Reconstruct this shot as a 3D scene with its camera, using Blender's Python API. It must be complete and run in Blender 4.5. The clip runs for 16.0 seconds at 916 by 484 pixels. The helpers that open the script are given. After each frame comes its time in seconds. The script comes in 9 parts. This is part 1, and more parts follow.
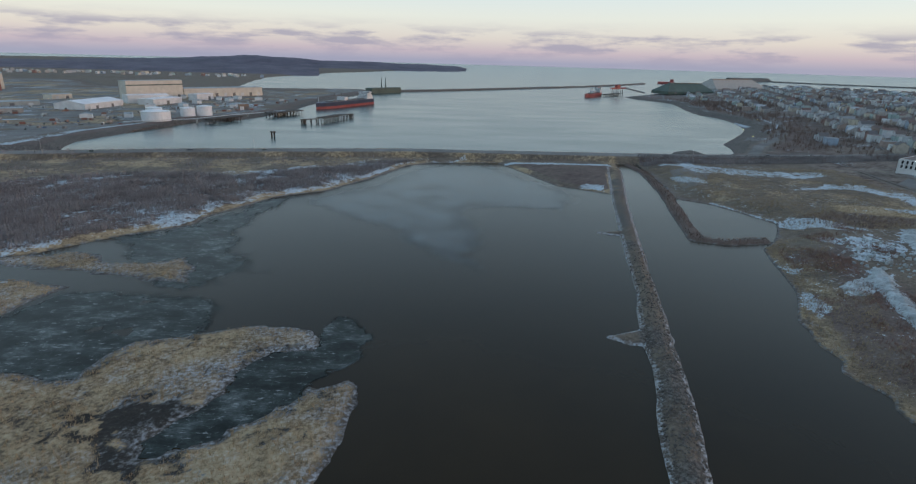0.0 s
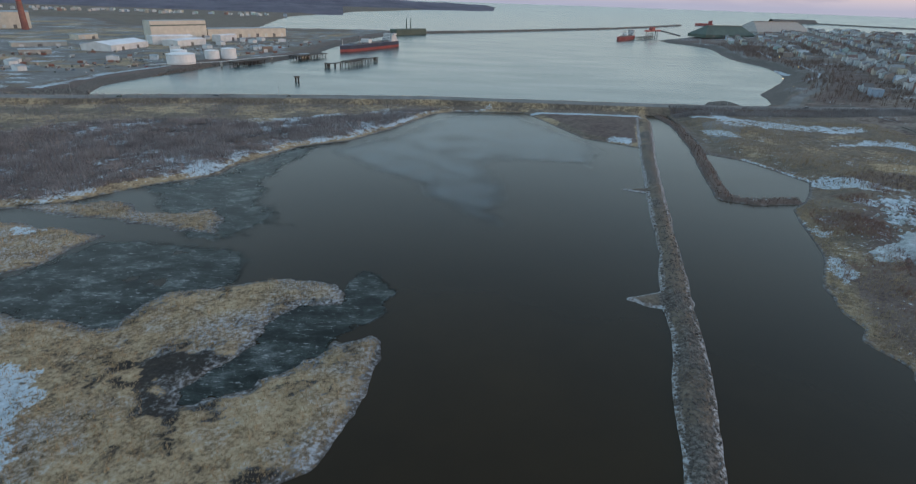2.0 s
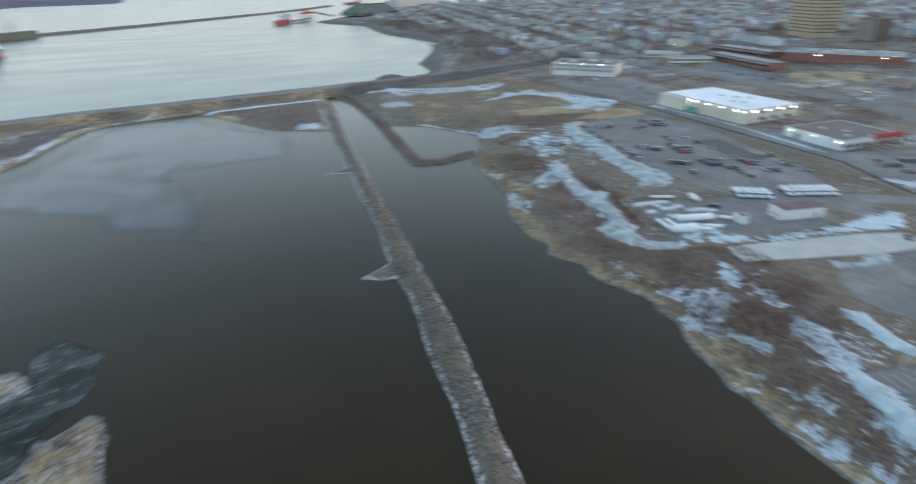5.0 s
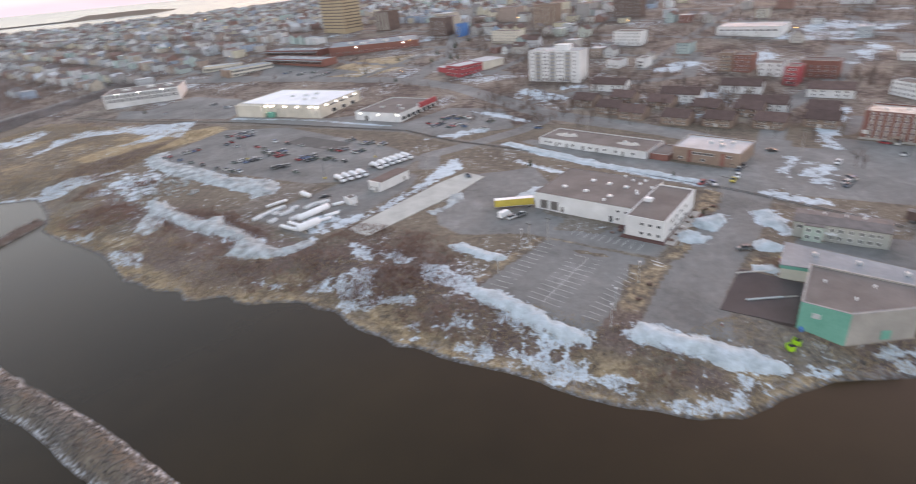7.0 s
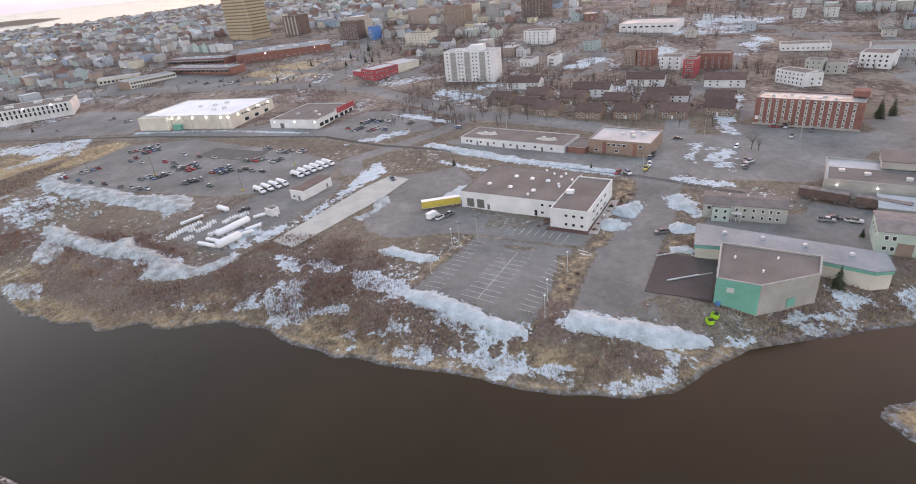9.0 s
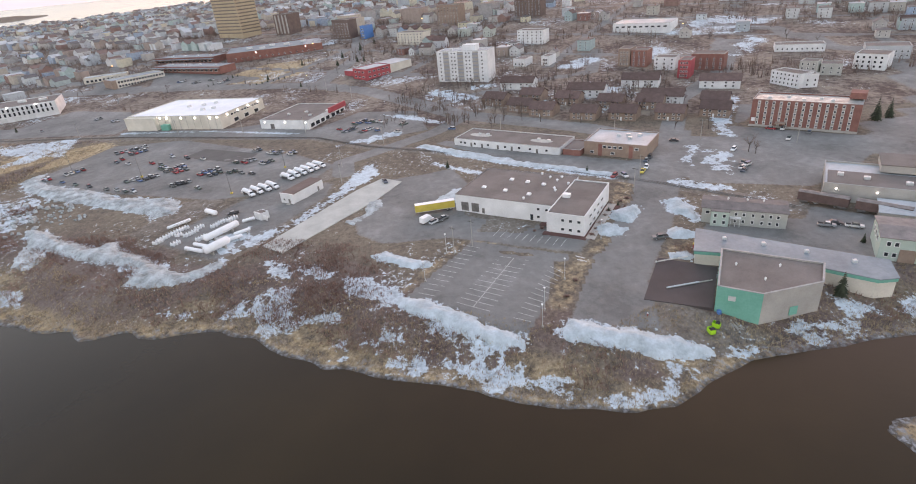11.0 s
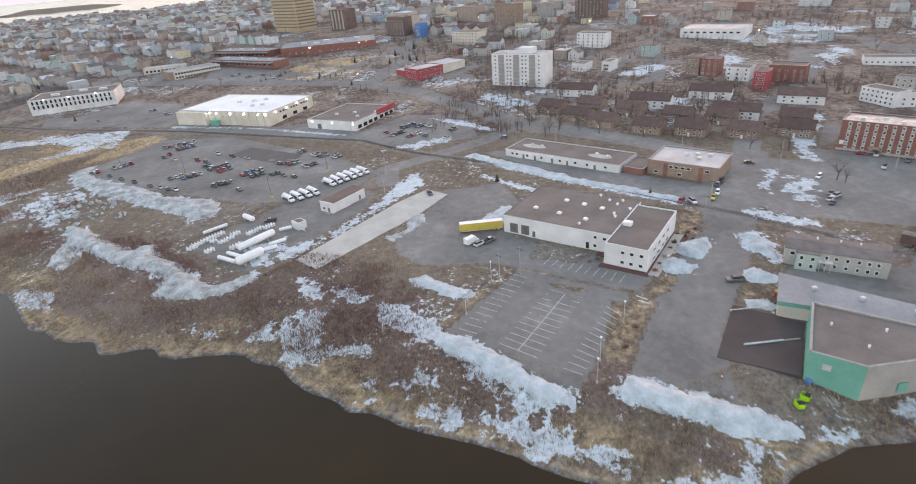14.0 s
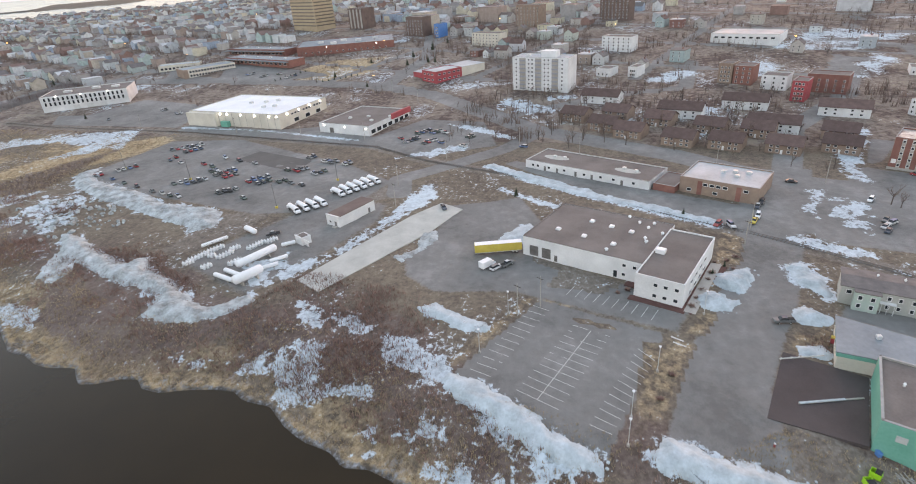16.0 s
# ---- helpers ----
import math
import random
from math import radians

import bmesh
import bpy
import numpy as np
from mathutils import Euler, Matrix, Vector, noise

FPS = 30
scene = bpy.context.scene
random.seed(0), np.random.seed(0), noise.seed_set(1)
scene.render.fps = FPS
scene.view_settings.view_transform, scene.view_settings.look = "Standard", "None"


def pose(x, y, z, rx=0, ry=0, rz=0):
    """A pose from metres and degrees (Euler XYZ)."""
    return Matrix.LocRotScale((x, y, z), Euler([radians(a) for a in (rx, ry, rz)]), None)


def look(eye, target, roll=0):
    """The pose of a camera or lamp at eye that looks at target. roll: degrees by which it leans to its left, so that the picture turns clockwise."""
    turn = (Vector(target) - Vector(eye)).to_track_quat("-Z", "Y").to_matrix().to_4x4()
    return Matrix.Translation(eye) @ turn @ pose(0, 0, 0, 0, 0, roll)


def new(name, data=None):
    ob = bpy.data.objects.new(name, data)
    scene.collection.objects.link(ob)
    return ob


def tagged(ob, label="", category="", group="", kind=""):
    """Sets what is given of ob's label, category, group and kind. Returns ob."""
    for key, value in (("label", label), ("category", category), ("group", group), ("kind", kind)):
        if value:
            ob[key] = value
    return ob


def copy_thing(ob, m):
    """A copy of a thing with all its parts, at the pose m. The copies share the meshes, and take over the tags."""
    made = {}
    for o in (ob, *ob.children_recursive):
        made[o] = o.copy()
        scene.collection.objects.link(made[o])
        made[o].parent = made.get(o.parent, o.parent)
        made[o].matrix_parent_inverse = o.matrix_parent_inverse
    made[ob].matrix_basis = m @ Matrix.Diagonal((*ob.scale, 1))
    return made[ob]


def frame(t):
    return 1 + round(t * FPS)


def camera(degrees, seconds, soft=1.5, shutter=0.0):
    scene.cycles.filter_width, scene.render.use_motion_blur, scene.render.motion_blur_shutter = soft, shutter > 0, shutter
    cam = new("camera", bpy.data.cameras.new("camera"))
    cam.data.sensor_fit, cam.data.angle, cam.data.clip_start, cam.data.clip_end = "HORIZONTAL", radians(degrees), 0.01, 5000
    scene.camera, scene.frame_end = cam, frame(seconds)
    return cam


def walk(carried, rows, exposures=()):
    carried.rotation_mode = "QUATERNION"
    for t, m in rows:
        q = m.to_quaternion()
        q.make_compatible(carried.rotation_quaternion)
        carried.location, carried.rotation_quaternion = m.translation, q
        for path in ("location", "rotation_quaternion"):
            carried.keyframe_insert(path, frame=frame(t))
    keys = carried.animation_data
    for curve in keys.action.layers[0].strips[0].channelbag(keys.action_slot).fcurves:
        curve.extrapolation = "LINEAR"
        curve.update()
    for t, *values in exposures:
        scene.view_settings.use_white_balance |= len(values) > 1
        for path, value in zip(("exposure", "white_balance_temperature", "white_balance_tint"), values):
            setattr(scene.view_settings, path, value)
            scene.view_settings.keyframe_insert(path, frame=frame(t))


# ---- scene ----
cam = camera(79.2, 16.0, soft=1.0, shutter=0.9)
PATH = [
    (0, (0.495, -0.319, 87.113), (0.537, 1.581, 86.491), 1.6),
    (0.5, (0.579, 0.002, 88.294), (0.595, 1.887, 87.626), 1.6),
    (1, (0.538, 0.004, 89.486), (0.528, 1.877, 88.786), 1.7),
    (1.5, (0.498, 0.05, 90.686), (0.474, 1.906, 89.941), 1.7),
    (2, (0.445, 0.052, 91.802), (0.41, 1.882, 90.994), 1.9),
    (2.5, (0.468, 0.108, 92.631), (0.428, 1.918, 91.781), 1.9),
    (3, (0.406, 0.266, 93.033), (0.361, 2.065, 92.16), 2.0),
    (3.2, (0.332, 0.449, 93.067), (0.288, 2.247, 92.192), 1.9),
    (5.3, (-1.453, 2.616, 92.958), (-0.369, 4.068, 92.112), -1.5),
    (5.5, (-1.37, 2.533, 92.97), (-0.189, 3.907, 92.123), -1.9),
    (6, (-1.122, 2.21, 93.068), (0.297, 3.331, 92.214), -3.4),
    (6.5, (-0.844, 2.198, 93.085), (0.744, 3.049, 92.217), -4.5),
    (7, (-1.209, 2.155, 93.234), (0.482, 2.756, 92.352), -5.4),
    (7.5, (-0.962, 2.406, 93.141), (0.761, 2.901, 92.252), -5.7),
    (8, (-0.786, 2.615, 93.024), (0.95, 3.053, 92.132), -5.8),
    (8.5, (-0.88, 2.933, 92.916), (0.867, 3.318, 92.021), -5.9),
    (9, (-0.936, 3.223, 92.797), (0.817, 3.571, 91.899), -5.9),
    (11.5, (6.239, 5.18, 92.936), (7.994, 5.501, 92.032), -5.6),
    (12, (8.85, 5.779, 93.11), (10.602, 6.116, 92.206), -5.5),
    (12.5, (11.866, 6.29, 93.425), (13.613, 6.648, 92.521), -5.4),
    (13, (15.097, 6.915, 93.601), (16.842, 7.289, 92.697), -5.3),
    (13.5, (18.572, 7.786, 93.718), (20.306, 8.211, 92.816), -5.0),
    (14, (22.516, 8.449, 93.726), (24.238, 8.925, 92.826), -4.7),
    (14.5, (26.707, 9.25, 93.611), (28.427, 9.734, 92.713), -4.5),
    (15, (31.171, 10.19, 93.523), (32.89, 10.676, 92.623), -4.4),
    (15.5, (35.688, 11.401, 93.392), (37.398, 11.922, 92.495), -4.2),
    (16, (39.834, 12.525, 93.231), (41.541, 13.054, 92.334), -4.1),
]
walk(cam, [(t, look(eye, target, roll)) for t, eye, target, roll in PATH],
     exposures=[(0.0, -0.06, 5500, 8), (3.2, 0.45, 5600, 6), (5.3, 0.86, 5750, 9), (6.3, 1.02, 6150, 17), (7.2, 1.18, 6950, 27), (9.2, 1.2, 6950, 28), (16.0, 1.21, 6850, 22)])





# ---------------------------------------------------------------- sky and light
SUN_AZIMUTH, SUN_HEIGHT = 99.5, 3.0
sun_way = Vector((math.sin(radians(SUN_AZIMUTH)), math.cos(radians(SUN_AZIMUTH)), math.tan(radians(SUN_HEIGHT))))


def add_node(tree, kind, x=0, y=0, **values):
    node = tree.nodes.new(kind)
    node.location = (x, y)
    for key, value in values.items():
        node.inputs[key.replace("_", " ")].default_value = value
    return node


def ramp_node(tree, stops, smooth=True):
    node = tree.nodes.new("ShaderNodeValToRGB")
    node.color_ramp.interpolation = "LINEAR" if smooth else "CONSTANT"
    els = node.color_ramp.elements
    while len(els) < len(stops):
        els.new(0.5)
    for el, (place, colour) in zip(els, stops):
        el.position, el.color = place, (*colour, 1)
    return node


def mix_node(tree, blend="MIX", fac=None, a=None, b=None):
    node = tree.nodes.new("ShaderNodeMix")
    node.data_type, node.blend_type = "RGBA", blend
    for socket, value in ((0, fac), (6, a), (7, b)):
        if value is None:
            continue
        if isinstance(value, bpy.types.NodeSocket):
            tree.links.new(value, node.inputs[socket])
        elif socket == 0:
            node.inputs[0].default_value = value
        else:
            node.inputs[socket].default_value = (*value, 1)
    return node


def math_node(tree, operation, a, b=None, c=None, clamp=False):
    node = tree.nodes.new("ShaderNodeMath")
    node.operation, node.use_clamp = operation, clamp
    for i, value in enumerate((a, b, c)):
        if value is None:
            continue
        if isinstance(value, bpy.types.NodeSocket):
            tree.links.new(value, node.inputs[i])
        else:
            node.inputs[i].default_value = value
    return node.outputs[0]


def make_world():
    world = bpy.data.worlds.new("dusk_sky")
    scene.world = world
    world.use_nodes = True
    tree = world.node_tree
    tree.nodes.clear()
    out = tree.nodes.new("ShaderNodeOutputWorld")
    back = tree.nodes.new("ShaderNodeBackground")
    sky = tree.nodes.new("ShaderNodeTexSky")
    sky.sky_type, sky.sun_disc = "NISHITA", False
    sky.sun_elevation, sky.sun_rotation = radians(SUN_HEIGHT), radians(SUN_AZIMUTH)
    sky.air_density, sky.dust_density, sky.ozone_density = 1.0, 1.5, 1.0
    where = tree.nodes.new("ShaderNodeTexCoord")
    split = tree.nodes.new("ShaderNodeSeparateXYZ")
    tree.links.new(where.outputs["Generated"], split.inputs[0])
    # colour of the thin high haze by height above the horizon
    haze = ramp_node(tree, [(0.0, (0.56, 0.52, 0.60)), (0.016, (0.82, 0.64, 0.64)), (0.036, (1.04, 0.87, 0.72)), (0.07, (1.12, 1.03, 0.84)), (0.16, (0.86, 0.98, 0.98)), (0.45, (0.48, 0.60, 0.68)), (1.0, (0.33, 0.45, 0.56))])
    tree.links.new(split.outputs[2], haze.inputs[0])
    base = mix_node(tree, "ADD", 0.10, haze.outputs[0], sky.outputs[0])
    # long low cloud streaks
    stretch = tree.nodes.new("ShaderNodeMapping")
    stretch.inputs["Scale"].default_value = (8.0, 8.0, 52.0)
    tree.links.new(where.outputs["Generated"], stretch.inputs[0])
    puff = add_node(tree, "ShaderNodeTexNoise", Scale=1.0, Detail=7.0, Roughness=0.58)
    tree.links.new(stretch.outputs[0], puff.inputs["Vector"])
    band = ramp_node(tree, [(0.0, (0.3,) * 3), (0.012, (0.5,) * 3), (0.022, (0.85,) * 3), (0.042, (0.9,) * 3), (0.052, (0.2,) * 3), (0.066, (0.0,) * 3)])
    tree.links.new(split.outputs[2], band.inputs[0])
    cover = tree.nodes.new("ShaderNodeMapRange")
    cover.inputs[1].default_value, cover.inputs[2].default_value = 0.47, 0.60
    tree.links.new(puff.outputs["Fac"], cover.inputs[0])
    amount = math_node(tree, "MULTIPLY", cover.outputs[0], band.outputs[0])
    amount = math_node(tree, "MULTIPLY", amount, 0.8)
    full = mix_node(tree, "MIX", amount, base.outputs[2], (0.52, 0.45, 0.53))
    # the warm glow round the setting sun
    aim = tree.nodes.new("ShaderNodeVectorMath")
    aim.operation = "DOT_PRODUCT"
    tree.links.new(where.outputs["Generated"], aim.inputs[0])
    aim.inputs[1].default_value = sun_way.normalized()
    near_sun = math_node(tree, "MULTIPLY", math_node(tree, "SUBTRACT", aim.outputs["Value"], 0.45), 1.82, clamp=True)
    glow_add = mix_node(tree, "ADD", math_node(tree, "POWER", near_sun, 2.6), full.outputs[2], (1.3, 0.46, 0.20))
    tree.links.new(glow_add.outputs[2], back.inputs[0])
    back.inputs[1].default_value = 0.72
    tree.links.new(back.outputs[0], out.inputs[0])


make_world()
sun = new("sun", bpy.data.lights.new("sun", "SUN"))
sun.data.energy, sun.data.angle, sun.data.color = 0.35, radians(3.0), (1.0, 0.62, 0.38)
sun.matrix_world = look((sun_way * 400)[:], (0, 0, 0))


# ---------------------------------------------------------------- materials
def material(name, rough=0.8, metal=0.0):
    mat = bpy.data.materials.new(name)
    mat.use_nodes = True
    tree = mat.node_tree
    shader = tree.nodes["Principled BSDF"]
    shader.inputs["Roughness"].default_value = rough
    shader.inputs["Metallic"].default_value = metal
    return mat, tree, shader


def noise_at(tree, scale, detail=4.0, rough=0.6, coord=None, stretch=None):
    if coord is None:
        coord = tree.nodes.new("ShaderNodeTexCoord").outputs["Object"]
    if stretch:
        mapping = tree.nodes.new("ShaderNodeMapping")
        mapping.inputs["Scale"].default_value = stretch
        tree.links.new(coord, mapping.inputs[0])
        coord = mapping.outputs[0]
    node = add_node(tree, "ShaderNodeTexNoise", Scale=scale, Detail=detail, Roughness=rough)
    tree.links.new(coord, node.inputs["Vector"])
    return node.outputs["Fac"]


def bump(tree, shader, height, strength=0.4, distance=0.05):
    node = tree.nodes.new("ShaderNodeBump")
    node.inputs["Strength"].default_value, node.inputs["Distance"].default_value = strength, distance
    tree.links.new(height, node.inputs["Height"])
    tree.links.new(node.outputs[0], shader.inputs["Normal"])


def surface(name, dark, light, scale=0.4, fine=6.0, rough=0.8, metal=0.0, rise=0.3, stretch=None, vary=0.0):
    """A surface that wanders between two tones at two scales."""
    mat, tree, shader = material(name, rough, metal)
    broad, grain = noise_at(tree, scale, stretch=stretch), noise_at(tree, fine, 3.0, stretch=stretch)
    blend = math_node(tree, "ADD", math_node(tree, "MULTIPLY", broad, 0.7), math_node(tree, "MULTIPLY", grain, 0.3))
    ramp = ramp_node(tree, [(0.32, dark), (0.68, light)])
    tree.links.new(blend, ramp.inputs[0])
    colour = ramp.outputs[0]
    if vary:
        info = tree.nodes.new("ShaderNodeObjectInfo")
        gain = math_node(tree, "ADD", math_node(tree, "MULTIPLY", info.outputs["Random"], 2 * vary), 1 - vary)
        tint = tree.nodes.new("ShaderNodeCombineXYZ")
        for i in range(3):
            tree.links.new(gain, tint.inputs[i])
        colour = mix_node(tree, "MULTIPLY", 1.0, colour, tint.outputs[0]).outputs[2]
    tree.links.new(colour, shader.inputs["Base Color"])
    if rise:
        bump(tree, shader, grain, rise)
    return mat


def palette(name, colours, rough=0.75, scale=0.5):
    """One paint out of several, by the object's own random number, a little weathered."""
    mat, tree, shader = material(name, rough)
    info = tree.nodes.new("ShaderNodeObjectInfo")
    ramp = ramp_node(tree, [(i / len(colours), c) for i, c in enumerate(colours)], False)
    tree.links.new(info.outputs["Random"], ramp.inputs[0])
    worn = ramp_node(tree, [(0.3, (0.72,) * 3), (0.7, (1.0,) * 3)])
    tree.links.new(noise_at(tree, scale, 5.0), worn.inputs[0])
    tree.links.new(mix_node(tree, "MULTIPLY", 0.8, ramp.outputs[0], worn.outputs[0]).outputs[2], shader.inputs["Base Color"])
    return mat


def glow(name, colour, strength):
    mat, tree, shader = material(name)
    shader.inputs["Base Color"].default_value = (*colour, 1)
    shader.inputs["Emission Color"].default_value = (*colour, 1)
    shader.inputs["Emission Strength"].default_value = strength
    return mat


def water_material(name, body, ripple, rough):
    mat, tree, shader = material(name, rough)
    coord = tree.nodes.new("ShaderNodeTexCoord").outputs["Object"]
    ramp = ramp_node(tree, [(0.3, tuple(c * 0.75 for c in body)), (0.7, tuple(c * 1.25 for c in body))])
    tree.links.new(noise_at(tree, 0.012, 4.0, coord=coord), ramp.inputs[0])
    tree.links.new(ramp.outputs[0], shader.inputs["Base Color"])
    shader.inputs["IOR"].default_value = 1.33
    wave = math_node(tree, "ADD", noise_at(tree, 0.5, 3.0, coord=coord, stretch=(1.0, 0.6, 1.0)), math_node(tree, "MULTIPLY", noise_at(tree, 0.06, 2.0, coord=coord), 0.6))
    bump(tree, shader, wave, ripple, 0.35)
    patch = tree.nodes.new("ShaderNodeMapRange")
    patch.inputs[1].default_value, patch.inputs[2].default_value = 0.35, 0.65
    patch.inputs[3].default_value, patch.inputs[4].default_value = rough, rough * 1.25
    tree.links.new(noise_at(tree, 0.006, 3.0, coord=coord, stretch=(1.0, 3.0, 1.0)), patch.inputs[0])
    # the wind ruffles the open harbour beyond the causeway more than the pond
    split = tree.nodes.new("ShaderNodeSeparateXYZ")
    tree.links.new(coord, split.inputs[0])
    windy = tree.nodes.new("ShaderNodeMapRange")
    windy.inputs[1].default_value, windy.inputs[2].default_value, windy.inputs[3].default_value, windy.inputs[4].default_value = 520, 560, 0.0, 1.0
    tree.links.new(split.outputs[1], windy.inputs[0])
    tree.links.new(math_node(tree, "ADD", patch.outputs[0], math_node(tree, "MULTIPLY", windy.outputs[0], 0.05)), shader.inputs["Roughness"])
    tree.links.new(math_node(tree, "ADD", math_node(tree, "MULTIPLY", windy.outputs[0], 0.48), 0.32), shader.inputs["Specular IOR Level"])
    # lighter blue-green base colour out there, tea-brown in the pond
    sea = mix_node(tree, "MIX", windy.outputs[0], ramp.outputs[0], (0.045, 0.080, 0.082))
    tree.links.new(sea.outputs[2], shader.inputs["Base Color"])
    return mat


WATER = water_material("water", (0.027, 0.0178, 0.0070), 0.07, 0.17)


def ground_material():
    """Soil, straw, brush, asphalt, gravel, rock, mud and snow, blended by the masks stored on the sheet."""
    mat, tree, shader = material("ground", 0.92)
    coord = tree.nodes.new("ShaderNodeTexCoord").outputs["Object"]

    def mask(attribute):
        node = tree.nodes.new("ShaderNodeAttribute")
        node.attribute_name = attribute
        split = tree.nodes.new("ShaderNodeSeparateColor")
        tree.links.new(node.outputs["Color"], split.inputs[0])
        return split.outputs

    first, second, third = mask("zone_a"), mask("zone_b"), mask("zone_c")
    fine = noise_at(tree, 0.9, 6.0, 0.65, coord)
    tuft = noise_at(tree, 0.28, 5.0, 0.7, coord)
    broad = noise_at(tree, 0.035, 5.0, 0.6, coord)
    grain = noise_at(tree, 4.0, 3.0, 0.6, coord)
    ragged = math_node(tree, "ADD", math_node(tree, "MULTIPLY", tuft, 0.4), math_node(tree, "MULTIPLY", fine, 0.6))

    def edged(value, wobble, pattern, width):
        moved = math_node(tree, "ADD", value, math_node(tree, "MULTIPLY", math_node(tree, "SUBTRACT", pattern, 0.5), wobble))
        node = tree.nodes.new("ShaderNodeMapRange")
        node.inputs[1].default_value, node.inputs[2].default_value = 0.5 - width, 0.5 + width
        tree.links.new(moved, node.inputs[0])
        return node.outputs[0]

    def tones(pattern, stops):
        node = ramp_node(tree, [(0.5 + (p - 0.5) * 0.5, c) for p, c in stops])
        tree.links.new(pattern, node.inputs[0])
        return node.outputs[0]

    mottled = math_node(tree, "ADD", math_node(tree, "MULTIPLY", fine, 0.42), math_node(tree, "ADD", math_node(tree, "MULTIPLY", tuft, 0.32), math_node(tree, "MULTIPLY", broad, 0.26)))
    soil = tones(mottled, [(0.3, (0.085, 0.067, 0.05)), (0.5, (0.15, 0.121, 0.09)), (0.7, (0.215, 0.18, 0.132))])
    straw = tones(mottled, [(0.28, (0.062, 0.048, 0.035)), (0.40, (0.215, 0.16, 0.094)), (0.54, (0.39, 0.295, 0.172)), (0.76, (0.52, 0.43, 0.285))])
    brush = tones(mottled, [(0.32, (0.075, 0.052, 0.044)), (0.5, (0.13, 0.095, 0.08)), (0.68, (0.185, 0.147, 0.122))])
    asphalt = tones(math_node(tree, "ADD", math_node(tree, "MULTIPLY", broad, 0.6), math_node(tree, "ADD", math_node(tree, "MULTIPLY", tuft, 0.25), math_node(tree, "MULTIPLY", grain, 0.15))), [(0.26, (0.13, 0.128, 0.121)), (0.42, (0.172, 0.169, 0.16)), (0.58, (0.20, 0.197, 0.187)), (0.76, (0.255, 0.251, 0.24))])
    gravel = tones(mottled, [(0.3, (0.10, 0.083, 0.068)), (0.5, (0.17, 0.146, 0.12)), (0.7, (0.25, 0.222, 0.19))])
    rock = tones(fine, [(0.3, (0.05, 0.045, 0.04)), (0.5, (0.11, 0.095, 0.08)), (0.68, (0.19, 0.175, 0.155))])
    mud = tones(mottled, [(0.3, (0.014, 0.012, 0.010)), (0.55, (0.032, 0.027, 0.021)), (0.75, (0.075, 0.062, 0.045))])
    snow = tones(mottled, [(0.3, (0.28, 0.318, 0.342)), (0.48, (0.45, 0.515, 0.555)), (0.7, (0.58, 0.66, 0.705))])
    frost = tones(fine, [(0.34, (0.12, 0.10, 0.08)), (0.5, (0.27, 0.262, 0.25)), (0.68, (0.43, 0.445, 0.465))])
    town = tones(math_node(tree, "ADD", math_node(tree, "MULTIPLY", tuft, 0.5), math_node(tree, "MULTIPLY", broad, 0.5)), [(0.34, (0.078, 0.052, 0.042)), (0.46, (0.145, 0.11, 0.088)), (0.56, (0.20, 0.162, 0.134)), (0.68, (0.25, 0.205, 0.155))])
    colour = soil
    for value, tone, wobble, pattern, width in (
            (third[0], town, 0.3, broad, 0.2), (first[2], straw, 0.9, tuft, 0.16), (second[0], brush, 1.0, tuft, 0.14), (second[2], mud, 1.3, fine, 0.10),
            (third[2], rock, 0.5, tuft, 0.1), (second[1], gravel, 0.35, fine, 0.08), (first[0], asphalt, 0.55, fine, 0.10), (third[1], frost, 1.2, ragged, 0.26), (first[1], snow, 2.4, ragged, 0.07)):
        colour = mix_node(tree, "MIX", edged(value, wobble, pattern, width), colour, tone).outputs[2]
    tree.links.new(colour, shader.inputs["Base Color"])
    bump(tree, shader, math_node(tree, "ADD", fine, math_node(tree, "MULTIPLY", tuft, 2.0)), 0.5, 0.35)
    return mat


GROUND = ground_material()


def fading_rim(tree, shader, coarse, most=1.0, steep=3.2):
    """The sheet thins out in a ragged way towards its rim."""
    rim = tree.nodes.new("ShaderNodeAttribute")
    rim.attribute_name = "fade"
    moved = math_node(tree, "ADD", rim.outputs["Fac"], math_node(tree, "MULTIPLY", math_node(tree, "SUBTRACT", noise_at(tree, coarse, 8.0, 0.7), 0.5), 1.5))
    tree.links.new(math_node(tree, "MULTIPLY", math_node(tree, "MULTIPLY", math_node(tree, "SUBTRACT", moved, 0.32), steep, clamp=True), most), shader.inputs["Alpha"])


ICE, _tree, _shader = material("thin_ice", 0.34)
_shader.inputs["Specular IOR Level"].default_value = 0.15
fading_rim(_tree, _shader, 0.22, 0.92, 2.2)
_streak = noise_at(_tree, 0.085, 10.0, 0.76, stretch=(0.8, 1.25, 1.0))
_fleck = noise_at(_tree, 0.55, 5.0, 0.75, stretch=(0.5, 1.5, 1.0))
_tone = ramp_node(_tree, [(0.41, (0.007, 0.009, 0.007)), (0.48, (0.020, 0.026, 0.022)), (0.54, (0.041, 0.050, 0.045)), (0.60, (0.09, 0.103, 0.098)), (0.67, (0.17, 0.185, 0.18))])
_tree.links.new(_streak, _tone.inputs[0])
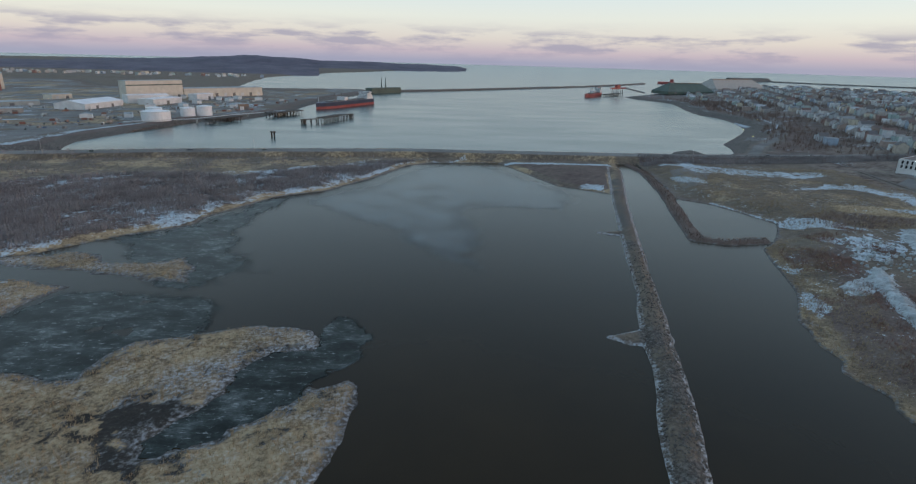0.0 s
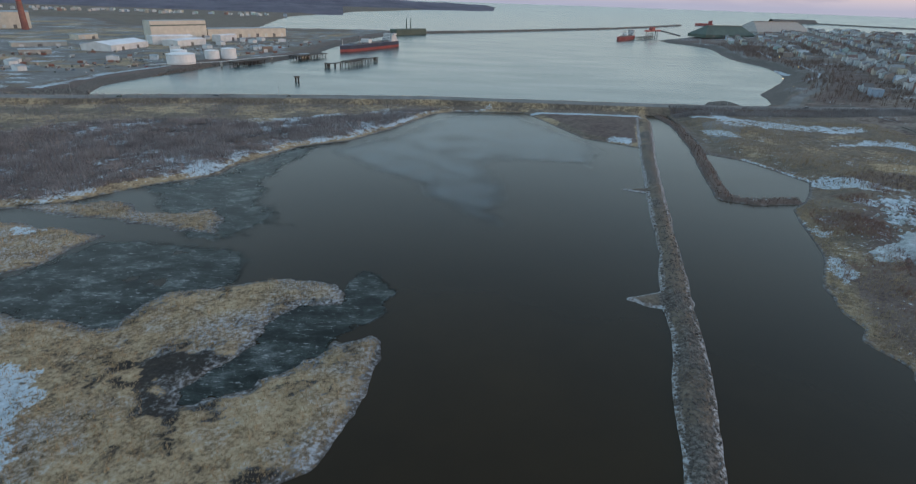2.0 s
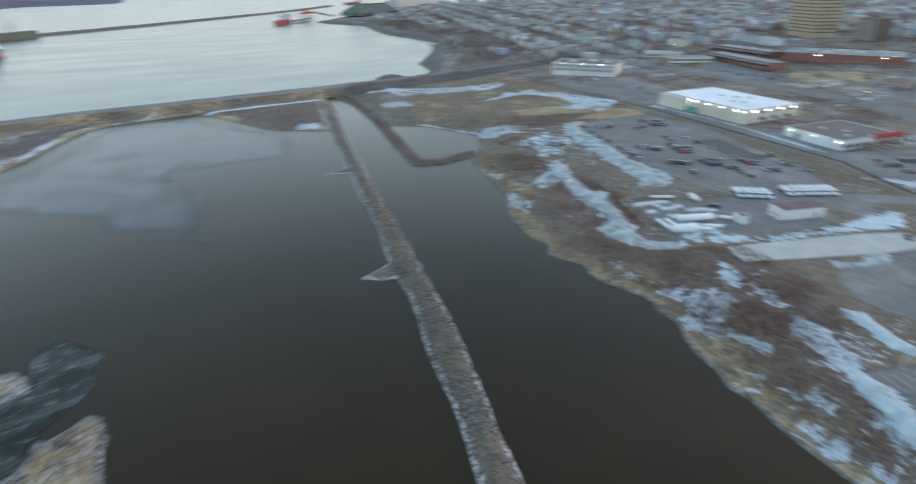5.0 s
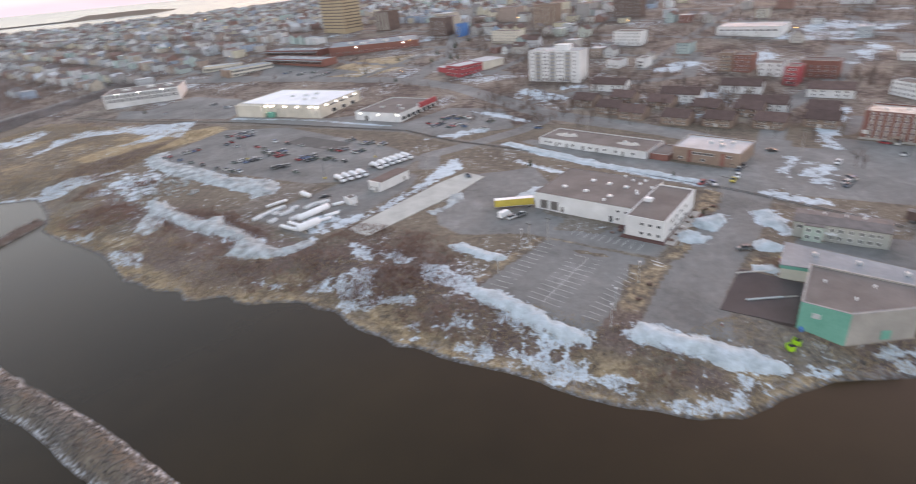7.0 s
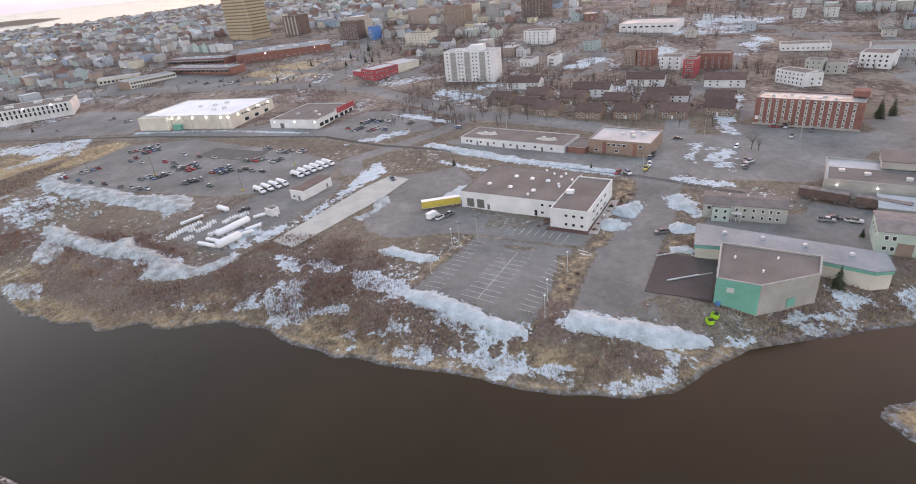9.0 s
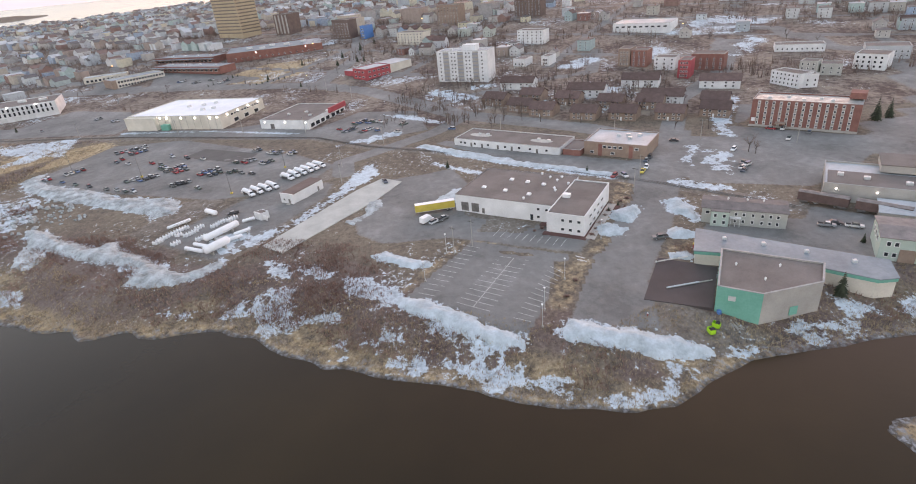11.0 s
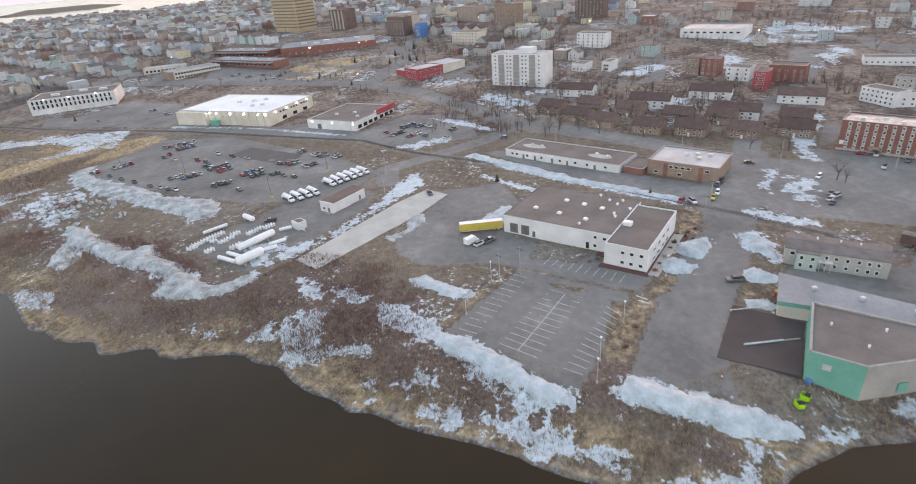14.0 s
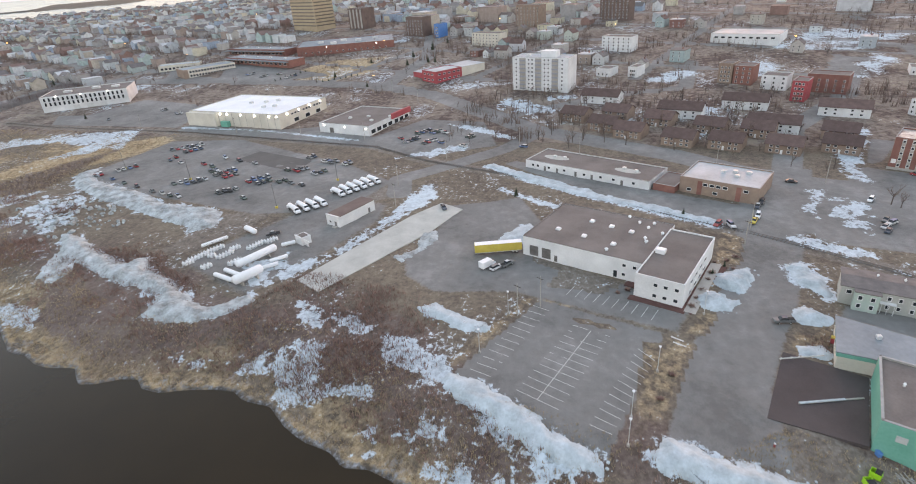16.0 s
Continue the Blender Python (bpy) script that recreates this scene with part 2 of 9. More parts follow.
_speck = ramp_node(_tree, [(0.565, (0.0,) * 3), (0.61, (1.0,) * 3)])
_tree.links.new(math_node(_tree, "ADD", math_node(_tree, "MULTIPLY", _fleck, 0.72), math_node(_tree, "MULTIPLY", _streak, 0.28)), _speck.inputs[0])
_tree.links.new(mix_node(_tree, "MIX", _speck.outputs[0], _tone.outputs[0], (0.30, 0.31, 0.31)).outputs[2], _shader.inputs["Base Color"])
SNOW = surface("packed_snow", (0.30, 0.345, 0.36), (0.56, 0.63, 0.665), 0.30, 1.6, 0.85, 0.0, 0.8)
STONE = surface("grey_boulder", (0.06, 0.052, 0.046), (0.23, 0.205, 0.18), 0.3, 3.0, 0.9, 0.0, 0.5)
TWIG = surface("bare_twigs", (0.12, 0.085, 0.072), (0.25, 0.185, 0.155), 0.05, 0.8, 0.95, 0.0, 0.0)
RED_TWIG = surface("red_twigs", (0.17, 0.098, 0.078), (0.32, 0.215, 0.175), 0.05, 0.8, 0.95, 0.0, 0.0)
GREY_TWIG = surface("grey_twigs", (0.17, 0.155, 0.155), (0.36, 0.335, 0.33), 0.05, 0.8, 0.95, 0.0, 0.0)
REED = surface("dry_reeds", (0.25, 0.185, 0.105), (0.50, 0.40, 0.255), 0.06, 0.9, 0.95, 0.0, 0.0)
SLEEPER = surface("weathered_sleepers", (0.10, 0.075, 0.06), (0.20, 0.16, 0.13), 0.4, 4.0, 0.95, 0.0, 0.2)
BARK = surface("bark", (0.08, 0.062, 0.054), (0.16, 0.13, 0.112), 0.8, 8.0, 0.95)
NEEDLE = surface("dark_needles", (0.018, 0.028, 0.016), (0.06, 0.07, 0.038), 0.6, 5.0, 0.9)
WHITE_WALL = surface("white_paint", (0.55, 0.56, 0.56), (0.78, 0.79, 0.79), 0.12, 2.5, 0.7, 0.0, 0.1)
CREAM_WALL = surface("cream_panel", (0.50, 0.47, 0.40), (0.70, 0.66, 0.57), 0.12, 2.5, 0.75, 0.0, 0.1)
GREY_WALL = surface("grey_siding", (0.33, 0.34, 0.31), (0.47, 0.47, 0.43), 0.2, 3.0, 0.75, 0.0, 0.1)
CONCRETE = surface("concrete", (0.30, 0.285, 0.26), (0.46, 0.44, 0.40), 0.15, 3.0, 0.9, 0.0, 0.3)
PAD = surface("old_concrete_pad", (0.36, 0.36, 0.33), (0.52, 0.52, 0.48), 0.12, 2.0, 0.92, 0.0, 0.3)
GREEN_WALL = surface("sea_green_paint", (0.11, 0.34, 0.26), (0.18, 0.45, 0.36), 0.15, 2.0, 0.7, 0.0, 0.1)
TEAL_WALL = surface("pale_teal_siding", (0.34, 0.43, 0.38), (0.46, 0.54, 0.48), 0.2, 2.0, 0.75, 0.0, 0.1)
BRICK = surface("red_brick", (0.20, 0.09, 0.075), (0.30, 0.145, 0.115), 0.3, 6.0, 0.9, 0.0, 0.3, vary=0.12)
TAN_BRICK = surface("tan_brick", (0.23, 0.165, 0.13), (0.33, 0.25, 0.195), 0.3, 6.0, 0.9, 0.0, 0.3, vary=0.12)
RED_PAINT = surface("red_panel", (0.30, 0.045, 0.055), (0.43, 0.085, 0.095), 0.3, 3.0, 0.6, 0.0, 0.1)
TAR_ROOF = surface("tar_gravel_roof", (0.125, 0.107, 0.097), (0.215, 0.188, 0.172), 0.10, 2.5, 0.95, 0.0, 0.3)
PALE_ROOF = surface("pale_membrane_roof", (0.25, 0.285, 0.305), (0.45, 0.50, 0.53), 0.08, 1.2, 0.6, 0.0, 0.1)
BLUE_GREY_ROOF = surface("blue_grey_sheet_roof", (0.13, 0.165, 0.185), (0.25, 0.30, 0.33), 0.07, 1.0, 0.6, 0.0, 0.1)
SNOW_ROOF = surface("white_membrane_roof", (0.66, 0.69, 0.72), (0.86, 0.88, 0.9), 0.07, 1.4, 0.6, 0.0, 0.1)
COPING = surface("grey_coping", (0.24, 0.245, 0.24), (0.36, 0.37, 0.365), 0.6, 5.0, 0.6, 0.0, 0.0)
# greenish-white patches over dark brown in the base colour
PATCHY_ROOF = surface("patchy_roof", (0.12, 0.11, 0.10), (0.62, 0.66, 0.63), 0.22, 0.9, 0.45, 0.0, 0.0)
# both tones are lifted in place of haze over the town
SHINGLE = surface("asphalt_shingle", (0.11, 0.10, 0.098), (0.215, 0.19, 0.18), 0.3, 5.0, 0.95, 0.0, 0.3, vary=0.35)
BLOCK_DARK = surface("dark_brown_brick", (0.12, 0.085, 0.075), (0.19, 0.14, 0.12), 0.2, 4.0, 0.9, 0.0, 0.2)
BROWN_SHINGLE = surface("brown_shingle", (0.085, 0.055, 0.048), (0.15, 0.10, 0.088), 0.3, 5.0, 0.95, 0.0, 0.3, vary=0.2)
GLASS, _tree, _shader = material("window_glass", 0.08)
_shader.inputs["Base Color"].default_value = (0.03, 0.035, 0.04, 1)
TAN_PANEL = surface("tan_tower_panel", (0.38, 0.30, 0.20), (0.50, 0.41, 0.28), 0.12, 2.5, 0.75, 0.0, 0.1)
SMOKED = surface("smoked_window_band", (0.12, 0.095, 0.075), (0.17, 0.14, 0.11), 0.3, 2.0, 0.3, 0.0, 0.0)
SLATE = surface("slate_grey_panel", (0.25, 0.26, 0.29), (0.34, 0.35, 0.38), 0.6, 5.0, 0.6, 0.0, 0.0)
MULCH = surface("dark_red_mulch", (0.075, 0.035, 0.03), (0.14, 0.07, 0.06), 0.5, 4.0, 0.95, 0.0, 0.5)
NEW_ASPHALT = surface("newer_asphalt", (0.085, 0.08, 0.075), (0.125, 0.12, 0.112), 0.1, 3.0, 0.9, 0.0, 0.3)
FRAME = surface("white_window_frame", (0.62, 0.62, 0.61), (0.78, 0.78, 0.77), 1.0, 8.0, 0.6, 0.0, 0.0)
TRIM = surface("pale_metal_trim", (0.50, 0.52, 0.52), (0.68, 0.70, 0.70), 0.6, 5.0, 0.4, 0.3, 0.0)
STEEL = surface("weathered_steel", (0.12, 0.115, 0.11), (0.26, 0.25, 0.24), 0.6, 5.0, 0.6, 0.5, 0.1)
BLACKTOP = surface("fresh_blacktop", (0.045, 0.036, 0.036), (0.085, 0.07, 0.068), 0.08, 3.0, 0.85, 0.0, 0.3)
LINE_PAINT = surface("worn_line_paint", (0.42, 0.42, 0.40), (0.66, 0.66, 0.63), 0.8, 6.0, 0.85, 0.0, 0.0)
RUBBER = surface("tyre_rubber", (0.015, 0.015, 0.015), (0.035, 0.035, 0.035), 2.0, 12.0, 0.9, 0.0, 0.0)
CAR_PAINT = palette("car_paint", [(0.62, 0.63, 0.64), (0.05, 0.05, 0.055), (0.28, 0.29, 0.30), (0.34, 0.03, 0.035), (0.07, 0.09, 0.12), (0.60, 0.60, 0.58), (0.10, 0.16, 0.30), (0.16, 0.17, 0.17), (0.09, 0.12, 0.10)], 0.3)
WHITE_TANK = surface("white_tank_paint", (0.68, 0.70, 0.71), (0.86, 0.87, 0.88), 0.2, 2.0, 0.4, 0.0, 0.0)
YELLOW = surface("yellow_trailer_paint", (0.46, 0.36, 0.06), (0.62, 0.50, 0.10), 0.3, 3.0, 0.55, 0.0, 0.0)
LIME = surface("lime_paint", (0.32, 0.62, 0.02), (0.42, 0.76, 0.04), 0.6, 4.0, 0.5, 0.0, 0.0)
HOUSE_PAINT = palette("house_siding", [(0.62, 0.65, 0.66), (0.40, 0.52, 0.50), (0.30, 0.40, 0.52), (0.60, 0.56, 0.42), (0.50, 0.52, 0.52), (0.46, 0.44, 0.39), (0.40, 0.45, 0.48), (0.36, 0.45, 0.45), (0.58, 0.60, 0.60), (0.36, 0.30, 0.26), (0.50, 0.48, 0.45), (0.26, 0.14, 0.12), (0.58, 0.59, 0.61), (0.42, 0.41, 0.39), (0.50, 0.55, 0.50)])
BLOCK_PAINT = palette("block_walls", [(0.42, 0.38, 0.33), (0.26, 0.12, 0.09), (0.52, 0.51, 0.49), (0.34, 0.31, 0.29), (0.46, 0.36, 0.28), (0.30, 0.16, 0.12), (0.58, 0.57, 0.54)])
BLUE = surface("blue_paint", (0.06, 0.17, 0.42), (0.10, 0.25, 0.55), 0.8, 5.0, 0.5, 0.0, 0.0)
SHIP_BLUE = surface("dark_hull_blue", (0.025, 0.035, 0.07), (0.06, 0.075, 0.12), 0.1, 1.0, 0.5, 0.0, 0.0)
SHIP_RED = surface("red_hull_paint", (0.27, 0.06, 0.055), (0.38, 0.11, 0.10), 0.1, 1.0, 0.6, 0.0, 0.0)
SHED_GREEN = surface("grey_green_cladding", (0.07, 0.095, 0.08), (0.115, 0.15, 0.122), 0.05, 0.6, 0.7, 0.0, 0.0)
TIMBER = surface("tarred_timber", (0.035, 0.03, 0.027), (0.10, 0.085, 0.07), 0.4, 4.0, 0.9, 0.0, 0.2)
# distance haze is put into this paler, bluer tone of the hills
HAZY_WOODS = surface("hazy_woods", (0.062, 0.058, 0.085), (0.15, 0.142, 0.185), 0.010, 0.08, 1.0, 0.0, 0.0)
LAMP_WHITE = glow("lamp_white", (1.0, 0.97, 0.88), 9.0)
LAMP_AMBER = glow("lamp_amber", (1.0, 0.55, 0.15), 7.0)


# ---------------------------------------------------------------- numbers for the land
def value_noise(x, y, scale, seed=0):
    """Smooth noise of 0 to 1, on arrays."""
    x, y = np.asarray(x, float) / scale + seed * 17.3, np.asarray(y, float) / scale - seed * 9.1
    ix, iy = np.floor(x), np.floor(y)
    fx, fy = x - ix, y - iy
    fx, fy = fx * fx * (3 - 2 * fx), fy * fy * (3 - 2 * fy)

    def corner(a, b):
        h = np.sin(a * 127.1 + b * 311.7 + seed * 74.7) * 43758.5453
        return h - np.floor(h)

    top = corner(ix, iy) * (1 - fx) + corner(ix + 1, iy) * fx
    low = corner(ix, iy + 1) * (1 - fx) + corner(ix + 1, iy + 1) * fx
    return top * (1 - fy) + low * fy


def rough_noise(x, y, scale, seed=0):
    return (value_noise(x, y, scale, seed) * 0.55 + value_noise(x, y, scale / 2.2, seed + 1) * 0.28 + value_noise(x, y, scale / 5, seed + 2) * 0.17) - 0.5


def inside(x, y, points):
    """Metres inside a closed outline (negative outside), on arrays."""
    best = np.full(x.shape, 1e9)
    odd = np.zeros(x.shape, bool)
    for (ax, ay), (bx, by) in zip(points, points[1:] + points[:1]):
        dx, dy = bx - ax, by - ay
        t = np.clip(((x - ax) * dx + (y - ay) * dy) / (dx * dx + dy * dy + 1e-9), 0, 1)
        best = np.minimum(best, (x - ax - t * dx) ** 2 + (y - ay - t * dy) ** 2)
        if ay != by:
            odd ^= ((ay > y) != (by > y)) & (x < (bx - ax) * (y - ay) / (by - ay) + ax)
    return np.where(odd, 1, -1) * np.sqrt(best)


def beside(x, y, points, half):
    """Metres inside a band of that half width along a line; half may be one number or one for each point."""
    best = np.full(x.shape, -1e9)
    halves = half if isinstance(half, (list, tuple)) else [half] * len(points)
    for (ax, ay), (bx, by), ha, hb in zip(points, points[1:], halves, halves[1:]):
        dx, dy = bx - ax, by - ay
        t = np.clip(((x - ax) * dx + (y - ay) * dy) / (dx * dx + dy * dy + 1e-9), 0, 1)
        best = np.maximum(best, ha + (hb - ha) * t - np.sqrt((x - ax - t * dx) ** 2 + (y - ay - t * dy) ** 2))
    return best


CITY = [(176, 520), (172, 480), (166, 410), (158, 372), (178, 356), (196, 312), (183, 290), (174, 276), (161, 264), (153, 236), (146, 212), (143, 204), (133.7, 188.5), (129.7, 181), (128.6, 173), (125.5, 166), (125.4, 160), (126.6, 153), (121.4, 146), (122.2, 141), (125.5, 135.7), (126.3, 131), (123.7, 127.5), (123.3, 121),
        (125.2, 116), (127.5, 108), (128.3, 102), (125.8, 97.7), (124.5, 89), (119.8, 83), (116.7, 75.7), (114.9, 68.3), (111.9, 64), (112.3, 58), (109.7, 49.5), (108.3, 41.7), (107.4, 33), (105, 21.6), (103.5, 18.8), (102.1, 13.5), (101, 6), (100.3, 1), (100.5, -5)]
CITY += [(99.8, -10), (99.6, -14.4), (101, -18), (102.2, -23), (107, -28.7), (110.8, -32.6), (114.8, -38), (119, -44), (121.5, -52.4), (123.3, -59), (124.4, -67), (127.6, -75), (129.5, -86), (134, -105), (150, -180), (190, -420), (300, -1200), (2200, -3600), (4400, -1200), (4300, 700), (2300, 1150)]
NORTH_SHORE = [(1560, 1300), (1290, 1560), (1180, 2000), (900, 1900), (640, 1800), (504, 1642), (500, 1540), (528, 1461), (545, 1387), (524, 1290), (501, 1204), (484, 1120), (479, 1067), (486, 1020), (485, 982), (467, 904), (444, 836), (407, 773), (359, 705), (330, 664), (320, 625), (310, 595), (280, 560), (200, 540)]
CITY = CITY + NORTH_SHORE
THICKET_X, THICKET_Y = [-420, -302, -291, -261, -224, -181, -157, -133, -100, -67, -30], [320, 350, 379, 397, 408, 412, 405, 426, 444, 475, 490]
WEST = [(-1400, 200), (-420, 190), (-260, 215), (-191, 226), (-178, 244), (-162, 263), (-145, 275), (-135, 284), (-133, 303), (-111, 350), (-82, 373), (-56, 420), (-33, 475), (-14, 490), (45, 497), (57, 468),
        (81, 406), (116, 382), (124, 384), (139, 452), (152, 480), (160, 540), (-36, 560), (-300, 510), (-800, 420)]
SPIT_WEST = [(-200, 226), (-173, 216.5), (-149, 214.6), (-135, 213), (-120, 208), (-104, 205), (-106, 221), (-116, 238), (-125.5, 229.4), (-145.5, 227), (-163, 240)]
ISLET = [(-260, 215), (-176, 207), (-167, 206), (-145, 200), (-149, 187), (-151, 172), (-170, 150), (-260, 140)]
MARSH = [(-143, 141), (-130.6, 138.4), (-119.7, 138.4), (-108.3, 134.6), (-102.5, 135.1), (-100.4, 148.9), (-96.9, 156.9), (-83.2, 161.5), (-73.4, 167.5), (-66.2, 170.4), (-49.5, 169.9), (-42.9, 168.4), (-38.8, 158.5), (-41.2, 137.4), (-34.7, 131.9), (-27.2, 137), (-23.2, 134.3), (-22.1, 121.9), (-22.7, 112.1), (-25.9, 99.1), (-30.7, 86.4), (-36.6, 81.3), (-43, 72), (-60, 40), (-120, -20), (-260, -60), (-300, 90), (-180, 140)]
JETTY = [(146, 478), (114.6, 352), (95.5, 268), (86.2, 225), (82, 205), (74, 174), (70.5, 160), (67.7, 143), (64.6, 131), (61.4, 121), (58.8, 112), (56.5, 103), (54.5, 95), (44, 60), (20, -10)]
JETTY_HALF = [6, 5, 4.5, 4.5, 4.5, 5.0, 5.2, 4.6, 5.0, 5.3, 5.0, 4.9, 4.6, 4.4, 4.4]
SPUR = [(71, 166), (63, 165), (56.5, 166)]
SPUR_NORTH = [(99, 286), (90, 286), (83, 287)]
SPIT = [(166, 500), (168, 460), (157, 385), (141, 315), (134, 279), (146, 273), (168, 277)]
CAUSEWAY = [(-1200, 370), (-700, 405), (-345, 462), (-215, 494), (-36, 523), (130, 524), (250, 530), (375, 548), (458, 554), (560, 568), (700, 588)]
INDUSTRY = [(-420, 470), (-356, 513), (-372, 560), (-361, 632), (-343, 711), (-335, 770), (-300, 775), (-276, 843), (-262, 929), (-262, 1079), (-250, 1250), (-210, 1480), (-190, 1580), (-260, 1640), (-520, 1560),
            (-640, 1480), (-900, 1500), (-1100, 1750), (-2400, 1900), (-2600, 700), (-900, 380)]
FAR_SHORE = [(-2600, 1700), (-1250, 1850), (-1000, 1950), (-700, 2150), (-760, 2400), (-640, 3100), (-300, 3700), (150, 4250), (-300, 4500), (-2200, 4000), (-3300, 3000)]
FLATS = [(-560, 1500), (-600, 1640), (-720, 2170), (-1000, 1980), (-2600, 1850), (-2700, 1300), (-1000, 1300)]
BREAKWATER = [(-200, 1560), (-40, 1690), (250, 1985), (540, 2290), (935, 2770)]
FAR_BAR = [(1790, 3290), (2000, 3080), (2250, 2890), (2500, 2700)]
FAR_ISLE = [(1610, 3360), (1680, 3290), (1800, 3250), (1850, 3300), (1760, 3400), (1650, 3420)]
FAR_POINT = [(2300, 2850), (2420, 2700), (2700, 2500), (2900, 2700), (2500, 3000)]
CAUSEWAY_ISLE = [(226, 562), (272, 568), (272, 594), (259, 603), (244, 594)]
ISLET_EAST = [(101, -66), (97, -63), (90, -66), (82, -80), (90, -100), (106, -86)]


MARSH_CREEK = [(-20, 172), (-22, 156), (-27, 150), (-34, 144.3), (-36, 137.8), (-38, 128), (-43, 121), (-52, 113), (-60, 107), (-67, 103), (-71, 109), (-62, 122), (-59, 142), (-53, 152), (-38, 155), (-41, 164), (-37, 178)]


def bowl(x, y):
    """The sea and all that lies in it lift towards the rim, so that the sheet's edge stands at the true horizon."""
    r = np.sqrt(x * x + y * y)
    return 60.0 * (np.clip(r - 2350, 0, 2500) / 2500.0) ** 2 - np.clip(r - 4850, 0, None) * 0.1


def uphill(x, y):
    d = x - 330 - np.clip(y - 600, 0, None) * 0.22
    return 4 + np.interp(d, [0, 120, 400, 700, 1500], [0, 4, 24, 30, 34])


def land_height(x, y):
    x, y = np.asarray(x, float), np.asarray(y, float)
    edge = rough_noise(x, y, 16, 3) * 5.0
    small = rough_noise(x, y, 5, 5)
    shred = rough_noise(x, y, 7, 17) * 5.0 + rough_noise(x, y, 2.8, 18) * 3.0
    z = np.full(x.shape, -2.0)

    def raise_to(reach, top, slope, wobble=1.0):
        nonlocal z
        reach = reach + edge * wobble
        z = np.maximum(z, np.where(reach > 0, np.minimum(reach * slope, top), np.maximum(reach * 0.4, -2.0)))

    near_city = inside(x, y, CITY)
    fall = np.clip((near_city - 3) / 22, 0, 1)
    raise_to(near_city, 0.5 + (uphill(x, y) - 0.5) * fall * fall * (3 - 2 * fall) + small * 0.5, 0.35, 0.35)
    raise_to(inside(x, y, WEST), 1.6 + small * 0.8 + value_noise(x, y, 60, 8) * 1.2, 0.25, 0.5)
    raise_to(inside(x, y, SPIT_WEST) + shred * 1.1, 0.55 + small * 0.5, 0.12)
    raise_to(inside(x, y, ISLET) + shred, 0.7 + small * 0.5, 0.14)
    raise_to(np.minimum(inside(x, y, MARSH) + shred * 0.4, 0.4 - inside(x, y, MARSH_CREEK) + shred), 0.75 + small * 0.7, 0.16, 0.8)
    raise_to(beside(x, y, JETTY, JETTY_HALF), 1.9 + small * 0.7, 0.55, 0.32)
    raise_to(beside(x, y, SPUR, [7.0, 4.6, 1.5]), 1.0 + small * 0.4, 0.4, 0.2)
    raise_to(beside(x, y, SPUR_NORTH, [5.0, 3.0, 1.2]), 0.9 + small * 0.4, 0.4, 0.2)
    raise_to(beside(x, y, SPIT, 4.5), 1.4 + small * 0.6, 0.45, 0.4)
    raise_to(beside(x, y, CAUSEWAY, 19), 6.0, 0.75, 0.15)
    raise_to(inside(x, y, INDUSTRY), 4.0, 0.3, 0.4)
    raise_to(inside(x, y, FAR_SHORE), 6.0, 0.08, 0.4)
    raise_to(inside(x, y, FLATS), 3.0, 0.1, 0.4)
    raise_to(beside(x, y, BREAKWATER, 10), 4.5, 0.6, 0.2)
    raise_to(beside(x, y, FAR_BAR, 9), 3.0, 0.5, 0.2)
    raise_to(inside(x, y, FAR_ISLE), 17.0, 0.25, 0.6)
    raise_to(inside(x, y, FAR_POINT), 17.0, 0.2, 0.6)
    raise_to(inside(x, y, CAUSEWAY_ISLE), 2.2 + small, 0.25, 0.4)
    raise_to(inside(x, y, ISLET_EAST), 0.7 + small * 0.5, 0.16, 0.8)
    return z + bowl(x, y)




# ---------------------------------------------------------------- the ground sheet and the water
def steps(*spans):
    """Grid lines: (from, to, step) spans laid end to end."""
    lines = []
    for a, b, s in spans:
        lines += list(np.arange(a, b - s * 0.25, s))
    return np.array(lines + [spans[-1][1]])


LINES_X = steps((-4800, -1200, 120), (-1200, -400, 20), (-400, -160, 4), (-160, -20, 1.5), (-20, 40, 4), (40, 270, 1.25), (270, 420, 2.5), (420, 900, 6), (900, 1600, 20), (1600, 4800, 130))
LINES_Y = steps((-4800, -700, 170), (-700, -140, 14), (-140, -90, 3), (-90, 300, 1.3), (300, 520, 2), (520, 620, 3), (620, 1000, 8), (1000, 2000, 16), (2000, 4800, 90))

LOT = [(139, 49), (177, 31.5), (166, -3), (121.5, 10)]
TRUCK_YARD = [(241, 80), (247, 64), (254, 50), (224, 34), (207, 40), (190, 8), (178, -10), (167, -6), (177, 31), (179.6, 39.4), (177.3, 53.3), (175.5, 63.9), (183.9, 76), (195.4, 81), (210, 76), (222.8, 76)]
STREET = [(128, -1), (155, -6), (176, -14), (214, -26), (296, -42), (300, -70), (214, -46), (186, -38), (163, -29), (148, -24), (126, -24)]
CAR_LOT = [(251, 280), (268, 288), (321, 284), (328, 238), (287, 143), (266, 112), (240, 118), (228, 131), (222, 159), (235, 221)]
STORE_LOT = [(303, 108), (325, 75), (368, 92), (372, 132), (336, 152), (354, 198), (347, 228), (357, 298), (343, 300), (316, 145)]
WHITE_LOT = [(350, 305), (404, 312), (424, 400), (378, 412), (376, 440), (352, 420)]
EAST_LOT = [(268, -60), (262, -112), (236, -118), (219, -96), (227, -53)]
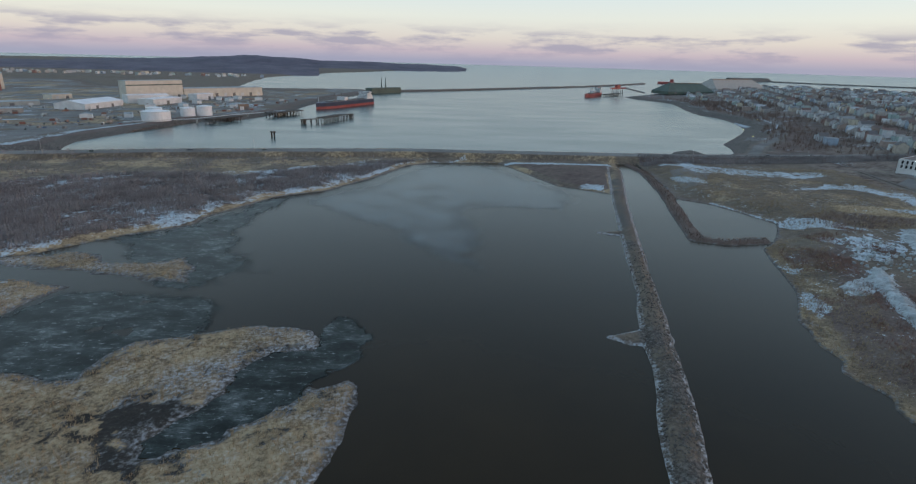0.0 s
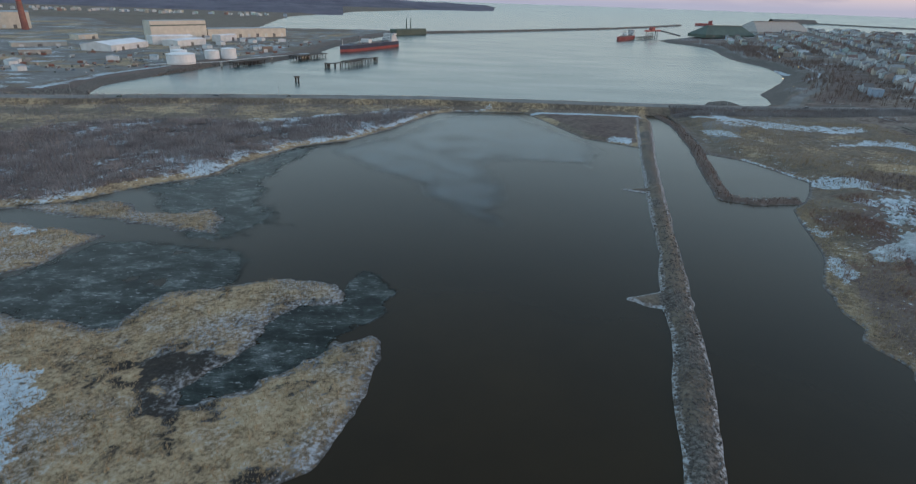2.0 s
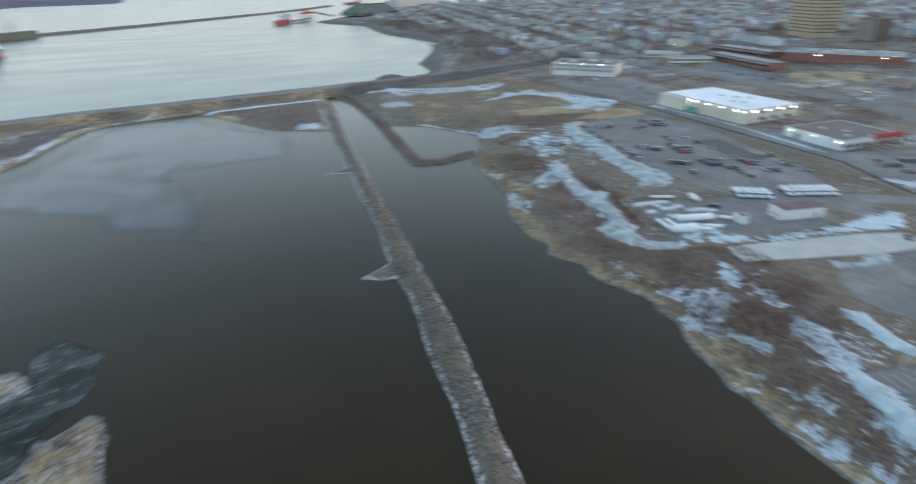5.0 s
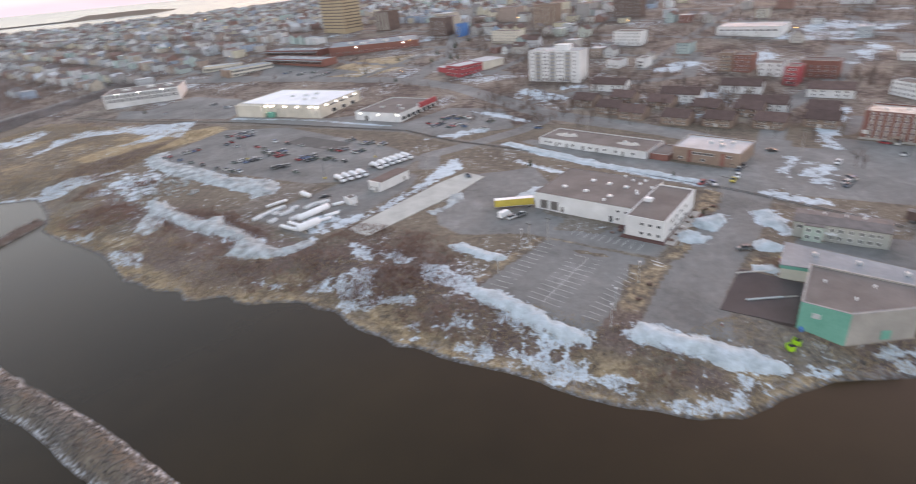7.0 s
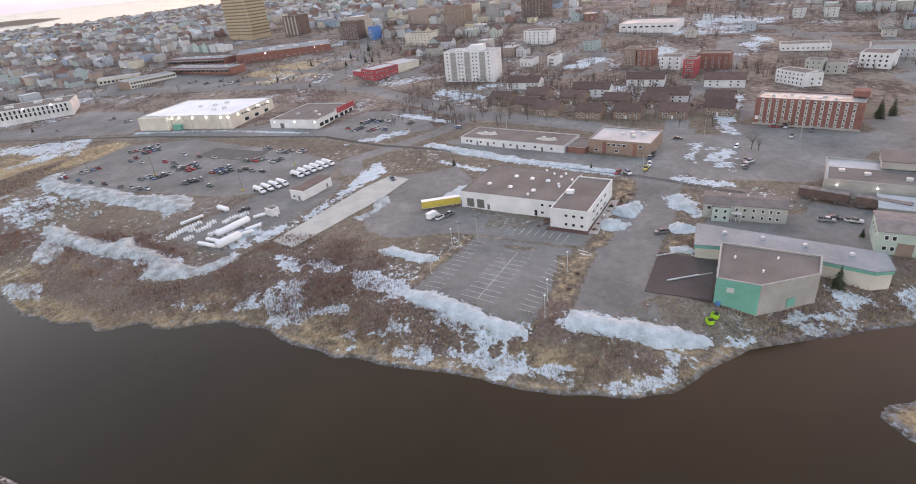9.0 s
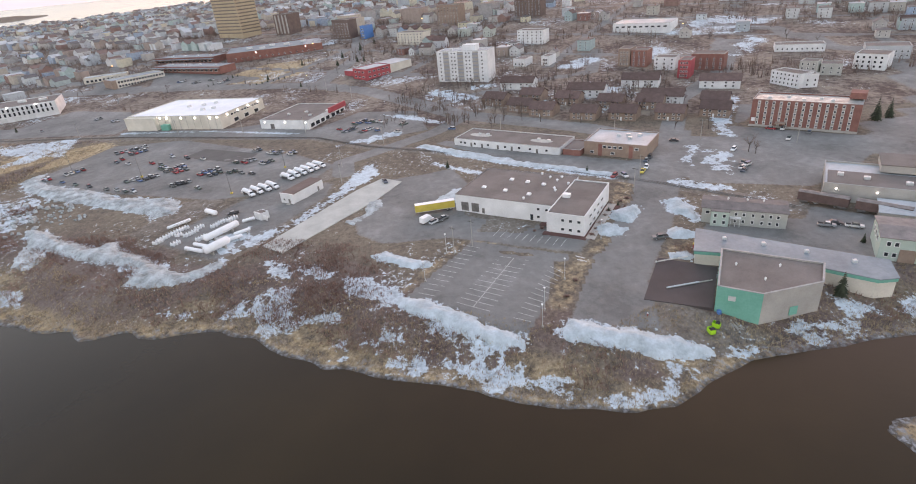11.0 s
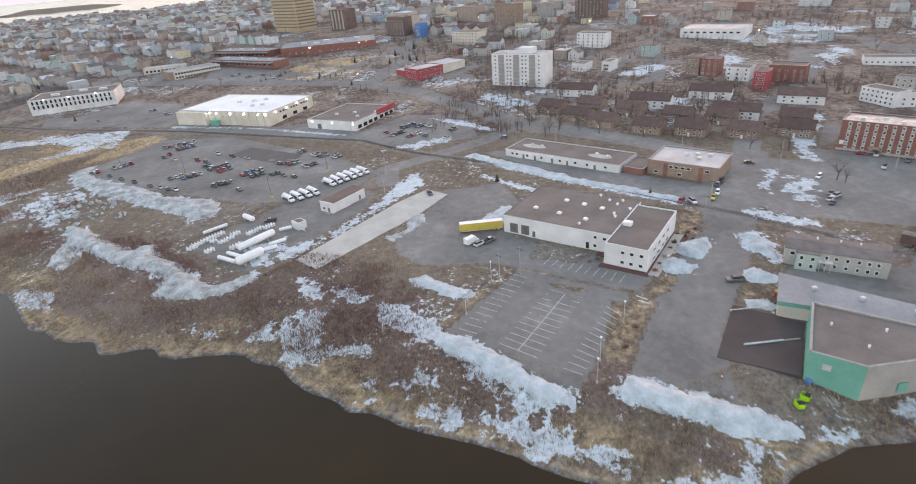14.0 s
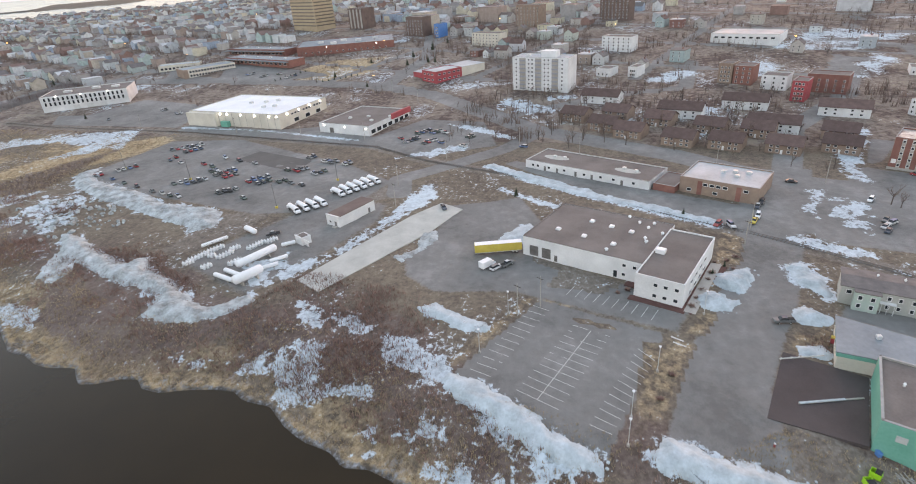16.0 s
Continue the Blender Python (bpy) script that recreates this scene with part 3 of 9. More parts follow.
BRICK_LOT = [(232, -38), (252, 6), (296, 66), (300, 60), (268, -3), (253, -40), (240, -46)]
MOTEL_LOT = [(304, -90), (278, -142), (262, -145), (284, -78)]
APT_LOT = [(188, -50), (178, -74), (164, -96), (150, -90), (157, -70), (174, -44)]
APT_ROAD = [(184, -49), (191, -77), (186, -96), (164, -99), (166, -70), (176, -46)]
APT_LOT_EAST = [(186, -80), (200, -88), (188, -112), (170, -112), (172, -92)]
BACK_LOT = [(232, -50), (288, -48), (276, -76), (262, -140), (236, -118)]
MOTEL_SIDE = [(306, -92), (345, -106), (342, -116), (312, -100)]
MOTEL_EAST = [(281, -141), (300, -150), (310, -190), (256, -170)]
MALL_YARD = [(501, 380), (556, 408), (532, 325), (479, 304), (471, 347)]
MALL_LOT = [(478, 380), (512, 378), (524, 318), (500, 260), (484, 300)]
FIELD_PAD = [(188, 462), (217, 481), (215, 447), (192, 404), (175, 398)]
ROADS = [([(245, -200), (258, -149), (267, -116), (280, -68), (292, -42), (315, -13.5), (333, 20), (353, 59), (389, 97), (434, 145), (462, 196), (482, 330), (488, 430), (489, 555), (470, 575)], 8.5), ([(252, 104), (270, 110), (295, 88), (318, 70), (340, 60)], 5.5),
         ([(300, -60), (360, -75), (430, -120), (520, -150)], 6.0), ([(455, 195), (560, 190), (700, 230), (900, 250)], 7.0), ([(470, 575), (560, 610), (640, 800), (760, 1200)], 6.0),
         ([(266, -143), (330, -200), (430, -230), (560, -190), (640, -60)], 8.0), ([(375, 86), (430, 20), (450, -30), (520, -40)], 5.0), ([(489, 430), (620, 500), (800, 640)], 5.5)]
YARD = [(163, 123), (180, 162), (200, 152), (228, 140), (244, 122), (240, 104), (224, 101), (182, 113)]
RAIL = [(200, -83), (226, -43), (245, -5), (277, 52), (297, 107), (318, 143), (340, 286), (347, 408), (356, 470)]
VERGES = [[(204, 36), (190, 9), (186, 10.5), (199.5, 37)], [(169.8, 20.5), (167.2, 9), (165.2, 9.7), (167.9, 21.2)], [(121, 10), (166, -3), (163, -10), (124, 2)], [(139, 48.5), (177, 31.5), (179, 35.5), (141, 53)], [(183, -16), (196, -20), (208, -23), (205, -19.5), (180, -11)],
          [(184.5, 30.6), (196, 26.5), (190, 10), (183.4, 13)], [(166.4, -6.8), (179.4, -12.3), (178.6, -17.5), (166.7, -12.7)], [(203, -17.6), (233, -24.5), (226, -31), (206.7, -27)], [(162.4, 2.8), (161.7, -1.4), (157.3, -8.1), (140.2, -2.6), (136, -0.3), (135, 4.8)],
          [(172.5, -33.1), (180.2, -45.4), (163.6, -40.3), (163.8, -30.8)]]
# snow lying on the shore bank: outline, lean towards open ground (0 closed, higher more broken)
SNOW_PATCHES = [
    ([(148, 207.5), (151.7, 205.9), (148.6, 197.6), (141, 181.9), (138.8, 181.9), (139.8, 197.5)], 0.0), ([(134.9, 126.2), (136.6, 123.1), (135.1, 119.2), (135.6, 116.1), (133.5, 116.9), (131.6, 119.1), (132.8, 123.2)], 0.12),
    ([(136.4, 110.6), (138.9, 104.4), (144, 98.9), (145.3, 93.6), (146.7, 88.3), (144, 82.9), (138.5, 81), (134.7, 74.9), (130, 84), (130.1, 92.5), (134.4, 94.5), (132, 100.9), (134.2, 107.9)], 0.34),
    ([(125.8, 93), (130, 88.7), (131.9, 82.1), (134, 74.6), (131.7, 67.2), (129.2, 67.5), (128.7, 73.6), (126.7, 79.9), (125.9, 88.6)], 0.02),
    ([(160.7, 103.5), (162.7, 100.9), (159, 93.8), (155.4, 88.1), (152.8, 89), (154.4, 95.9)], 0.16), ([(159, 88.6), (160, 84.9), (154.1, 74.6), (153.1, 77.2), (154.4, 84.6)], 0.08),
    ([(151.8, 71.8), (152, 63.2), (149.4, 55.8), (144.8, 50.1), (140.3, 45.5), (136.7, 48.2), (137.2, 53.5), (141.4, 59.9), (142.8, 64.9), (147.3, 65.8)], 0.05),
    ([(129.6, 39.6), (125.6, 38.3), (124.3, 32.6), (121.8, 27.4), (118.1, 25.8), (114.2, 21.1), (117.1, 18.2), (119.4, 16.9), (122, 18), (128, 28)], 0.1),
    ([(113.8, 30.6), (115.4, 28.4), (114.2, 23.9), (115, 21.2), (111.9, 19.5), (111.6, 16), (111.2, 13.3), (109, 10.5), (106, 10.1), (105.1, 11.7), (108.9, 13.9), (104.8, 16.3), (106.3, 18.4), (109.5, 21.4), (110.1, 24.9), (110.9, 27.8)], 0.06),
    ([(113.1, 16.1), (114.3, 13.4), (114.5, 10), (112.4, 10.6), (111.9, 13.3)], 0.1), ([(106.8, 11.1), (108.4, 6.6), (108.2, 2.7), (104.6, 0.9), (104.5, 2.7), (105.9, 5.3), (105, 10.4)], 0.0)]
SNOW_PATCHES += [
    ([(122.9, 55.4), (122, 51.9), (119.4, 49.2), (122.4, 46.4), (119.8, 45.5), (116.3, 48.9), (119, 51.9)], 0.15), ([(114.1, 43), (117.3, 40.6), (117.9, 37.4), (115.8, 37.3), (113.3, 34.5), (110.3, 35.6), (109.3, 39.3), (111.9, 40.6)], 0.1),
    ([(114.9, 45), (116.7, 43.1), (112.4, 42.3), (111.9, 44.9)], 0.1), ([(112.5, 33.4), (113.6, 30.9), (110, 31), (108.8, 32.6)], 0.08), ([(121, 66), (124, 58), (118, 57), (115, 61)], 0.45), ([(124, 52), (128, 46), (122, 42), (119, 48)], 0.5),
    ([(101.7, -8.7), (103.3, -10.7), (102.9, -14.8), (106.8, -16.6), (108.2, -20.5), (112.6, -23.8), (115.3, -26.2), (110.5, -25.8), (106.3, -25.5), (105.3, -23), (103.4, -20.8), (101.4, -18.7), (100.9, -13)], -0.02),
    ([(115.4, -26.9), (114.4, -29.2), (113.8, -31.5), (110.9, -29.6), (112.5, -28.1)], 0.15), ([(120, -39.4), (123.5, -46.2), (121.4, -44.8), (117.2, -39.8)], 0.2), ([(132.1, -57.4), (134.1, -60.7), (132.5, -62.8), (129.5, -60.3), (127.9, -64.7), (125.1, -66), (125.7, -62.5), (127.3, -58.2)], 0.22),
    ([(143.5, -72.9), (143.3, -77.6), (139.6, -80.8), (138.3, -78), (133.4, -74.6), (127.3, -73), (127.1, -69.2), (133.2, -70.7), (132.8, -66.7), (136.9, -72.9), (139.6, -72)], 0.2), ([(140, -84), (144, -90), (140, -112), (132, -106), (133, -90)], 0.1)]
SNOW_PATCHES += [
    ([(175.8, 117.1), (185.7, 118.5), (191.6, 108), (216.6, 100.9), (237.2, 96.5), (246.6, 97.3), (264.5, 93.9), (251.3, 85.5), (238.1, 89.1), (231.4, 94.4), (214.2, 99.9), (196.7, 103.7), (173.4, 115.6)], -0.05), ([(168, 124), (182, 134), (192, 124), (184, 114), (172, 118)], 0.12),
    ([(206.6, -40), (209.6, -44.7), (203, -48), (191, -47), (199.1, -40.5)], -0.05), ([(265.6, -69.1), (263.8, -78.1), (235.4, -72.6), (240, -65.5), (253.8, -63.9)], 0.2), ([(274.1, -63.3), (274.4, -66.4), (246.8, -57.4), (246.4, -54.6)], 0.12), ([(228.5, -46.4), (230, -52.1), (224.1, -60.2), (219, -66), (217.9, -62.5), (222.2, -51)], 0.05),
    ([(153.8, 250.3), (159.7, 251), (158.6, 236.7), (161.4, 232.3), (156.4, 227.9), (153.3, 234.1)], 0.05), ([(204, 30), (217, 48), (226, 44), (222, 36), (212, 34)], 0.1), ([(193.7, 279.6), (203.9, 272.2), (229.8, 281.5), (222, 262), (196, 262)], 0.3),
    ([(210.9, 511.7), (221.6, 506), (219.6, 488.3), (238.2, 480), (276.3, 460.6), (318.2, 468.2), (317.1, 451.5), (285.4, 436.2), (256.8, 440.9), (225.5, 451.4), (207.4, 452.3), (206.7, 474.1)], 0.32), ([(255.5, 392.4), (294.1, 415.4), (321.9, 414.8), (311.6, 399.8), (282.3, 396.7)], 0.2),
    ([(-135, 116), (-116, 114.8), (-109.1, 112.8), (-107.1, 107), (-102, 103), (-100.9, 94.9), (-96.3, 89.7), (-92.6, 82.3), (-100, 72), (-135, 80)], -0.02), ([(196, 232), (240, 268), (226, 280), (206, 262), (192, 242)], 0.42), ([(300, 122), (314, 108), (326, 92), (320, 88), (306, 102)], 0.3)]
# ploughed snow: label, outline, height, seed, dirt, width of the foot, grid step
SNOW_BANKS = [
    ("long white ploughed snow bank along the car park edge", [(140.9, 49.2), (138.7, 40.9), (133, 30.8), (126.3, 20.7), (121.1, 10.8), (118.3, 10.7), (119.4, 16.9), (122, 24), (126.5, 32), (131.9, 42.8), (136.1, 48.3)], 1.9, 1),
    ("tall white ploughed snow bank at the street end", [(125.3, 1.2), (128.8, -1.8), (126.8, -8.5), (125.1, -20.7), (124.6, -27.3), (122.4, -33.9), (120.4, -35.3), (118.4, -32.4), (117.4, -20.6), (118.7, -13.1), (119.8, -6.5), (122, 0.2)], 2.4, 2),
    ("dirty grey snow ridge beside the gas yard", [(193.1, 229.8), (190.2, 213.8), (183.3, 205.2), (177.3, 188.5), (174.9, 178.6), (179.7, 178.6), (178.8, 173.9), (170.4, 163.6), (168.3, 155.8), (158.2, 137), (154.9, 128.1), (152.1, 123), (149, 130.7), (147, 140.1), (147.5, 148.2), (157.9, 151.7), (163.9, 163.4), (163, 168.8), (165.9, 178.7), (172.5, 197.5), (177.2, 212.8)], 2.5, 3, 1.0, 3.4, 0.75),
    ("low dirty snow bank at the yard corner", [(154.9, 128.1), (163.7, 121.2), (161.3, 118.7), (152.1, 123)], 1.4, 4, 1.0, 1.6),
    ("grey-white snow bank along the car park", [(270, 289), (262, 286), (251, 271.8), (245.1, 253.8), (240.3, 235.8), (227.3, 208.8), (225.6, 182.6), (221.2, 173.7), (208.4, 168.1), (202.6, 175.5), (208.8, 182.7), (215.7, 205.9), (223.1, 227.8), (228.7, 246), (236, 264), (244, 280), (258, 293)], 2.1, 5, 1.0, 3.6, 0.75),
    ("thin refrozen grey snow sheet on the rough ground", [(163.3, 208.3), (177.2, 215.6), (181.2, 212.5), (168.8, 198), (160.4, 199)], 0.35, 15, 1.0, 2.0, 0.75),
    ("low white snow heap in the truck yard", [(166.6, 64.7), (168.8, 60.9), (164.9, 51.8), (160.8, 43.2), (159.5, 42.9), (157.6, 45.8), (160.2, 53.9), (163.3, 60.9)], 1.4, 6),
    ("white snow heap on the grass verge", [(195.1, -17.6), (199.2, -20.6), (205, -28.5), (201.1, -29.5), (190.2, -24.5), (191.4, -20)], 2.8, 7),
    ("white snow heap by the street", [(186.5, -13.5), (188.3, -17.4), (184, -22), (180, -20.8), (179.6, -13.2)], 2.2, 8),
    ("white snow heap by the apartments", [(207.6, -40), (209.6, -44.7), (202.3, -48), (191.5, -46.8), (199.1, -40.6)], 2.2, 9),
    ("white snow heap beside the long store", [(183.3, -36), (184.5, -39.3), (180.4, -44.4), (177, -41.8), (176.6, -35)], 2.0, 10),
    ("white snow heap beside the store path", [(166.5, -33.5), (167, -38), (164.5, -41), (162.5, -38), (163.5, -34)], 1.2, 11),
    ("low snow heap beside the trailer", [(210, 50), (219, 50), (227, 42), (222, 37), (214, 42)], 1.1, 12),
    ("snow ridge along the railway", [(292, 73), (294, 70), (279, 46), (262, 19), (240, -24), (236, -24), (257, 22), (273, 50)], 1.0, 13, 0.0, 1.6, 0.75),
    ("grey snow bank on the truck yard edge", [(195.4, 83.1), (202.6, 79.1), (215.8, 80.3), (216.4, 75.9), (210.3, 74), (200.7, 76.3), (193.7, 80.3)], 1.0, 14, 1.0),
]
SNOW_PATCHES += [
    ([(322, -86), (335, -93), (361, -105), (362, -110), (325, -96), (293, -84), (284, -88), (290, -80)], 0.06), ([(420, 91), (421, 75), (392, 48), (385, 72), (398, 90)], 0.3), ([(362, 112), (360, 100), (342, 68), (334, 68), (352, 98)], 0.05), ([(312, 420), (320, 398), (328, 361), (325, 352), (308, 383), (300, 405)], 0.12), ([(280, 341), (298, 338), (327, 340), (330, 323), (314, 326), (294, 324)], 0.0), ([(424, 60), (432, 36), (428, 34), (418, 58)], 0.25), ([(396, -16), (402, -40), (396, -60), (390, -40)], 0.3), ([(372, 16), (380, 0), (374, -6), (366, 12)], 0.35), ([(350, -20), (356, -36), (348, -40), (342, -24)], 0.4)]
SNOW_BEDS = [
    ([(-14, 486), (43, 488), (43, 494), (-14, 492)], 0.3), ([(98, 396), (112, 390), (118, 404), (104, 410)], -0.5), ([(330, 400), (345, 330), (300, 306), (310, 360)], -0.45), ([(180, 440), (200, 430), (196, 412), (184, 418)], 0.1), ([(-182, 204), (-168, 205), (-170, 197), (-182, 196)], -0.1), ([(206, 322), (230, 300), (222, 286), (198, 306)], -0.15),
    
    ([(470, 0), (500, -30), (486, -44), (462, -20)], -0.5), ([(480, -60), (520, -80), (516, -100), (476, -90)], -0.6), ([(470, -130), (540, -170), (536, -182), (466, -150)], -0.4), ([(590, 300), (640, 240), (648, 246), (600, 312)], 0.2), ([(560, -100), (640, -160), (600, -220), (540, -160)], -0.85)]
SNOW_LINES = [([(48, 487), (90, 488), (142, 489)], 4.2), ([(192, 490), (216, 484), (250, 468)], 3.2), ([(169, 345), (186, 318), (202, 298)], 2.2), ([(291, 73), (275, 50), (258, 21), (236, -23)], 2.6), ([(178, 357), (196, 313), (232, 292)], 3.0), ([(262, 60), (250, 42), (240, 25)], 2.4),
              ([(330, 160), (345, 230), (350, 300)], 1.6), ([(-400, 512), (-404, 580), (-396, 640), (-378, 700)], 3.0), ([(-440, 540), (-520, 640), (-560, 760)], 3.0), ([(460, 860), (470, 900), (476, 940)], 4.0), ([(430, 760), (470, 800), (500, 850)], 2.5), ([(500, 860), (520, 930), (540, 1000)], 2.5), ([(545, 1090), (590, 1240)], 3.0), ([(146, 275), (166, 280)], 1.5)]


SHEET = {}


def height_at(x, y):
    """The ground sheet's own height under a point."""
    i = min(max(int(np.searchsorted(LINES_X, x)) - 1, 0), len(LINES_X) - 2)
    j = min(max(int(np.searchsorted(LINES_Y, y)) - 1, 0), len(LINES_Y) - 2)
    fx, fy = (x - LINES_X[i]) / (LINES_X[i + 1] - LINES_X[i]), (y - LINES_Y[j]) / (LINES_Y[j + 1] - LINES_Y[j])
    z = SHEET["z"]
    return float((z[j, i] * (1 - fx) + z[j, i + 1] * fx) * (1 - fy) + (z[j + 1, i] * (1 - fx) + z[j + 1, i + 1] * fx) * fy)


def mask(reach, soft):
    return np.clip(0.5 + reach / (2 * soft), 0, 1)


def make_ground():
    gx, gy = np.meshgrid(LINES_X, LINES_Y)
    x, y = gx.ravel(), gy.ravel()
    z = land_height(x, y)
    SHEET["z"] = z.reshape(gx.shape)
    flat = z - bowl(x, y)
    none = np.zeros(x.shape)
    radius = np.hypot(x, y)

    def patch(points, soft):
        value = np.zeros(x.shape)
        xs, ys = [p[0] for p in points], [p[1] for p in points]
        near = (x > min(xs) - 12) & (x < max(xs) + 12) & (y > min(ys) - 12) & (y < max(ys) + 12)
        value[near] = mask(inside(x[near], y[near], points), soft)
        return value

    asphalt = none.copy()
    for points in (LOT, TRUCK_YARD, STREET, CAR_LOT, STORE_LOT, WHITE_LOT, EAST_LOT, BRICK_LOT, MOTEL_LOT, APT_LOT, APT_ROAD, APT_LOT_EAST, MALL_LOT, FIELD_PAD, BACK_LOT, MOTEL_SIDE, MOTEL_EAST, MALL_YARD):
        asphalt = np.maximum(asphalt, patch(points, 2.4) * (0.74 if points is CAR_LOT else 0.82 if points is TRUCK_YARD else 1.0))
    for points, half in ROADS:
        asphalt = np.maximum(asphalt, mask(beside(x, y, points, half), 1.5))
    city = inside(x, y, CITY)
    asphalt = np.maximum(asphalt, mask(beside(x, y, CAUSEWAY, 8.0), 1.5))
    # streets of the far blocks
    along, across = x * 0.94 - y * 0.342, x * 0.342 + y * 0.94
    street = np.minimum(np.abs((along + 20) % 78 - 39), np.abs((across + 12) % 118 - 59)) < 4.5
    beyond = (x > 470) & (city > 20) & (radius < 2600)
    asphalt = np.where(street & beyond, np.maximum(asphalt, 0.8), asphalt)
    industry = inside(x, y, INDUSTRY)
    worn = rough_noise(x, y, 60, 81) + rough_noise(x, y, 18, 82) * 0.7
    asphalt = np.maximum(asphalt, mask(industry - 30, 14) * 0.62 * (value_noise(x, y, 70, 21) > 0.28))

    asphalt = np.maximum(asphalt, patch(YARD, 2.5) * 0.62)
    for points in VERGES:
        asphalt = np.where(patch(points, 0.8) > 0.5, 0.0, asphalt)
    marsh = np.maximum.reduce([inside(x, y, MARSH), inside(x, y, SPIT_WEST), inside(x, y, ISLET), inside(x, y, ISLET_EAST)])
    west = inside(x, y, WEST)
    blur = rough_noise(x, y, 22, 11)
    thicket = np.interp(x, THICKET_X, THICKET_Y) + blur * 30
    straw = np.maximum(mask(marsh + 3, 3), mask(np.minimum(west + 2, 9 - west + blur * 26), 5) * (0.66 + blur))
    straw = np.maximum(straw, mask(np.minimum(city + 2, 22 - city) + blur * 26, 6) * 0.5 * (y < 260))
    straw = np.maximum(straw, mask(np.minimum(city + 1, 4.0 - city) + blur * 6, 2) * 0.6 * (y < 200))
    straw = np.maximum(straw, np.where((west > 0) & (y > thicket), 0.42 + blur, 0))
    straw = np.maximum(straw, mask(inside(x, y, [(180, 470), (310, 425), (330, 330), (268, 296), (200, 318), (176, 372)]) + blur * 30, 10) * (0.3 + blur))
    straw = np.maximum(straw, patch([(292, 345), (308, 325), (333, 301), (323, 284), (297, 283), (266, 303), (255, 320), (245, 332), (250, 350)], 5) * 0.85)
    straw = np.maximum(straw, patch([(510, 309), (555, 286), (569, 234), (509, 224), (476, 250), (473, 278)], 6) * 0.9)
    for points in VERGES:
        straw = np.maximum(straw, patch(points, 1.2) * 0.46)
    straw = np.maximum(straw, patch([(178, 31), (190, 10), (184, 4), (168, 33)], 2) * 0.75)
    straw = np.maximum(straw, mask(beside(x, y, CAUSEWAY, 24), 6) * 0.27 * (x < 180) * (flat < 5.9))
    brush = np.where((west > 8) & (y < thicket), np.clip(0.8 + blur * 0.9, 0, 1), 0)
    brush = np.maximum(brush, mask(np.minimum(city - 8, 46 - city) + blur * 40, 10) * 0.62 * (y < 270) * (x < 240))
    for points in ([(147, 112), (150, 84), (137, 66), (128, 84), (131, 108)], [(113, 40), (124, 40), (120, 26), (112, 28)], [(103, -3), (118, -6), (120, -24), (108, -26)], [(137, 72), (144, 60), (138, 56), (130, 62)], [(122, -46), (140, -60), (148, -86), (130, -88), (123, -66)], [(140, 190), (156, 186), (152, 160), (134, 160)]):
        brush = np.maximum(brush, mask(inside(x, y, points) + blur * 14, 5) * 0.85)
    brush = np.maximum(brush, mask(inside(x, y, [(196, 312), (232, 290), (262, 300), (300, 310), (240, 330)]) + blur * 12, 6) * 0.9)
    brush = np.maximum(brush, mask(beside(x, y, CAUSEWAY, 32), 4) * 0.95 * (x > 178) * (flat < 5.9))
    brush = np.maximum(brush, mask(beside(x, y, SPIT, 6), 3) * 0.6)
    gravel = np.maximum(np.maximum(patch(YARD, 2.5), np.maximum(patch(CAR_LOT, 4), patch(TRUCK_YARD, 4)) * 0.9), mask(beside(x, y, RAIL, 4.5), 1.5))
    gravel = np.maximum(gravel, mask(inside(x, y, [(120, 2), (148, -22), (135, -40), (128, -56), (116, -34)]), 5) * 0.75)
    gravel = np.maximum(gravel, patch([(182, 178), (222, 172), (232, 150), (206, 150), (186, 162)], 4) * 0.7)
    gravel = np.maximum(gravel, patch([(232, 150), (250, 145), (268, 114), (250, 100), (236, 118)], 4) * 0.8)
    shore_road = [(314, 564), (349, 619), (398, 675), (468, 778), (522, 888), (561, 1013), (582, 1141), (608, 1304), (621, 1465)]
    gravel = np.maximum(gravel, mask(beside(x, y, shore_road, 12), 5) * 0.75)
    asphalt = np.maximum(asphalt, mask(beside(x, y, shore_road, 6), 2) * 0.9)
    wash = rough_noise(x, y, 9, 66) * 7 + rough_noise(x, y, 3.2, 67) * 3
    creek = np.maximum(inside(x, y, [(-26, 168), (-27.6, 155.8), (-29.5, 150.1), (-35.7, 144.3), (-39, 128.6), (-43.9, 122.7), (-54.4, 116.2), (-61.6, 118.6), (-57.9, 125.6), (-56.9, 142.4), (-50.5, 151.8), (-38, 154.8), (-40, 164.4), (-35.5, 172.1)]),
                       inside(x, y, [(-59, 127), (-61.4, 117), (-64.8, 107), (-67.8, 99), (-73.3, 103), (-72, 107.8), (-80, 114), (-83, 119), (-77, 123), (-68, 124)]))
    bight = inside(x, y, [(-47, 81), (-43, 85.5), (-34, 84), (-28, 78), (-40, 74)])
    mud = mask(np.maximum(creek, bight) + wash * 0.7, 2.2) * 0.95
    rim_way = np.minimum(marsh, -creek)
    bend = rough_noise(x, y, 14, 65) * 10
    veins = np.clip(0.85 - np.abs(rough_noise(x + bend, y - bend, 9, 64)) * 5.0, 0, 1) * np.clip(1.1 - rim_way / 34, 0.42, 1)
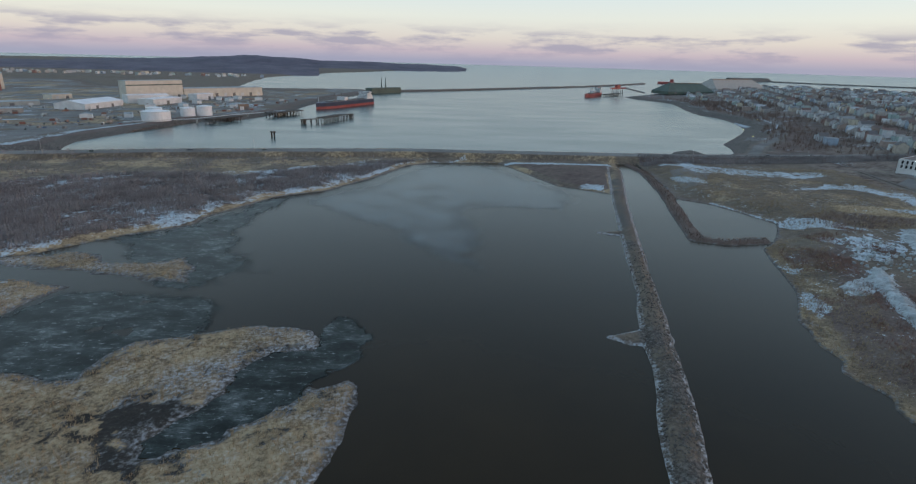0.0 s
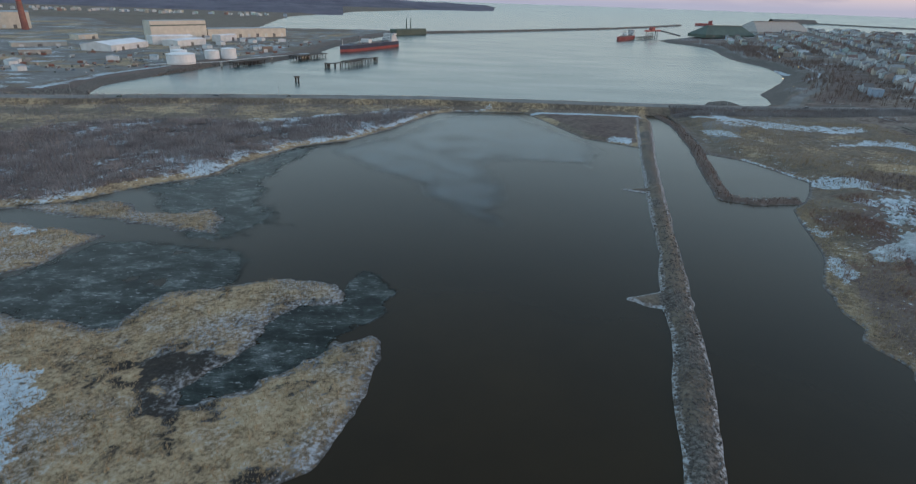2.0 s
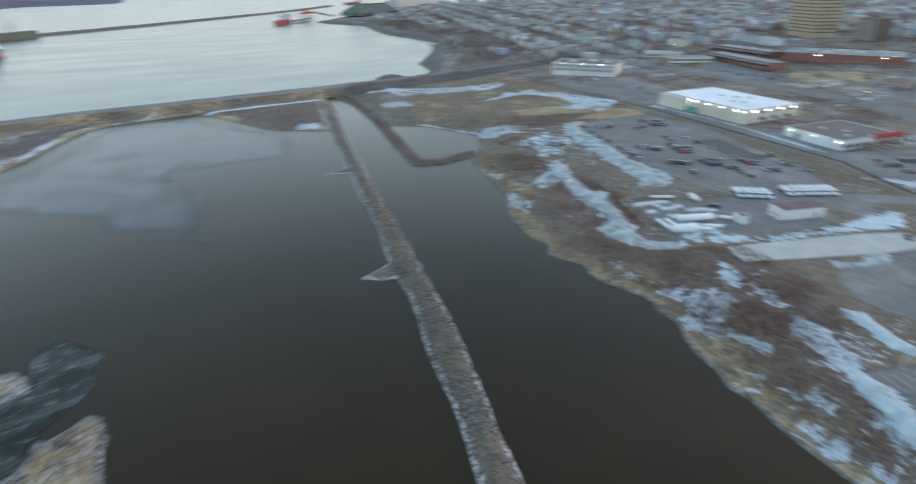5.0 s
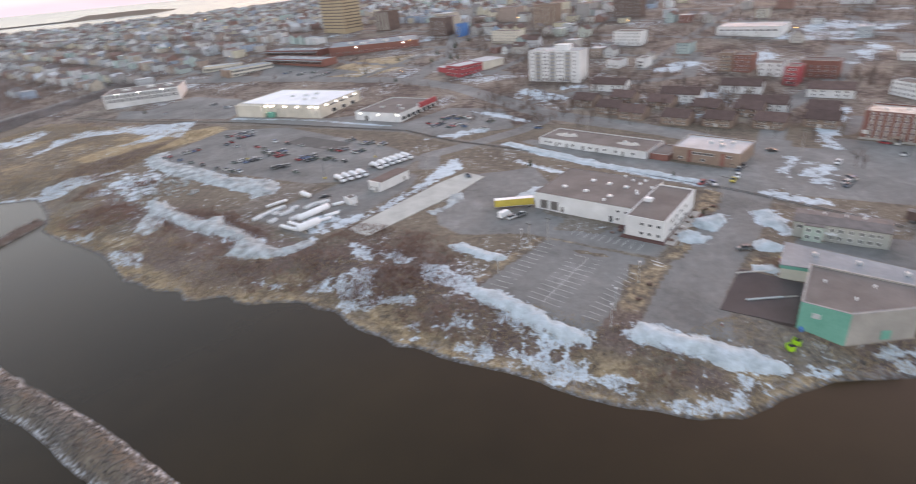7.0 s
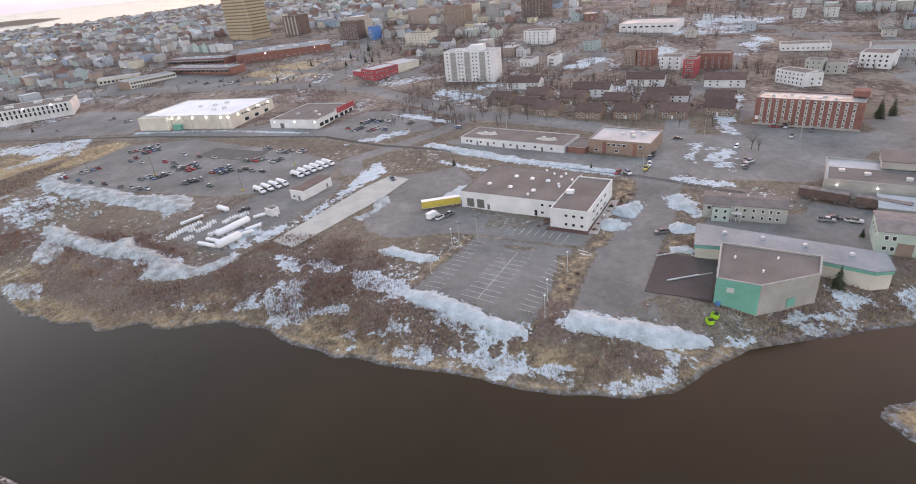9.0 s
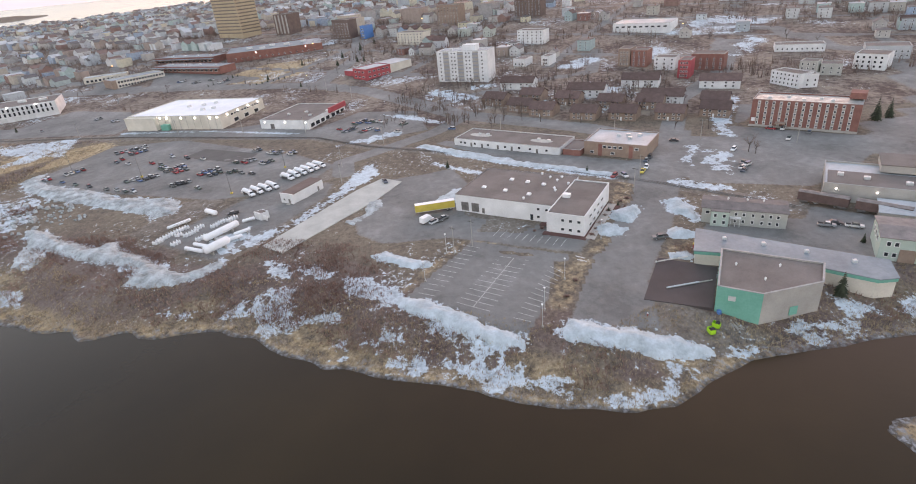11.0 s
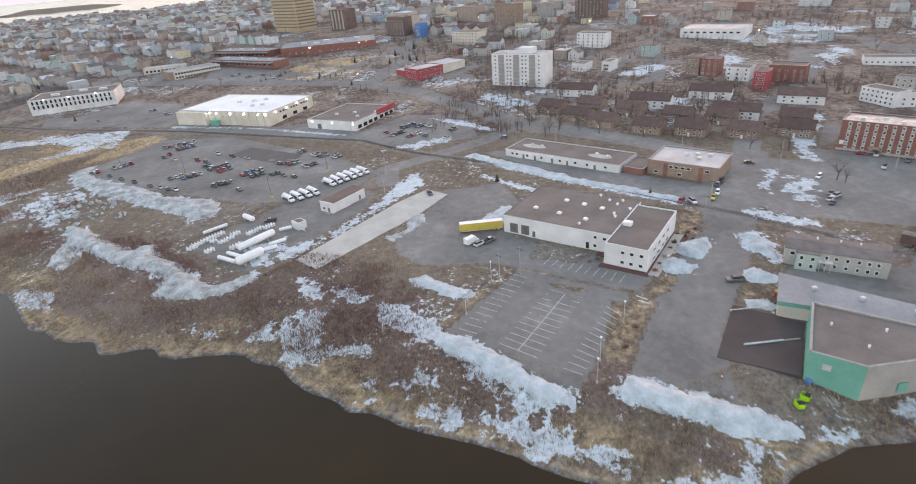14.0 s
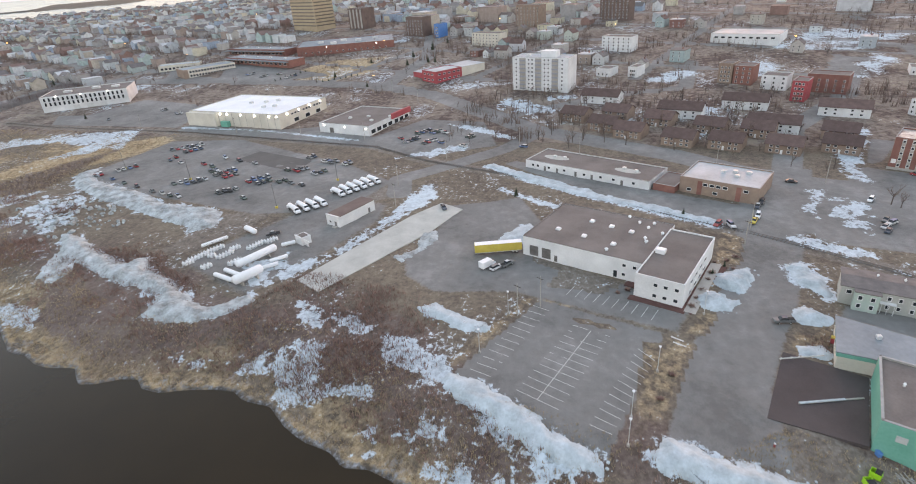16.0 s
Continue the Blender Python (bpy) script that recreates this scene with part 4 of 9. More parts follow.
    mud = np.maximum(mud, np.where(marsh > 0, np.clip(veins + rough_noise(x, y, 3, 63) * 0.6 + np.clip(0.22 + creek / 40, -0.2, 0.22), 0, 0.85), 0))
    mud = np.maximum(mud, mask(np.minimum(marsh + 4, 3.5 - marsh), 3) * 0.62)
    mud = np.maximum(mud, mask(0.35 - np.abs(flat - 0.1), 0.3) * 0.7 * (radius < 800))
    town = mask(city - 20, 10) * (x > 330) * 0.95
    rock = np.maximum(mask(beside(x, y, JETTY, [h + 2 for h in JETTY_HALF]), 1.5) * (0.42 + blur * 1.2), mask(beside(x, y, BREAKWATER, 14), 2))
    rock = np.maximum(rock, mask(beside(x, y, CAUSEWAY, 26), 4) * (flat < 5.6) * (beside(x, y, [(a, b + 20) for a, b in CAUSEWAY], 15) > 0))
    brush = np.maximum(brush, np.where((industry > 10) & (industry < 34), 0.8, 0))
    straw = np.maximum(straw, np.where(industry > 60, np.clip(0.3 + worn * 1.4, 0, 0.8), 0))
    asphalt = np.where((industry > 60) & (worn > 0.08), asphalt * 0.4, asphalt)
    asphalt = np.where(industry < 34, asphalt * (industry < -20), asphalt)
    asphalt = np.maximum(asphalt, mask(beside(x, y, CAUSEWAY, 8.0), 1.5))
    rock = np.maximum(rock, np.where((industry > -10) & (industry < 14), 0.75 + blur * 0.5, 0))
    rock = np.maximum(rock, np.where((city > -6) & (city < 40) & (y > 585), 0.9, 0))
    rock = np.maximum(rock, mask(beside(x, y, FAR_BAR, 14), 2))
    rock = np.maximum(rock, mask(inside(x, y, CAUSEWAY_ISLE) + 6, 3))
    brush = np.maximum(brush, np.where((city > 38) & (city < 100) & (y > 585) & (x < 800), 0.75 + blur, 0))
    jetty = beside(x, y, JETTY, JETTY_HALF)
    fringe = np.maximum(jetty, np.maximum(beside(x, y, SPUR, [7.0, 4.6, 1.5]), beside(x, y, SPUR_NORTH, [5.0, 3.0, 1.2])))
    frost = np.where((radius < 700) & ((jetty > -6) | (marsh > -4)), mask(0.17 - np.abs(flat - 0.24), 0.3) * np.where(jetty > -6, 0.85, 0.42 + blur), 0)
    frost = np.maximum(frost, mask(1.25 - np.abs(fringe - 0.3), 0.7) * (0.78 + blur * 0.7))
    frost = np.maximum(frost, np.where(creek > -1, np.clip(0.2 + rough_noise(x, y, 7, 69) * 0.7, 0, 0.42), 0))
    frost = np.maximum(frost, np.where(radius < 500, mask(0.22 - np.abs(flat - 0.22), 0.3) * 0.62, 0))
    frost = np.maximum(frost, np.where((marsh > 0) & (creek < -1), np.clip(0.40 - np.clip(rim_way, 0, 40) / 200 + blur * 0.8 + rough_noise(x, y, 5, 68) * 0.6, 0, 0.6), 0))
    snow = none.copy()
    ragged = rough_noise(x, y, 11, 33) * 0.8 + rough_noise(x, y, 3.5, 34) * 0.75
    for points, lean in SNOW_BEDS:
        xs, ys = [p[0] for p in points], [p[1] for p in points]
        near = (x > min(xs) - 12) & (x < max(xs) + 12) & (y > min(ys) - 12) & (y < max(ys) + 12)
        reach = inside(x[near], y[near], points)
        snow[near] = np.maximum(snow[near], np.where(reach > -7, np.clip(0.5 + reach / 9, 0, 0.78) + lean * 0.35 + ragged[near], 0))
    lace = rough_noise(x, y, 7, 35) * 0.8 + rough_noise(x, y, 3.0, 36) * 1.3
    for points, broken in SNOW_PATCHES + [(bank[1], 0.12) for bank in SNOW_BANKS[:5]]:
        xs, ys = [p[0] for p in points], [p[1] for p in points]
        near = (x > min(xs) - 6) & (x < max(xs) + 6) & (y > min(ys) - 6) & (y < max(ys) + 6)
        reach = inside(x[near], y[near], points)
        snow[near] = np.maximum(snow[near], np.where(reach > -3, np.clip(0.56 + reach / 7.0, 0, 0.86) - broken * 0.6 + lace[near] * (0.85 + broken * 1.3), 0))
    for points, half in SNOW_LINES:
        snow = np.maximum(snow, mask(beside(x, y, points, half) + blur * 3, 2.5) * 0.9)
    snow = np.maximum(snow, np.where((west > 3) & (x < 20) & (y < thicket + 12), 0.36 + np.clip(30 - west, 0, 30) / 520 + rough_noise(x, y, 26, 31) * 0.85 + rough_noise(x, y, 7, 32) * 0.5, 0))
    snow = np.maximum(snow, np.where((city > 5) & (x < 290) & (radius < 900), 0.20 + rough_noise(x, y, 14, 37) * 0.55, 0) * (asphalt < 0.3))
    snow = np.maximum(snow, np.where((city > 15) & (x > 360), 0.20 + rough_noise(x, y, 34, 41) * 0.95, 0) * (asphalt < 0.3))
    snow = np.maximum(snow, np.where(industry > 25, 0.2 + rough_noise(x, y, 50, 43) * 0.8 + rough_noise(x, y, 14, 44) * 0.6, 0))
    snow = np.where(flat < 0.35, 0, snow)
    asphalt = np.where(snow > 0.62, asphalt * 0.6, asphalt)

    nx, ny = len(LINES_X), len(LINES_Y)
    corner = (np.arange(ny - 1)[:, None] * nx + np.arange(nx - 1)[None, :]).ravel()
    quads = np.stack([corner, corner + 1, corner + nx + 1, corner + nx], 1)
    mesh = bpy.data.meshes.new("ground")
    mesh.vertices.add(len(x))
    mesh.vertices.foreach_set("co", np.stack([x, y, z], 1).astype(np.float32).ravel())
    mesh.loops.add(quads.size)
    mesh.loops.foreach_set("vertex_index", quads.astype(np.int32).ravel())
    mesh.polygons.add(len(quads))
    mesh.polygons.foreach_set("loop_start", np.arange(0, quads.size, 4, dtype=np.int32))
    mesh.polygons.foreach_set("use_smooth", np.ones(len(quads), bool))
    mesh.update(calc_edges=True)
    for name, triple in (("zone_a", (asphalt, snow, straw)), ("zone_b", (brush, gravel, mud)), ("zone_c", (town, frost, rock))):
        layer = mesh.attributes.new(name, "FLOAT_COLOR", "POINT")
        layer.data.foreach_set("color", np.stack([np.clip(v, 0, 1) for v in triple] + [none + 1], 1).astype(np.float32).ravel())
    mesh.materials.append(GROUND)
    ob = new("ground", mesh)
    return tagged(ob, "winter shore land of dry grass, brush, asphalt and snow patches", "ground", kind="structure")


make_ground()


def make_water():
    bm = bmesh.new()
    rings = [0, 150, 300, 600, 1000, 1500, 1900, 2200, 2500, 2800, 3100, 3400, 3700, 4000, 4300, 4600, 4850]
    rows = []
    for r in rings:
        rows.append([bm.verts.new((r * math.cos(a), r * math.sin(a), float(bowl(np.array([float(r)]), np.array([0.0]))[0]))) for a in (2 * math.pi * i / 144 for i in range(144))] if r else [bm.verts.new((0, 0, 0))])
    for inner, outer in zip(rows, rows[1:]):
        for i in range(144):
            j = (i + 1) % 144
            bm.faces.new([inner[0], outer[i], outer[j]] if len(inner) == 1 else [inner[i], outer[i], outer[j], inner[j]])
    mesh = bpy.data.meshes.new("water")
    bm.to_mesh(mesh)
    bm.free()
    mesh.polygons.foreach_set("use_smooth", [True] * len(mesh.polygons))
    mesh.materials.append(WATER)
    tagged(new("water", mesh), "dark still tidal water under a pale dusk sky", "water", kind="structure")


make_water()


# ---------------------------------------------------------------- building helpers
WINDOWS, PANES, DETAIL = {}, {}, {"panes": True}


def finish(bm, name, mat, smooth=False):
    mesh = bpy.data.meshes.new(name)
    bm.normal_update()
    bm.to_mesh(mesh)
    bm.free()
    for m in (mat if isinstance(mat, (list, tuple)) else [mat]):
        mesh.materials.append(m)
    if smooth:
        mesh.polygons.foreach_set("use_smooth", [True] * len(mesh.polygons))
    return mesh


def part(name, shape, mat, parent, label="", at=None, smooth=False):
    mesh = finish(shape, name, mat, smooth) if isinstance(shape, bmesh.types.BMesh) else shape
    ob = new(name, mesh)
    ob.parent = parent
    if at is not None:
        ob.matrix_basis = at
    if mesh.name in PANES:
        new("pane", PANES[mesh.name]).parent = ob
    return tagged(ob, label)


def thing(name, label, category, place, group="", kind=""):
    ob = new(name)
    ob.empty_display_size = 0.5
    ob.matrix_basis = place
    return tagged(ob, label, category, group, kind)


def block(bm, x0, x1, y0, y1, z0, z1, index=0):
    v = [bm.verts.new(p) for p in ((x0, y0, z0), (x1, y0, z0), (x1, y1, z0), (x0, y1, z0), (x0, y0, z1), (x1, y0, z1), (x1, y1, z1), (x0, y1, z1))]
    for f in ((3, 2, 1, 0), (4, 5, 6, 7), (0, 1, 5, 4), (1, 2, 6, 5), (2, 3, 7, 6), (3, 0, 4, 7)):
        face = bm.faces.new([v[i] for i in f])
        face.material_index = index
    return v


def box(x0, x1, y0, y1, z0, z1, edge=0.0):
    bm = bmesh.new()
    block(bm, x0, x1, y0, y1, z0, z1)
    if edge:
        bmesh.ops.bevel(bm, geom=bm.edges[:], offset=edge, segments=1, affect="EDGES")
    return bm


def prism(points, z0, z1):
    """An upright solid over a closed plan."""
    bm = bmesh.new()
    low = [bm.verts.new((x, y, z0)) for x, y in points]
    high = [bm.verts.new((x, y, z1)) for x, y in points]
    n = len(points)
    bm.faces.new(low[::-1])
    bm.faces.new(high)
    for i in range(n):
        bm.faces.new((low[i], low[(i + 1) % n], high[(i + 1) % n], high[i]))
    bmesh.ops.recalc_face_normals(bm, faces=bm.faces[:])
    return bm


def rod(bm, a, b, r0, r1=None, sides=6, caps=True):
    a, b = Vector(a), Vector(b)
    r1 = r0 if r1 is None else r1
    turn = (b - a).to_track_quat("Z", "Y")
    low, high = [], []
    for i in range(sides):
        c, s = math.cos(2 * math.pi * i / sides), math.sin(2 * math.pi * i / sides)
        low.append(bm.verts.new(a + turn @ Vector((c * r0, s * r0, 0))))
        high.append(bm.verts.new(b + turn @ Vector((c * r1, s * r1, 0))))
    for i in range(sides):
        j = (i + 1) % sides
        bm.faces.new((low[i], low[j], high[j], high[i]))
    if caps:
        bm.faces.new(low[::-1])
        bm.faces.new(high)
    return bm


def capsule(a, b, r, sides=14):
    """A tank with domed ends from a to b."""
    bm = bmesh.new()
    a, b = Vector(a), Vector(b)
    way = (b - a).normalized()
    turn = way.to_track_quat("Z", "Y")
    rings = []
    for centre, sign in ((a, -1), (b, 1)):
        angles = (80, 55, 28, 0) if sign < 0 else (0, 28, 55, 80)
        for angle in angles:
            q = radians(angle)
            rings.append([bm.verts.new(centre + way * (sign * math.sin(q) * r * 0.6) + turn @ Vector((math.cos(2 * math.pi * i / sides) * r * math.cos(q), math.sin(2 * math.pi * i / sides) * r * math.cos(q), 0))) for i in range(sides)])
    for low, high in zip(rings, rings[1:]):
        for i in range(sides):
            j = (i + 1) % sides
            bm.faces.new((low[i], low[j], high[j], high[i]))
    bm.faces.new(rings[0][::-1])
    bm.faces.new(rings[-1])
    return bm


def window_mesh(w, h, frame=True, pane=True):
    """A frame with a dark pane, on the plane y = 0, facing -y."""
    bm = bmesh.new()
    t = min(0.14, w * 0.16)
    if frame:
        for x0, x1, z0, z1 in ((0, w, 0, t), (0, w, h - t, h), (0, t, t, h - t), (w - t, w, t, h - t)):
            block(bm, x0, x1, -0.10, 0.05, z0, z1, 0)
    if pane:
        block(bm, t, w - t, -0.03, 0.04, t, h - t, 1)
    return finish(bm, "window" if frame else "pane", [FRAME, GLASS])




def window_of(w, h):
    key = (round(w, 2), round(h, 2), DETAIL["panes"])
    if key not in WINDOWS:
        WINDOWS[key] = window_mesh(key[0], key[1], True, not key[2])
        if key[2]:
            PANES[WINDOWS[key].name] = window_mesh(key[0], key[1], False, True)
    return WINDOWS[key]


def put_windows(parent, places, w, h, face, size, name="window"):
    """Windows at (along, up) on a face: 0 front, 1 right, 2 back, 3 left of a body of size (width, depth)."""
    width, depth = size
    for along, up in places:
        m = (pose(along, -0.02, up), pose(width + 0.02, along, up, 0, 0, 90), pose(width - along, depth + 0.02, up, 0, 0, 180), pose(-0.02, depth - along, up, 0, 0, -90))[face]
        part(name, window_of(w, h), None, parent, at=m)


def row(start, stop, count):
    return [start + (stop - start) * i / max(1, count - 1) for i in range(count)]


def grid_places(xs, zs):
    return [(x, z) for z in zs for x in xs]


def flat_building(name, label, category, place, size, wall, roof, lip=0.5, trim=None, group=""):
    """Flat-roofed body with a parapet; front at y = 0 facing -y, x to the right of one who looks at it."""
    w, d, h = size
    ob = thing(name, label, category, place, group)
    bm = bmesh.new()
    t = 0.3
    block(bm, 0, w, 0, t, -1.5, h)
    block(bm, 0, w, d - t, d, -1.5, h)
    block(bm, 0, t, t, d - t, -1.5, h)
    block(bm, w - t, w, t, d - t, -1.5, h)
    part("wall", bm, wall, ob)
    part("roof", box(t, w - t, t, d - t, h - lip - 0.3, h - lip), roof, ob)
    bm = bmesh.new()
    for x0, x1, y0, y1 in ((-0.05, w + 0.05, -0.05, t + 0.05), (-0.05, w + 0.05, d - t - 0.05, d + 0.05), (-0.05, t + 0.05, t + 0.05, d - t - 0.05), (w - t - 0.05, w + 0.05, t + 0.05, d - t - 0.05)):
        block(bm, x0, x1, y0, y1, h, h + 0.12)
    part("coping", bm, trim or COPING, ob)
    return ob


def roof_unit(ob, x, y, z, w=1.6, d=1.6, h=1.1, mat=None):
    bm = box(x, x + w, y, y + d, z, z + h, 0.06)
    block(bm, x + w * 0.2, x + w * 0.8, y + d * 0.2, y + d * 0.8, z + h, z + h + 0.12)
    part("roof_unit", bm, mat or TRIM, ob)


def roof_vent(ob, x, y, z, r=0.45):
    bm = bmesh.new()
    rod(bm, (x, y, z), (x, y, z + 0.6), r * 0.7, sides=8)
    rod(bm, (x, y, z + 0.6), (x, y, z + 1.0), r * 1.15, r * 0.5, 8)
    part("vent", bm, WHITE_TANK, ob, "white roof vent")


TURN = -110.0


def front(x, y, z=None, turn=TURN):
    return pose(x, y, uphill(np.array([float(x)]), np.array([float(y)]))[0] if z is None else z, 0, 0, turn)


# ---------------------------------------------------------------- large buildings by the shore
def make_office():
    ob = flat_building("office_building", "long white two-storey office with flat brown gravel roof and roof vents", "building", front(204.0, 40.6), (40.3, 31, 7.0), WHITE_WALL, TAR_ROOF, 0.06, TAR_ROOF)
    for x in (2.5, 7.0):
        bm = box(x, x + 3.2, -0.06, 0.1, 0.6, 4.2)
        for z in (1.5, 2.4, 3.3):
            block(bm, x, x + 3.2, -0.09, -0.06, z - 0.03, z + 0.03)
        part("loading_door", bm, STEEL, ob, "dark roll-up loading door")
    part("side_door", box(11.5, 12.6, -0.05, 0.1, 0.3, 2.5), STEEL, ob)
    put_windows(ob, [(34.0, 4.4), (34.0, 1.3), (37.2, 4.4)], 1.3, 1.2, 0, (40.3, 24))
    part("side_door", box(31.5, 32.6, -0.05, 0.1, 0.3, 2.6), GLASS, ob)
    for x, y in ((8.1, 9.9), (15.6, 20.6), (17.8, 8.9), (22.9, 19.7), (30.0, 18.8), (28.1, 7.8)):
        bm = box(x - 0.8, x + 0.8, y - 0.8, y + 0.8, 6.9, 7.35, 0.05)
        block(bm, x - 0.65, x + 0.65, y - 0.65, y + 0.65, 7.35, 7.6)
        part("skylight", bm, WHITE_TANK, ob, "white roof skylight box")
    for x, y in ((33.8, 23.9), (39.1, 21.7), (25.5, 29.5), (30.0, 26.5), (36.5, 13.7), (27.7, 3.1), (35.4, 15.9), (34.5, 27.8)):
        roof_vent(ob, x, y, 6.9, 0.55)
    roof_unit(ob, 41.1, 7.9, 6.9, 2.8, 2.2, 1.6, WHITE_TANK)
    bm = bmesh.new()
    x0, x1, y0, y1, h, t = 40.35, 54.0, -7.0, 26.0, 7.6, 0.3
    block(bm, x0, x1, y0, y0 + t, -1.5, h)
    block(bm, x0, x1, y1 - t, y1, -1.5, h)
    block(bm, x0, x0 + t, y0 + t, y1 - t, -1.5, h)
    block(bm, x1 - t, x1, y0 + t, y1 - t, -1.5, h)
    part("wing_wall", bm, WHITE_WALL, ob)
    part("wing_roof", box(x0 + t, x1 - t, y0 + t, y1 - t, 6.9, 7.2), TAR_ROOF, ob)
    for x in (45.6, 48.4, 51.4):
        for z in (1.2, 4.6):
            part("window", window_of(1.35, 1.25), None, ob, at=pose(x, -7.02, z))
    for z in (1.0, 4.3):
        for y in (-1, 4, 9, 14):
            part("window", window_of(2.6, 1.3), None, ob, at=pose(54.02, y, z, 0, 0, 90))
    return ob


make_office()


def make_green_hall():
    ob = thing("green_hall", "low commercial hall with sea-green front and brown gravel roof", "building", pose(0, 0, 4.0))
    plan = [(156.5, -45.7), (135.6, -39.2), (131.5, -49.2), (137.4, -65.6), (147.2, -69.8)]
    h, t = 6.9, 0.35
    centre = Vector((sum(p[0] for p in plan) / 5, sum(p[1] for p in plan) / 5))
    for i, (a, b) in enumerate(zip(plan, plan[1:] + plan[:1])):
        a, b = Vector(a), Vector(b)
        out = Vector((b.y - a.y, a.x - b.x)).normalized()
        if out.dot(a - centre) < 0:
            out = -out
        mat = GREEN_WALL if i in (0, 1) else CONCRETE
        part("wall", prism([a, b, b - out * t, a - out * t], -2.5, h), mat, ob, "sea-green painted wall" if i in (0, 1) else "grey concrete wall")
        part("coping", prism([a + out * 0.08, b + out * 0.08, b - out * (t + 0.08), a - out * (t + 0.08)], h, h + 0.14), COPING, ob)
    part("roof", prism([(centre + (Vector(p) - centre) * 0.97) for p in plan], h - 0.7, h - 0.35), TAR_ROOF, ob)
    for x, y in ((147, -47), (146, -58), (139, -52)):
        roof_vent(ob, x, y, h - 0.4, 0.3)
    part("wall_box", box(-0.9, 0.9, -0.25, 0.0, 3.2, 4.6), TRIM, ob, at=pose(134.2, -42.7, 0, 0, 0, -111))
    part("door", box(0, 2.4, -0.06, 0.05, 0.0, 2.6), GREEN_WALL, ob, at=pose(134.2, -57.2, -1.4, 0, 0, -70))
    return ob


make_green_hall()


def make_long_store():
    ob = thing("long_store", "long single-storey building with pale blue-grey roof and cream walls", "building", pose(0, 0, 4.0))
    plan = [(174.8, -43.4), (159.6, -39.3), (158.4, -45.6), (149.2, -69.6), (142.6, -81.2), (143.4, -86.2), (153.0, -88.6)]
    part("wall", prism(plan, -1.5, 4.1), CREAM_WALL, ob)
    c = Vector((157, -64))
    part("fascia", prism([c + (Vector(p) - c) * 1.012 for p in plan], 3.3, 4.3), GREEN_WALL, ob, "green fascia band")
    part("roof", prism([c + (Vector(p) - c) * 1.02 for p in plan], 4.3, 4.55), BLUE_GREY_ROOF, ob)
    for x, y in ((166, -50), (162, -60), (157, -70), (151, -80)):
        roof_unit(ob, x, y, 4.55, 1.1, 1.1, 0.9)
    put_windows(ob, [(3.0, 1.2)], 1.8, 1.5, 0, (10, 10))
    for child in ob.children:
        if child.name.startswith("window"):
            child.matrix_basis = pose(168, -41.5, 1.2, 0, 0, 165)
    return ob


make_long_store()


def gable_roof(w, d, h, pitch, over=0.4, thick=0.22, along_x=True):
    """Two sloping slabs over a w x d body whose walls end at h."""
    bm = bmesh.new()
    if along_x:
        run, length = d, w
    else:
        run, length = w, d
    top = h + run / 2 * pitch
    drop = over * pitch
    outline = [(-over, h - drop), (run / 2, top), (run + over, h - drop), (run + over, h - drop + thick), (run / 2, top + thick), (-over, h - drop + thick)]
    ends = []
    for end in (-over, length + over):
        ends.append([bm.verts.new((end, a, z) if along_x else (a, end, z)) for a, z in outline])
    for quad in ((0, 1, 4, 5), (1, 2, 3, 4)):
        bm.faces.new([ends[0][i] for i in quad])
        bm.faces.new([ends[1][i] for i in reversed(quad)])
    for i in range(6):
        j = (i + 1) % 6
        bm.faces.new((ends[0][i], ends[0][j], ends[1][j], ends[1][i]))
    bmesh.ops.recalc_face_normals(bm, faces=bm.faces[:])
    return bm


def gable_walls(w, d, h, pitch, along_x=True):
    bm = bmesh.new()
    run, length = (d, w) if along_x else (w, d)
    outline = [(0, -2.0), (run, -2.0), (run, h), (run / 2, h + run / 2 * pitch), (0, h)]
    ends = [[bm.verts.new((end, a, z) if along_x else (a, end, z)) for a, z in outline] for end in (0, length)]
    bm.faces.new(ends[0])
    bm.faces.new(ends[1][::-1])
    for i in range(5):
        j = (i + 1) % 5
        bm.faces.new((ends[0][i], ends[0][j], ends[1][j], ends[1][i]))
    bmesh.ops.recalc_face_normals(bm, faces=bm.faces[:])
    return bm


def hip_roof(w, d, h, rise, over=0.5):
    bm = bmesh.new()
    low = [bm.verts.new(p) for p in ((-over, -over, h), (w + over, -over, h), (w + over, d + over, h), (-over, d + over, h))]
    m = min(w, d) / 2
    if w >= d:
        a, b = bm.verts.new((m, d / 2, h + rise)), bm.verts.new((w - m, d / 2, h + rise))
        faces = ((low[0], low[1], b, a), (low[1], low[2], b), (low[2], low[3], a, b), (low[3], low[0], a))
    else:
        a, b = bm.verts.new((w / 2, m, h + rise)), bm.verts.new((w / 2, d - m, h + rise))
        faces = ((low[0], low[1], a), (low[1], low[2], b, a), (low[2], low[3], b), (low[3], low[0], a, b))
    for f in faces:
        bm.faces.new(f)
    bm.faces.new(low[::-1])
    bmesh.ops.recalc_face_normals(bm, faces=bm.faces[:])
    return bm


